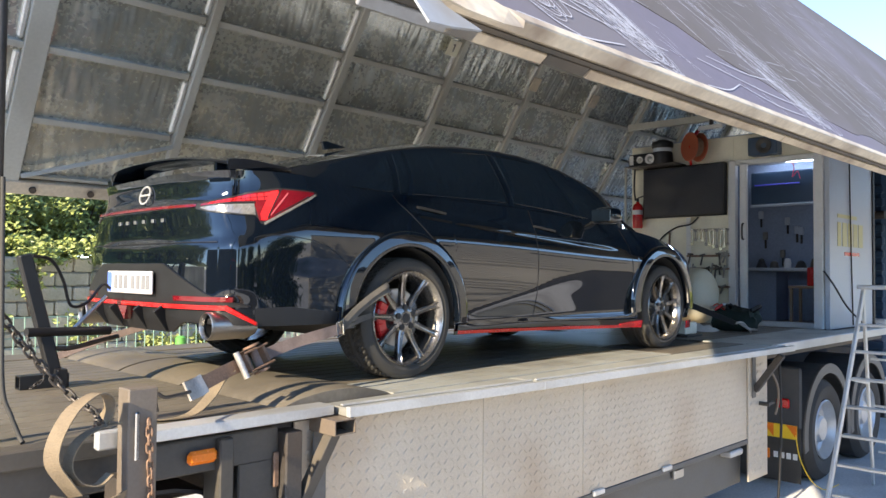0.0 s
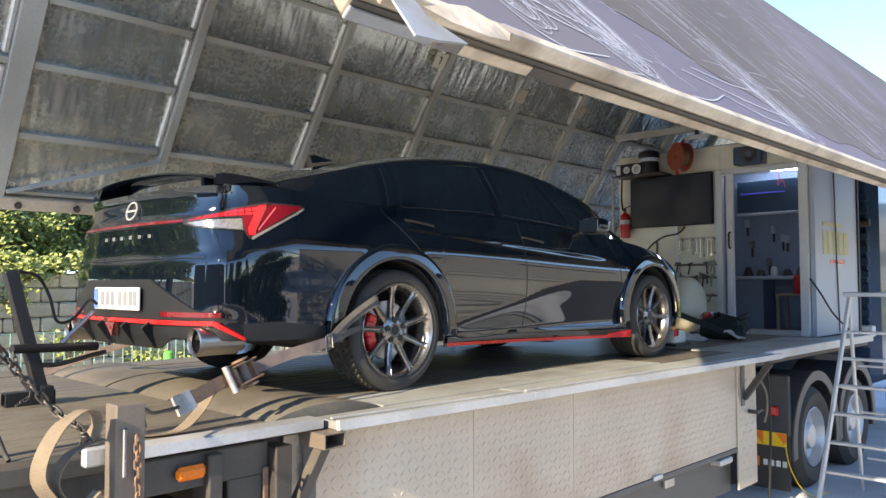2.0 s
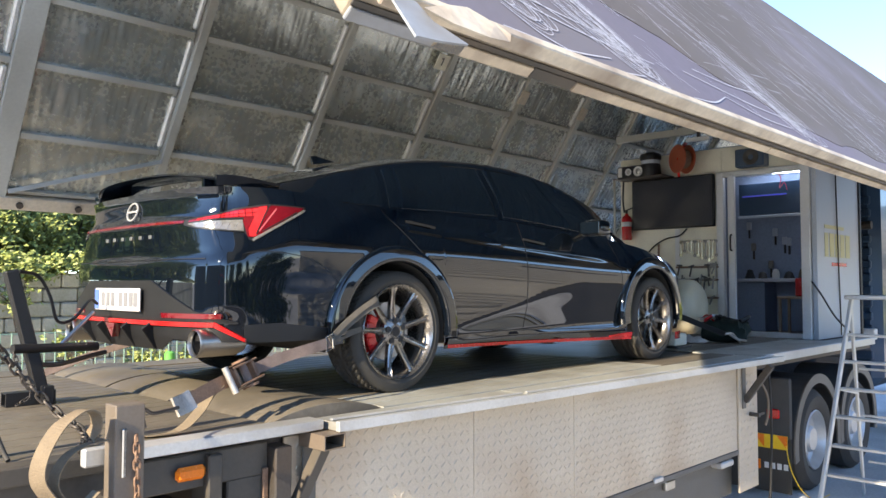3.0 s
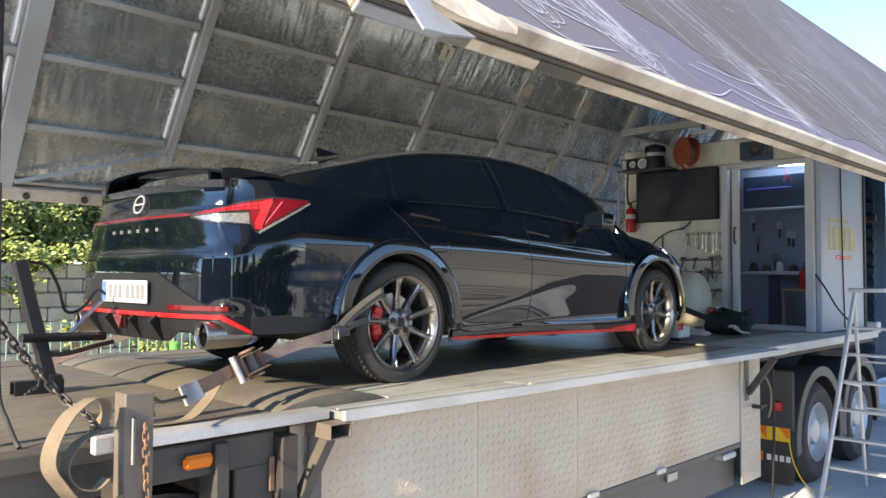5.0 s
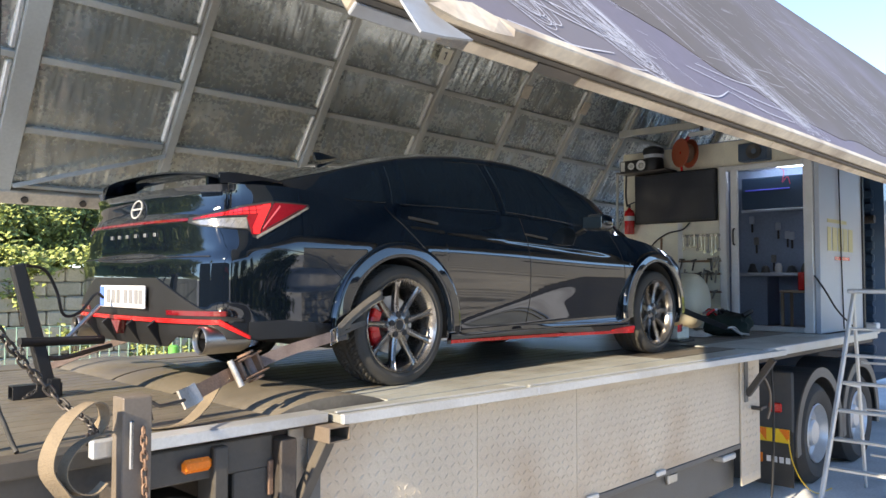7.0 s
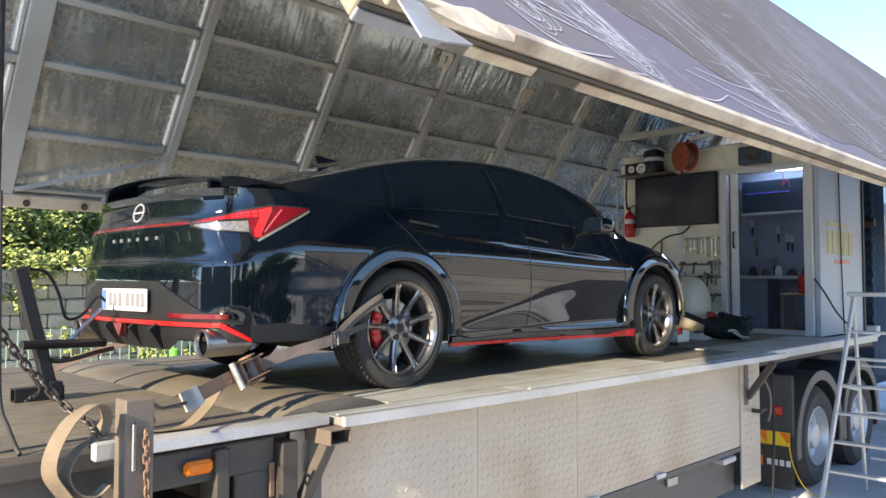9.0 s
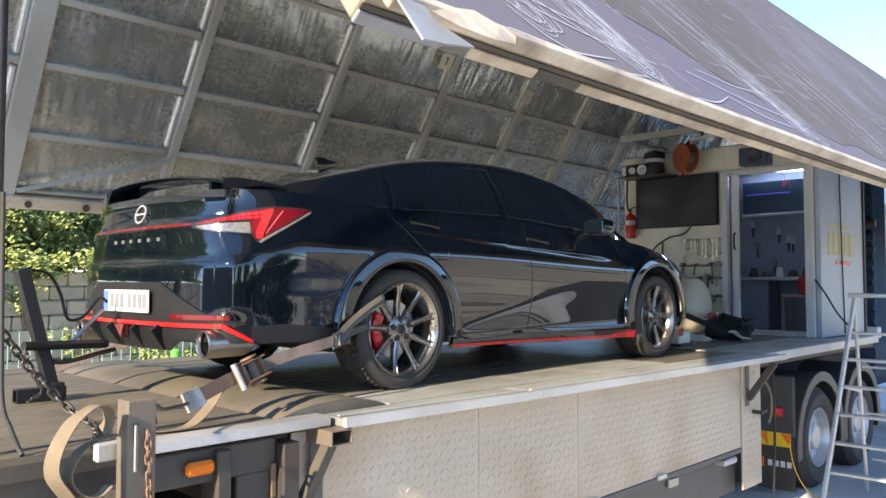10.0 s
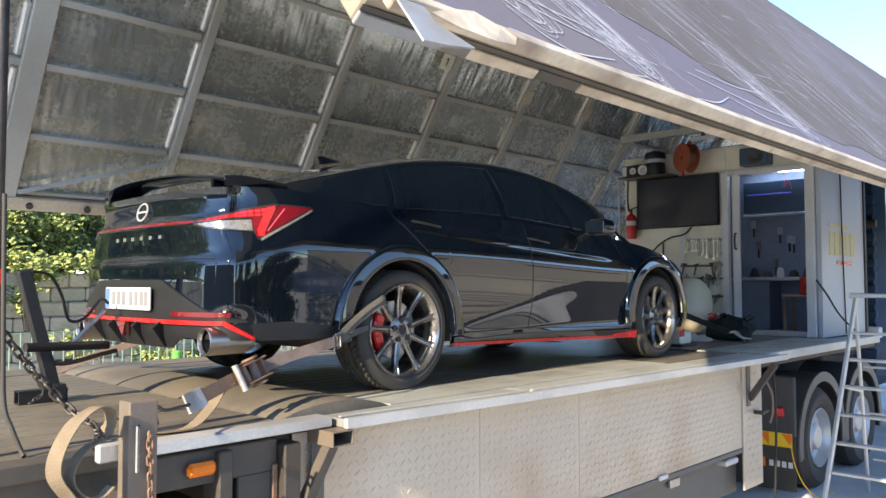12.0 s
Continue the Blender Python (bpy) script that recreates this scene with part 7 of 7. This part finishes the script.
for c in range(11):
    for i in range(-30, 64):
        x = i * BL + (BL / 2 if c % 2 else 0)
        z = G + c * BH
        if z + BH > WTOP + 0.05:
            continue
        if -2.6 <= x <= 9.5 and c >= 1:
            if first is None:
                b = bmesh.new()
                box(b, -BL / 2 + 0.005, BL / 2 - 0.005, -0.11, 0.105, -BH / 2 + 0.004, BH / 2 - 0.004, 0.022)
                for v in b.verts:
                    if v.co.y < 0:
                        v.co.y += 0.018 * noise.noise(v.co * 9) - 0.03 * (1 - abs(v.co.x) / (BL / 2))
                first = part("block", b, M_STONE, wall)
                o = first
            else:
                o = new("block", first.data)
                o.parent = wall
            o.location = (x, WY + rr.uniform(-0.02, 0.02), z + BH / 2)
        else:
            k = len(far_v)
            for dx in (-BL / 2 + 0.01, BL / 2 - 0.01):
                for dy in (-0.1, 0.1):
                    for dz in (0.008, BH - 0.008):
                        far_v.append((x + dx, WY + dy, z + dz))
            far_f += [tuple(k + j for j in f) for f in ((0, 4, 5, 1), (0, 1, 3, 2), (4, 6, 7, 5), (1, 5, 7, 3))]
me = bpy.data.meshes.new("far_block")
me.from_pydata(far_v, [], far_f)
me.materials.append(M_STONE)
o = new("far_block", me)
o.parent = wall
tagged(o, kind="stuff")
# bank behind the wall
bm = bmesh.new()
bmesh.ops.create_grid(bm, x_segments=60, y_segments=24, size=1)
for v in bm.verts:
    x, y = v.co.x * 26 + 8, WY + 0.3 + (v.co.y + 1) * 9
    v.co = Vector((x, y, WTOP - 0.06 + 0.30 * (y - WY) + 0.35 * noise.noise(Vector((x * 0.5, y * 0.5, 0)))))
tagged(linked("bank", bm, M_GRASS, 60), "overgrown grassy bank behind the wall", "bank", kind="structure")


def shrub(x, y, z, r, h, seed, n=3800, leaf=1.0, mat=None):
    """Stems and a loose crown of small bent leaves."""
    rs = random.Random(seed)
    s = thing("shrub", "leafy shrub, sunlit yellow-green above the wall, deep green where added out of view", "shrub", pose(x, y, z), group="shrubs on the bank")
    bm = bmesh.new()
    tips = []
    for i in range(9):
        a, l = rs.uniform(0, 6.28), rs.uniform(0.5, 1.0)
        tip = Vector((r * 0.8 * l * math.cos(a), r * 0.8 * l * math.sin(a), h * rs.uniform(0.45, 0.98)))
        tube(bm, [(0.05 * math.cos(a), 0.05 * math.sin(a), -0.25 * min(1, h)), tip * 0.45 + Vector((0, 0, 0.12 * h)), tip], 0.012 * min(1, h), 5, 4)
        tips.append(tip)
        for _ in range(3):
            tips.append(tip * rs.uniform(0.45, 0.9) + Vector((rs.uniform(-.3, .3) * r, rs.uniform(-.3, .3) * r, rs.uniform(-.1, .15) * h)))
    part("stem", bm, M_BARK, s)
    vs, fs = [], []
    for i in range(n):
        c = rs.choice(tips)
        p = c + Vector((rs.gauss(0, 0.17) * r, rs.gauss(0, 0.17) * r, rs.gauss(0, 0.12) * h))
        if p.z < -0.1:
            p.z = -0.1
        d = Vector((rs.uniform(-1, 1), rs.uniform(-1, 1), rs.uniform(-0.7, 0.5))).normalized()
        u = d.orthogonal().normalized()
        l, w = rs.uniform(0.05, 0.11) * leaf, rs.uniform(0.018, 0.036) * leaf
        k = len(vs)
        nrm = d.cross(u)
        vs += [p, p + d * l * 0.5 + u * w + nrm * 0.012, p + d * l, p + d * l * 0.5 - u * w + nrm * 0.012]
        fs += [(k, k + 1, k + 2), (k, k + 2, k + 3)]
    me = bpy.data.meshes.new("foliage")
    me.from_pydata(vs, [], fs)
    me.materials.append(mat or M_LEAF)
    o = new("foliage", me)
    o.parent = s
    tagged(o, kind="stuff")


for i, (x, y, r, h) in enumerate(((-2.2, 8.9, 0.8, 1.1), (-0.9, 8.8, 0.75, 0.9), (0.0, 9.2, 0.9, 1.5), (0.9, 8.8, 0.8, 0.9), (1.6, 9.3, 0.9, 1.5), (2.4, 8.9, 0.8, 1.0), (3.4, 9.2, 0.9, 1.3), (0.4, 10.4, 1.2, 2.0), (-1.4, 10.3, 1.2, 2.0), (2.3, 10.6, 1.2, 2.0), (4.8, 9.3, 1.0, 1.4), (6.4, 9.5, 1.1, 1.6), (8.4, 9.4, 1.1, 1.6), (10.6, 9.6, 1.2, 1.7), (4.4, 11, 1.3, 2.0))):
    shrub(x, y, WTOP + 0.3 * (y - WY) - 0.1, r, h, 100 + i)

for i, (x, y, r, h) in enumerate(((-4.2, 9.6, 1.6, 2.6), (-6.4, 9.8, 1.9, 3.4), (-8.8, 9.6, 1.9, 3.6), (-11.4, 9.8, 2.1, 4.0), (-14.5, 9.8, 2.2, 4.2), (-5.4, 12, 2.4, 4.4), (-9.5, 12.5, 2.6, 4.8))):
    shrub(x, y, WTOP + 0.3 * (y - WY) - 0.1, r, h, 200 + i, 3600, 2.4)

# taller dark growth added out of view to keep sky off the boot
for i, (x, y, r, h) in enumerate(((-7, 15, 3.0, 8), (-12, 15, 3.4, 9), (-17, 14, 3.4, 9))):
    shrub(x, y, WTOP - 0.2 if x > -18 else G, r, h, 240 + i, 3600, 4.0, M_LEAFDARK)

# trailing growth in front of the wall
for i, (x, z, r, h, n) in enumerate(((2.3, 0.5, 0.35, 0.45, 320), (3.1, 0.45, 0.35, 0.4, 300), (-1.9, 1.2, 0.4, 0.5, 160), (-1.3, 0.7, 0.4, 0.6, 170), (-0.6, 1.3, 0.4, 0.5, 160), (0.0, 0.8, 0.4, 0.6, 190), (0.6, 1.3, 0.35, 0.5, 140), (1.2, 0.7, 0.4, 0.5, 160), (-2.4, 0.8, 0.4, 0.5, 160))):
    shrub(x, WY - 0.25, z, r, h, 300 + i, n)

# growth that hangs over the wall's top
for i, (x, r, h) in enumerate(((-1.9, 0.5, 0.45), (-1.0, 0.55, 0.4), (-0.1, 0.5, 0.5), (0.8, 0.5, 0.4), (1.7, 0.55, 0.5), (2.6, 0.5, 0.45))):
    shrub(x, WY - 0.02, WTOP - 0.18, r, h, 330 + i, 1500)

# green wire fence and post
fence = tagged(empty("wire_fence", pose(0, 6.0, 0)), "green welded wire fence with thin rods", "fence", kind="structure")
frod = None
for i in range(110):
    x = -2.5 + 0.11 * i
    if frod is None:
        b = bmesh.new()
        rod(b, (0, 0, G), (0, 0, 1.28), 0.0075, 5)
        frod = part("wire", b, M_FENCE, fence)
        o = frod
    else:
        o = new("wire", frod.data)
        o.parent = fence
    o.location = (x, 0, 0)
for z in (1.27, 1.05, 0.80, 0.55, 0.3, 0.05):
    b = bmesh.new()
    rod(b, (-2.5, 0.008, z), (9.5, 0.008, z), 0.006, 5)
    part("rail_wire", b, M_FENCE, fence)
gp = thing("green_post", "bright green plastic bollard by the fence", "post")
b = bmesh.new()
lathe(b, [(0.0, 1.02), (0.04, 1.02), (0.062, 1.0), (0.065, 0.9), (0.065, G), (0.0, G)], pose(1.5, 5.6, 0), 20)
part("tube", b, M_GREENPOST, gp, smooth=40)

# ---- behind the camera: what the paint and the screen mirror ----
FY = 0.0
HALL = pose(22, -16, 0, 0, 0, 36)
b = bmesh.new()
box(b, -14, 40, FY - 8, FY - 0.08, G, 4.9, 0.02)
hall = tagged(linked("workshop_hall", b, M_SIDING), "long beige hall with ribbed metal siding", "building")
hall.matrix_basis = HALL
k = 0
first = None
z = 0.15
while z < 4.7:
    if first is None:
        b = bmesh.new()
        box(b, -14, 40, -0.07, 0.0, 0, 0.20, 0.03)
        first = part("siding_course", b, M_SIDING, hall)
        o = first
    else:
        o = new("siding_course", first.data)
        o.parent = hall
    o.location = (0, FY, z)
    z += 0.27
for i in range(9):
    x = -5 + 4.8 * i
    b = bmesh.new()
    box(b, x, x + 2.6, FY - 0.02, FY + 0.06, 2.6, 3.2, 0.01)
    w = part("window", b, M_ROOFDARK, hall)
    b = bmesh.new()
    box(b, x - 0.06, x + 2.66, FY + 0.0, FY + 0.05, 3.205, 3.28, 0.01)
    part("frame", b, M_WHITE, w)
b = bmesh.new()
for xa in (-14.2,):
    box(b, xa, 40.2, FY - 8, FY + 0.25, 4.91, 5.25, 0.05)
part("roof", b, M_ROOFDARK, hall, "dark flat roof edge")
hedge = thing("clipped_hedge", "green hedge along the yard", "hedge", HALL)
rs = random.Random(77)
vs, fs = [], []
for i in range(20000):
    p = Vector((rs.uniform(4, 30), FY + 1.6 + rs.gauss(0, 0.35), G + rs.uniform(0.0, 1.75)))
    d = Vector((rs.uniform(-1, 1), rs.uniform(-1, 1), rs.uniform(-1, 1))).normalized()
    u = d.orthogonal().normalized()
    kk = len(vs)
    vs += [p, p + d * 0.12 + u * 0.06, p + d * 0.24, p + d * 0.12 - u * 0.06]
    fs += [(kk, kk + 1, kk + 2, kk + 3)]
me = bpy.data.meshes.new("foliage")
me.from_pydata(vs, [], fs)
me.materials.append(M_LEAF)
o = new("foliage", me)
o.parent = hedge
tagged(o, kind="stuff")
b = bmesh.new()
box(b, 4.2, 29.8, FY + 1.2, FY + 2.0, G, 1.30, 0.05)
part("core", b, M_GRASS, hedge)

# dark block added out of view to darken the rear's reflection; awning mirrors red
house = thing("grey_workshop", "dark-walled block added out of view to darken reflections, with a red awning", "building")
b = bmesh.new()
box(b, -40, -32, -40, 17.5, G, 7.5, 0.05)
part("wall", b, M_CHASSIS, house)
b = bmesh.new()
box(b, -32.0, -30.6, -40, -8, 3.9, 4.3, 0.05)
part("awning", b, M_REDPAINT, house)

# unseen trees added along the yard to darken the rear quarter's reflection
for i, (x, y, r, h) in enumerate(((3, -23, 3.2, 6.0), (-3, -22, 3.0, 5.5), (-9, -23, 3.2, 6.0))):
    shrub(x, y, G, r, h, 400 + i, 3600, 4.0, M_LEAFDARK)

# low dark shrubs added below them to cover bright ground in the reflection
for i, x in enumerate((5.0, 0.5, -4.5, -9.5)):
    shrub(x, -21.5, G, 2.9, 2.2, 420 + i, 2600, 4.0, M_LEAFDARK)

# ---- what moves ----
def motions():
    # the front wheels roll on the rollers, faster towards the end
    speed = [(0.0, 820), (3.0, 900), (5.0, 1150), (7.2, 1600), (9.0, 2100), (10.5, 2300), (12.0, 2250)]
    ang, rows_r, rows_l = 0.0, [], []
    for i in range(361):
        t = i / 30
        rows_r.append((t, pose(AX_F, -0.905, HUB_F) @ Matrix.Rotation(radians(ang), 4, 'Y')))
        rows_l.append((t, pose(AX_F, 0.905, HUB_F, 0, 0, 180) @ Matrix.Rotation(radians(-ang), 4, 'Y')))
        ang += lerp_table(speed, t) / 30
    walk(wheel_fr, rows_r)
    walk(wheel_fl, rows_l)
    # the body squats on its springs under load
    squat = [(0, 0), (0.5, 0.01), (1.0, 0.10), (2.5, 0.11), (3.0, 0.16), (5.0, 0.31), (5.5, 0.31), (6.0, 0.39), (6.5, 0.45), (7.0, 0.44), (9.0, 0.45), (10.0, 0.45), (11.0, 0.42), (11.5, 0.21), (12.0, 0.15)]
    pivot = Vector((2.4, 0, 0.2))
    walk(body, [(t, Matrix.Translation(pivot) @ Matrix.Rotation(radians(-a), 4, 'Y') @ Matrix.Translation(-pivot)) for t, a in squat])


motions()
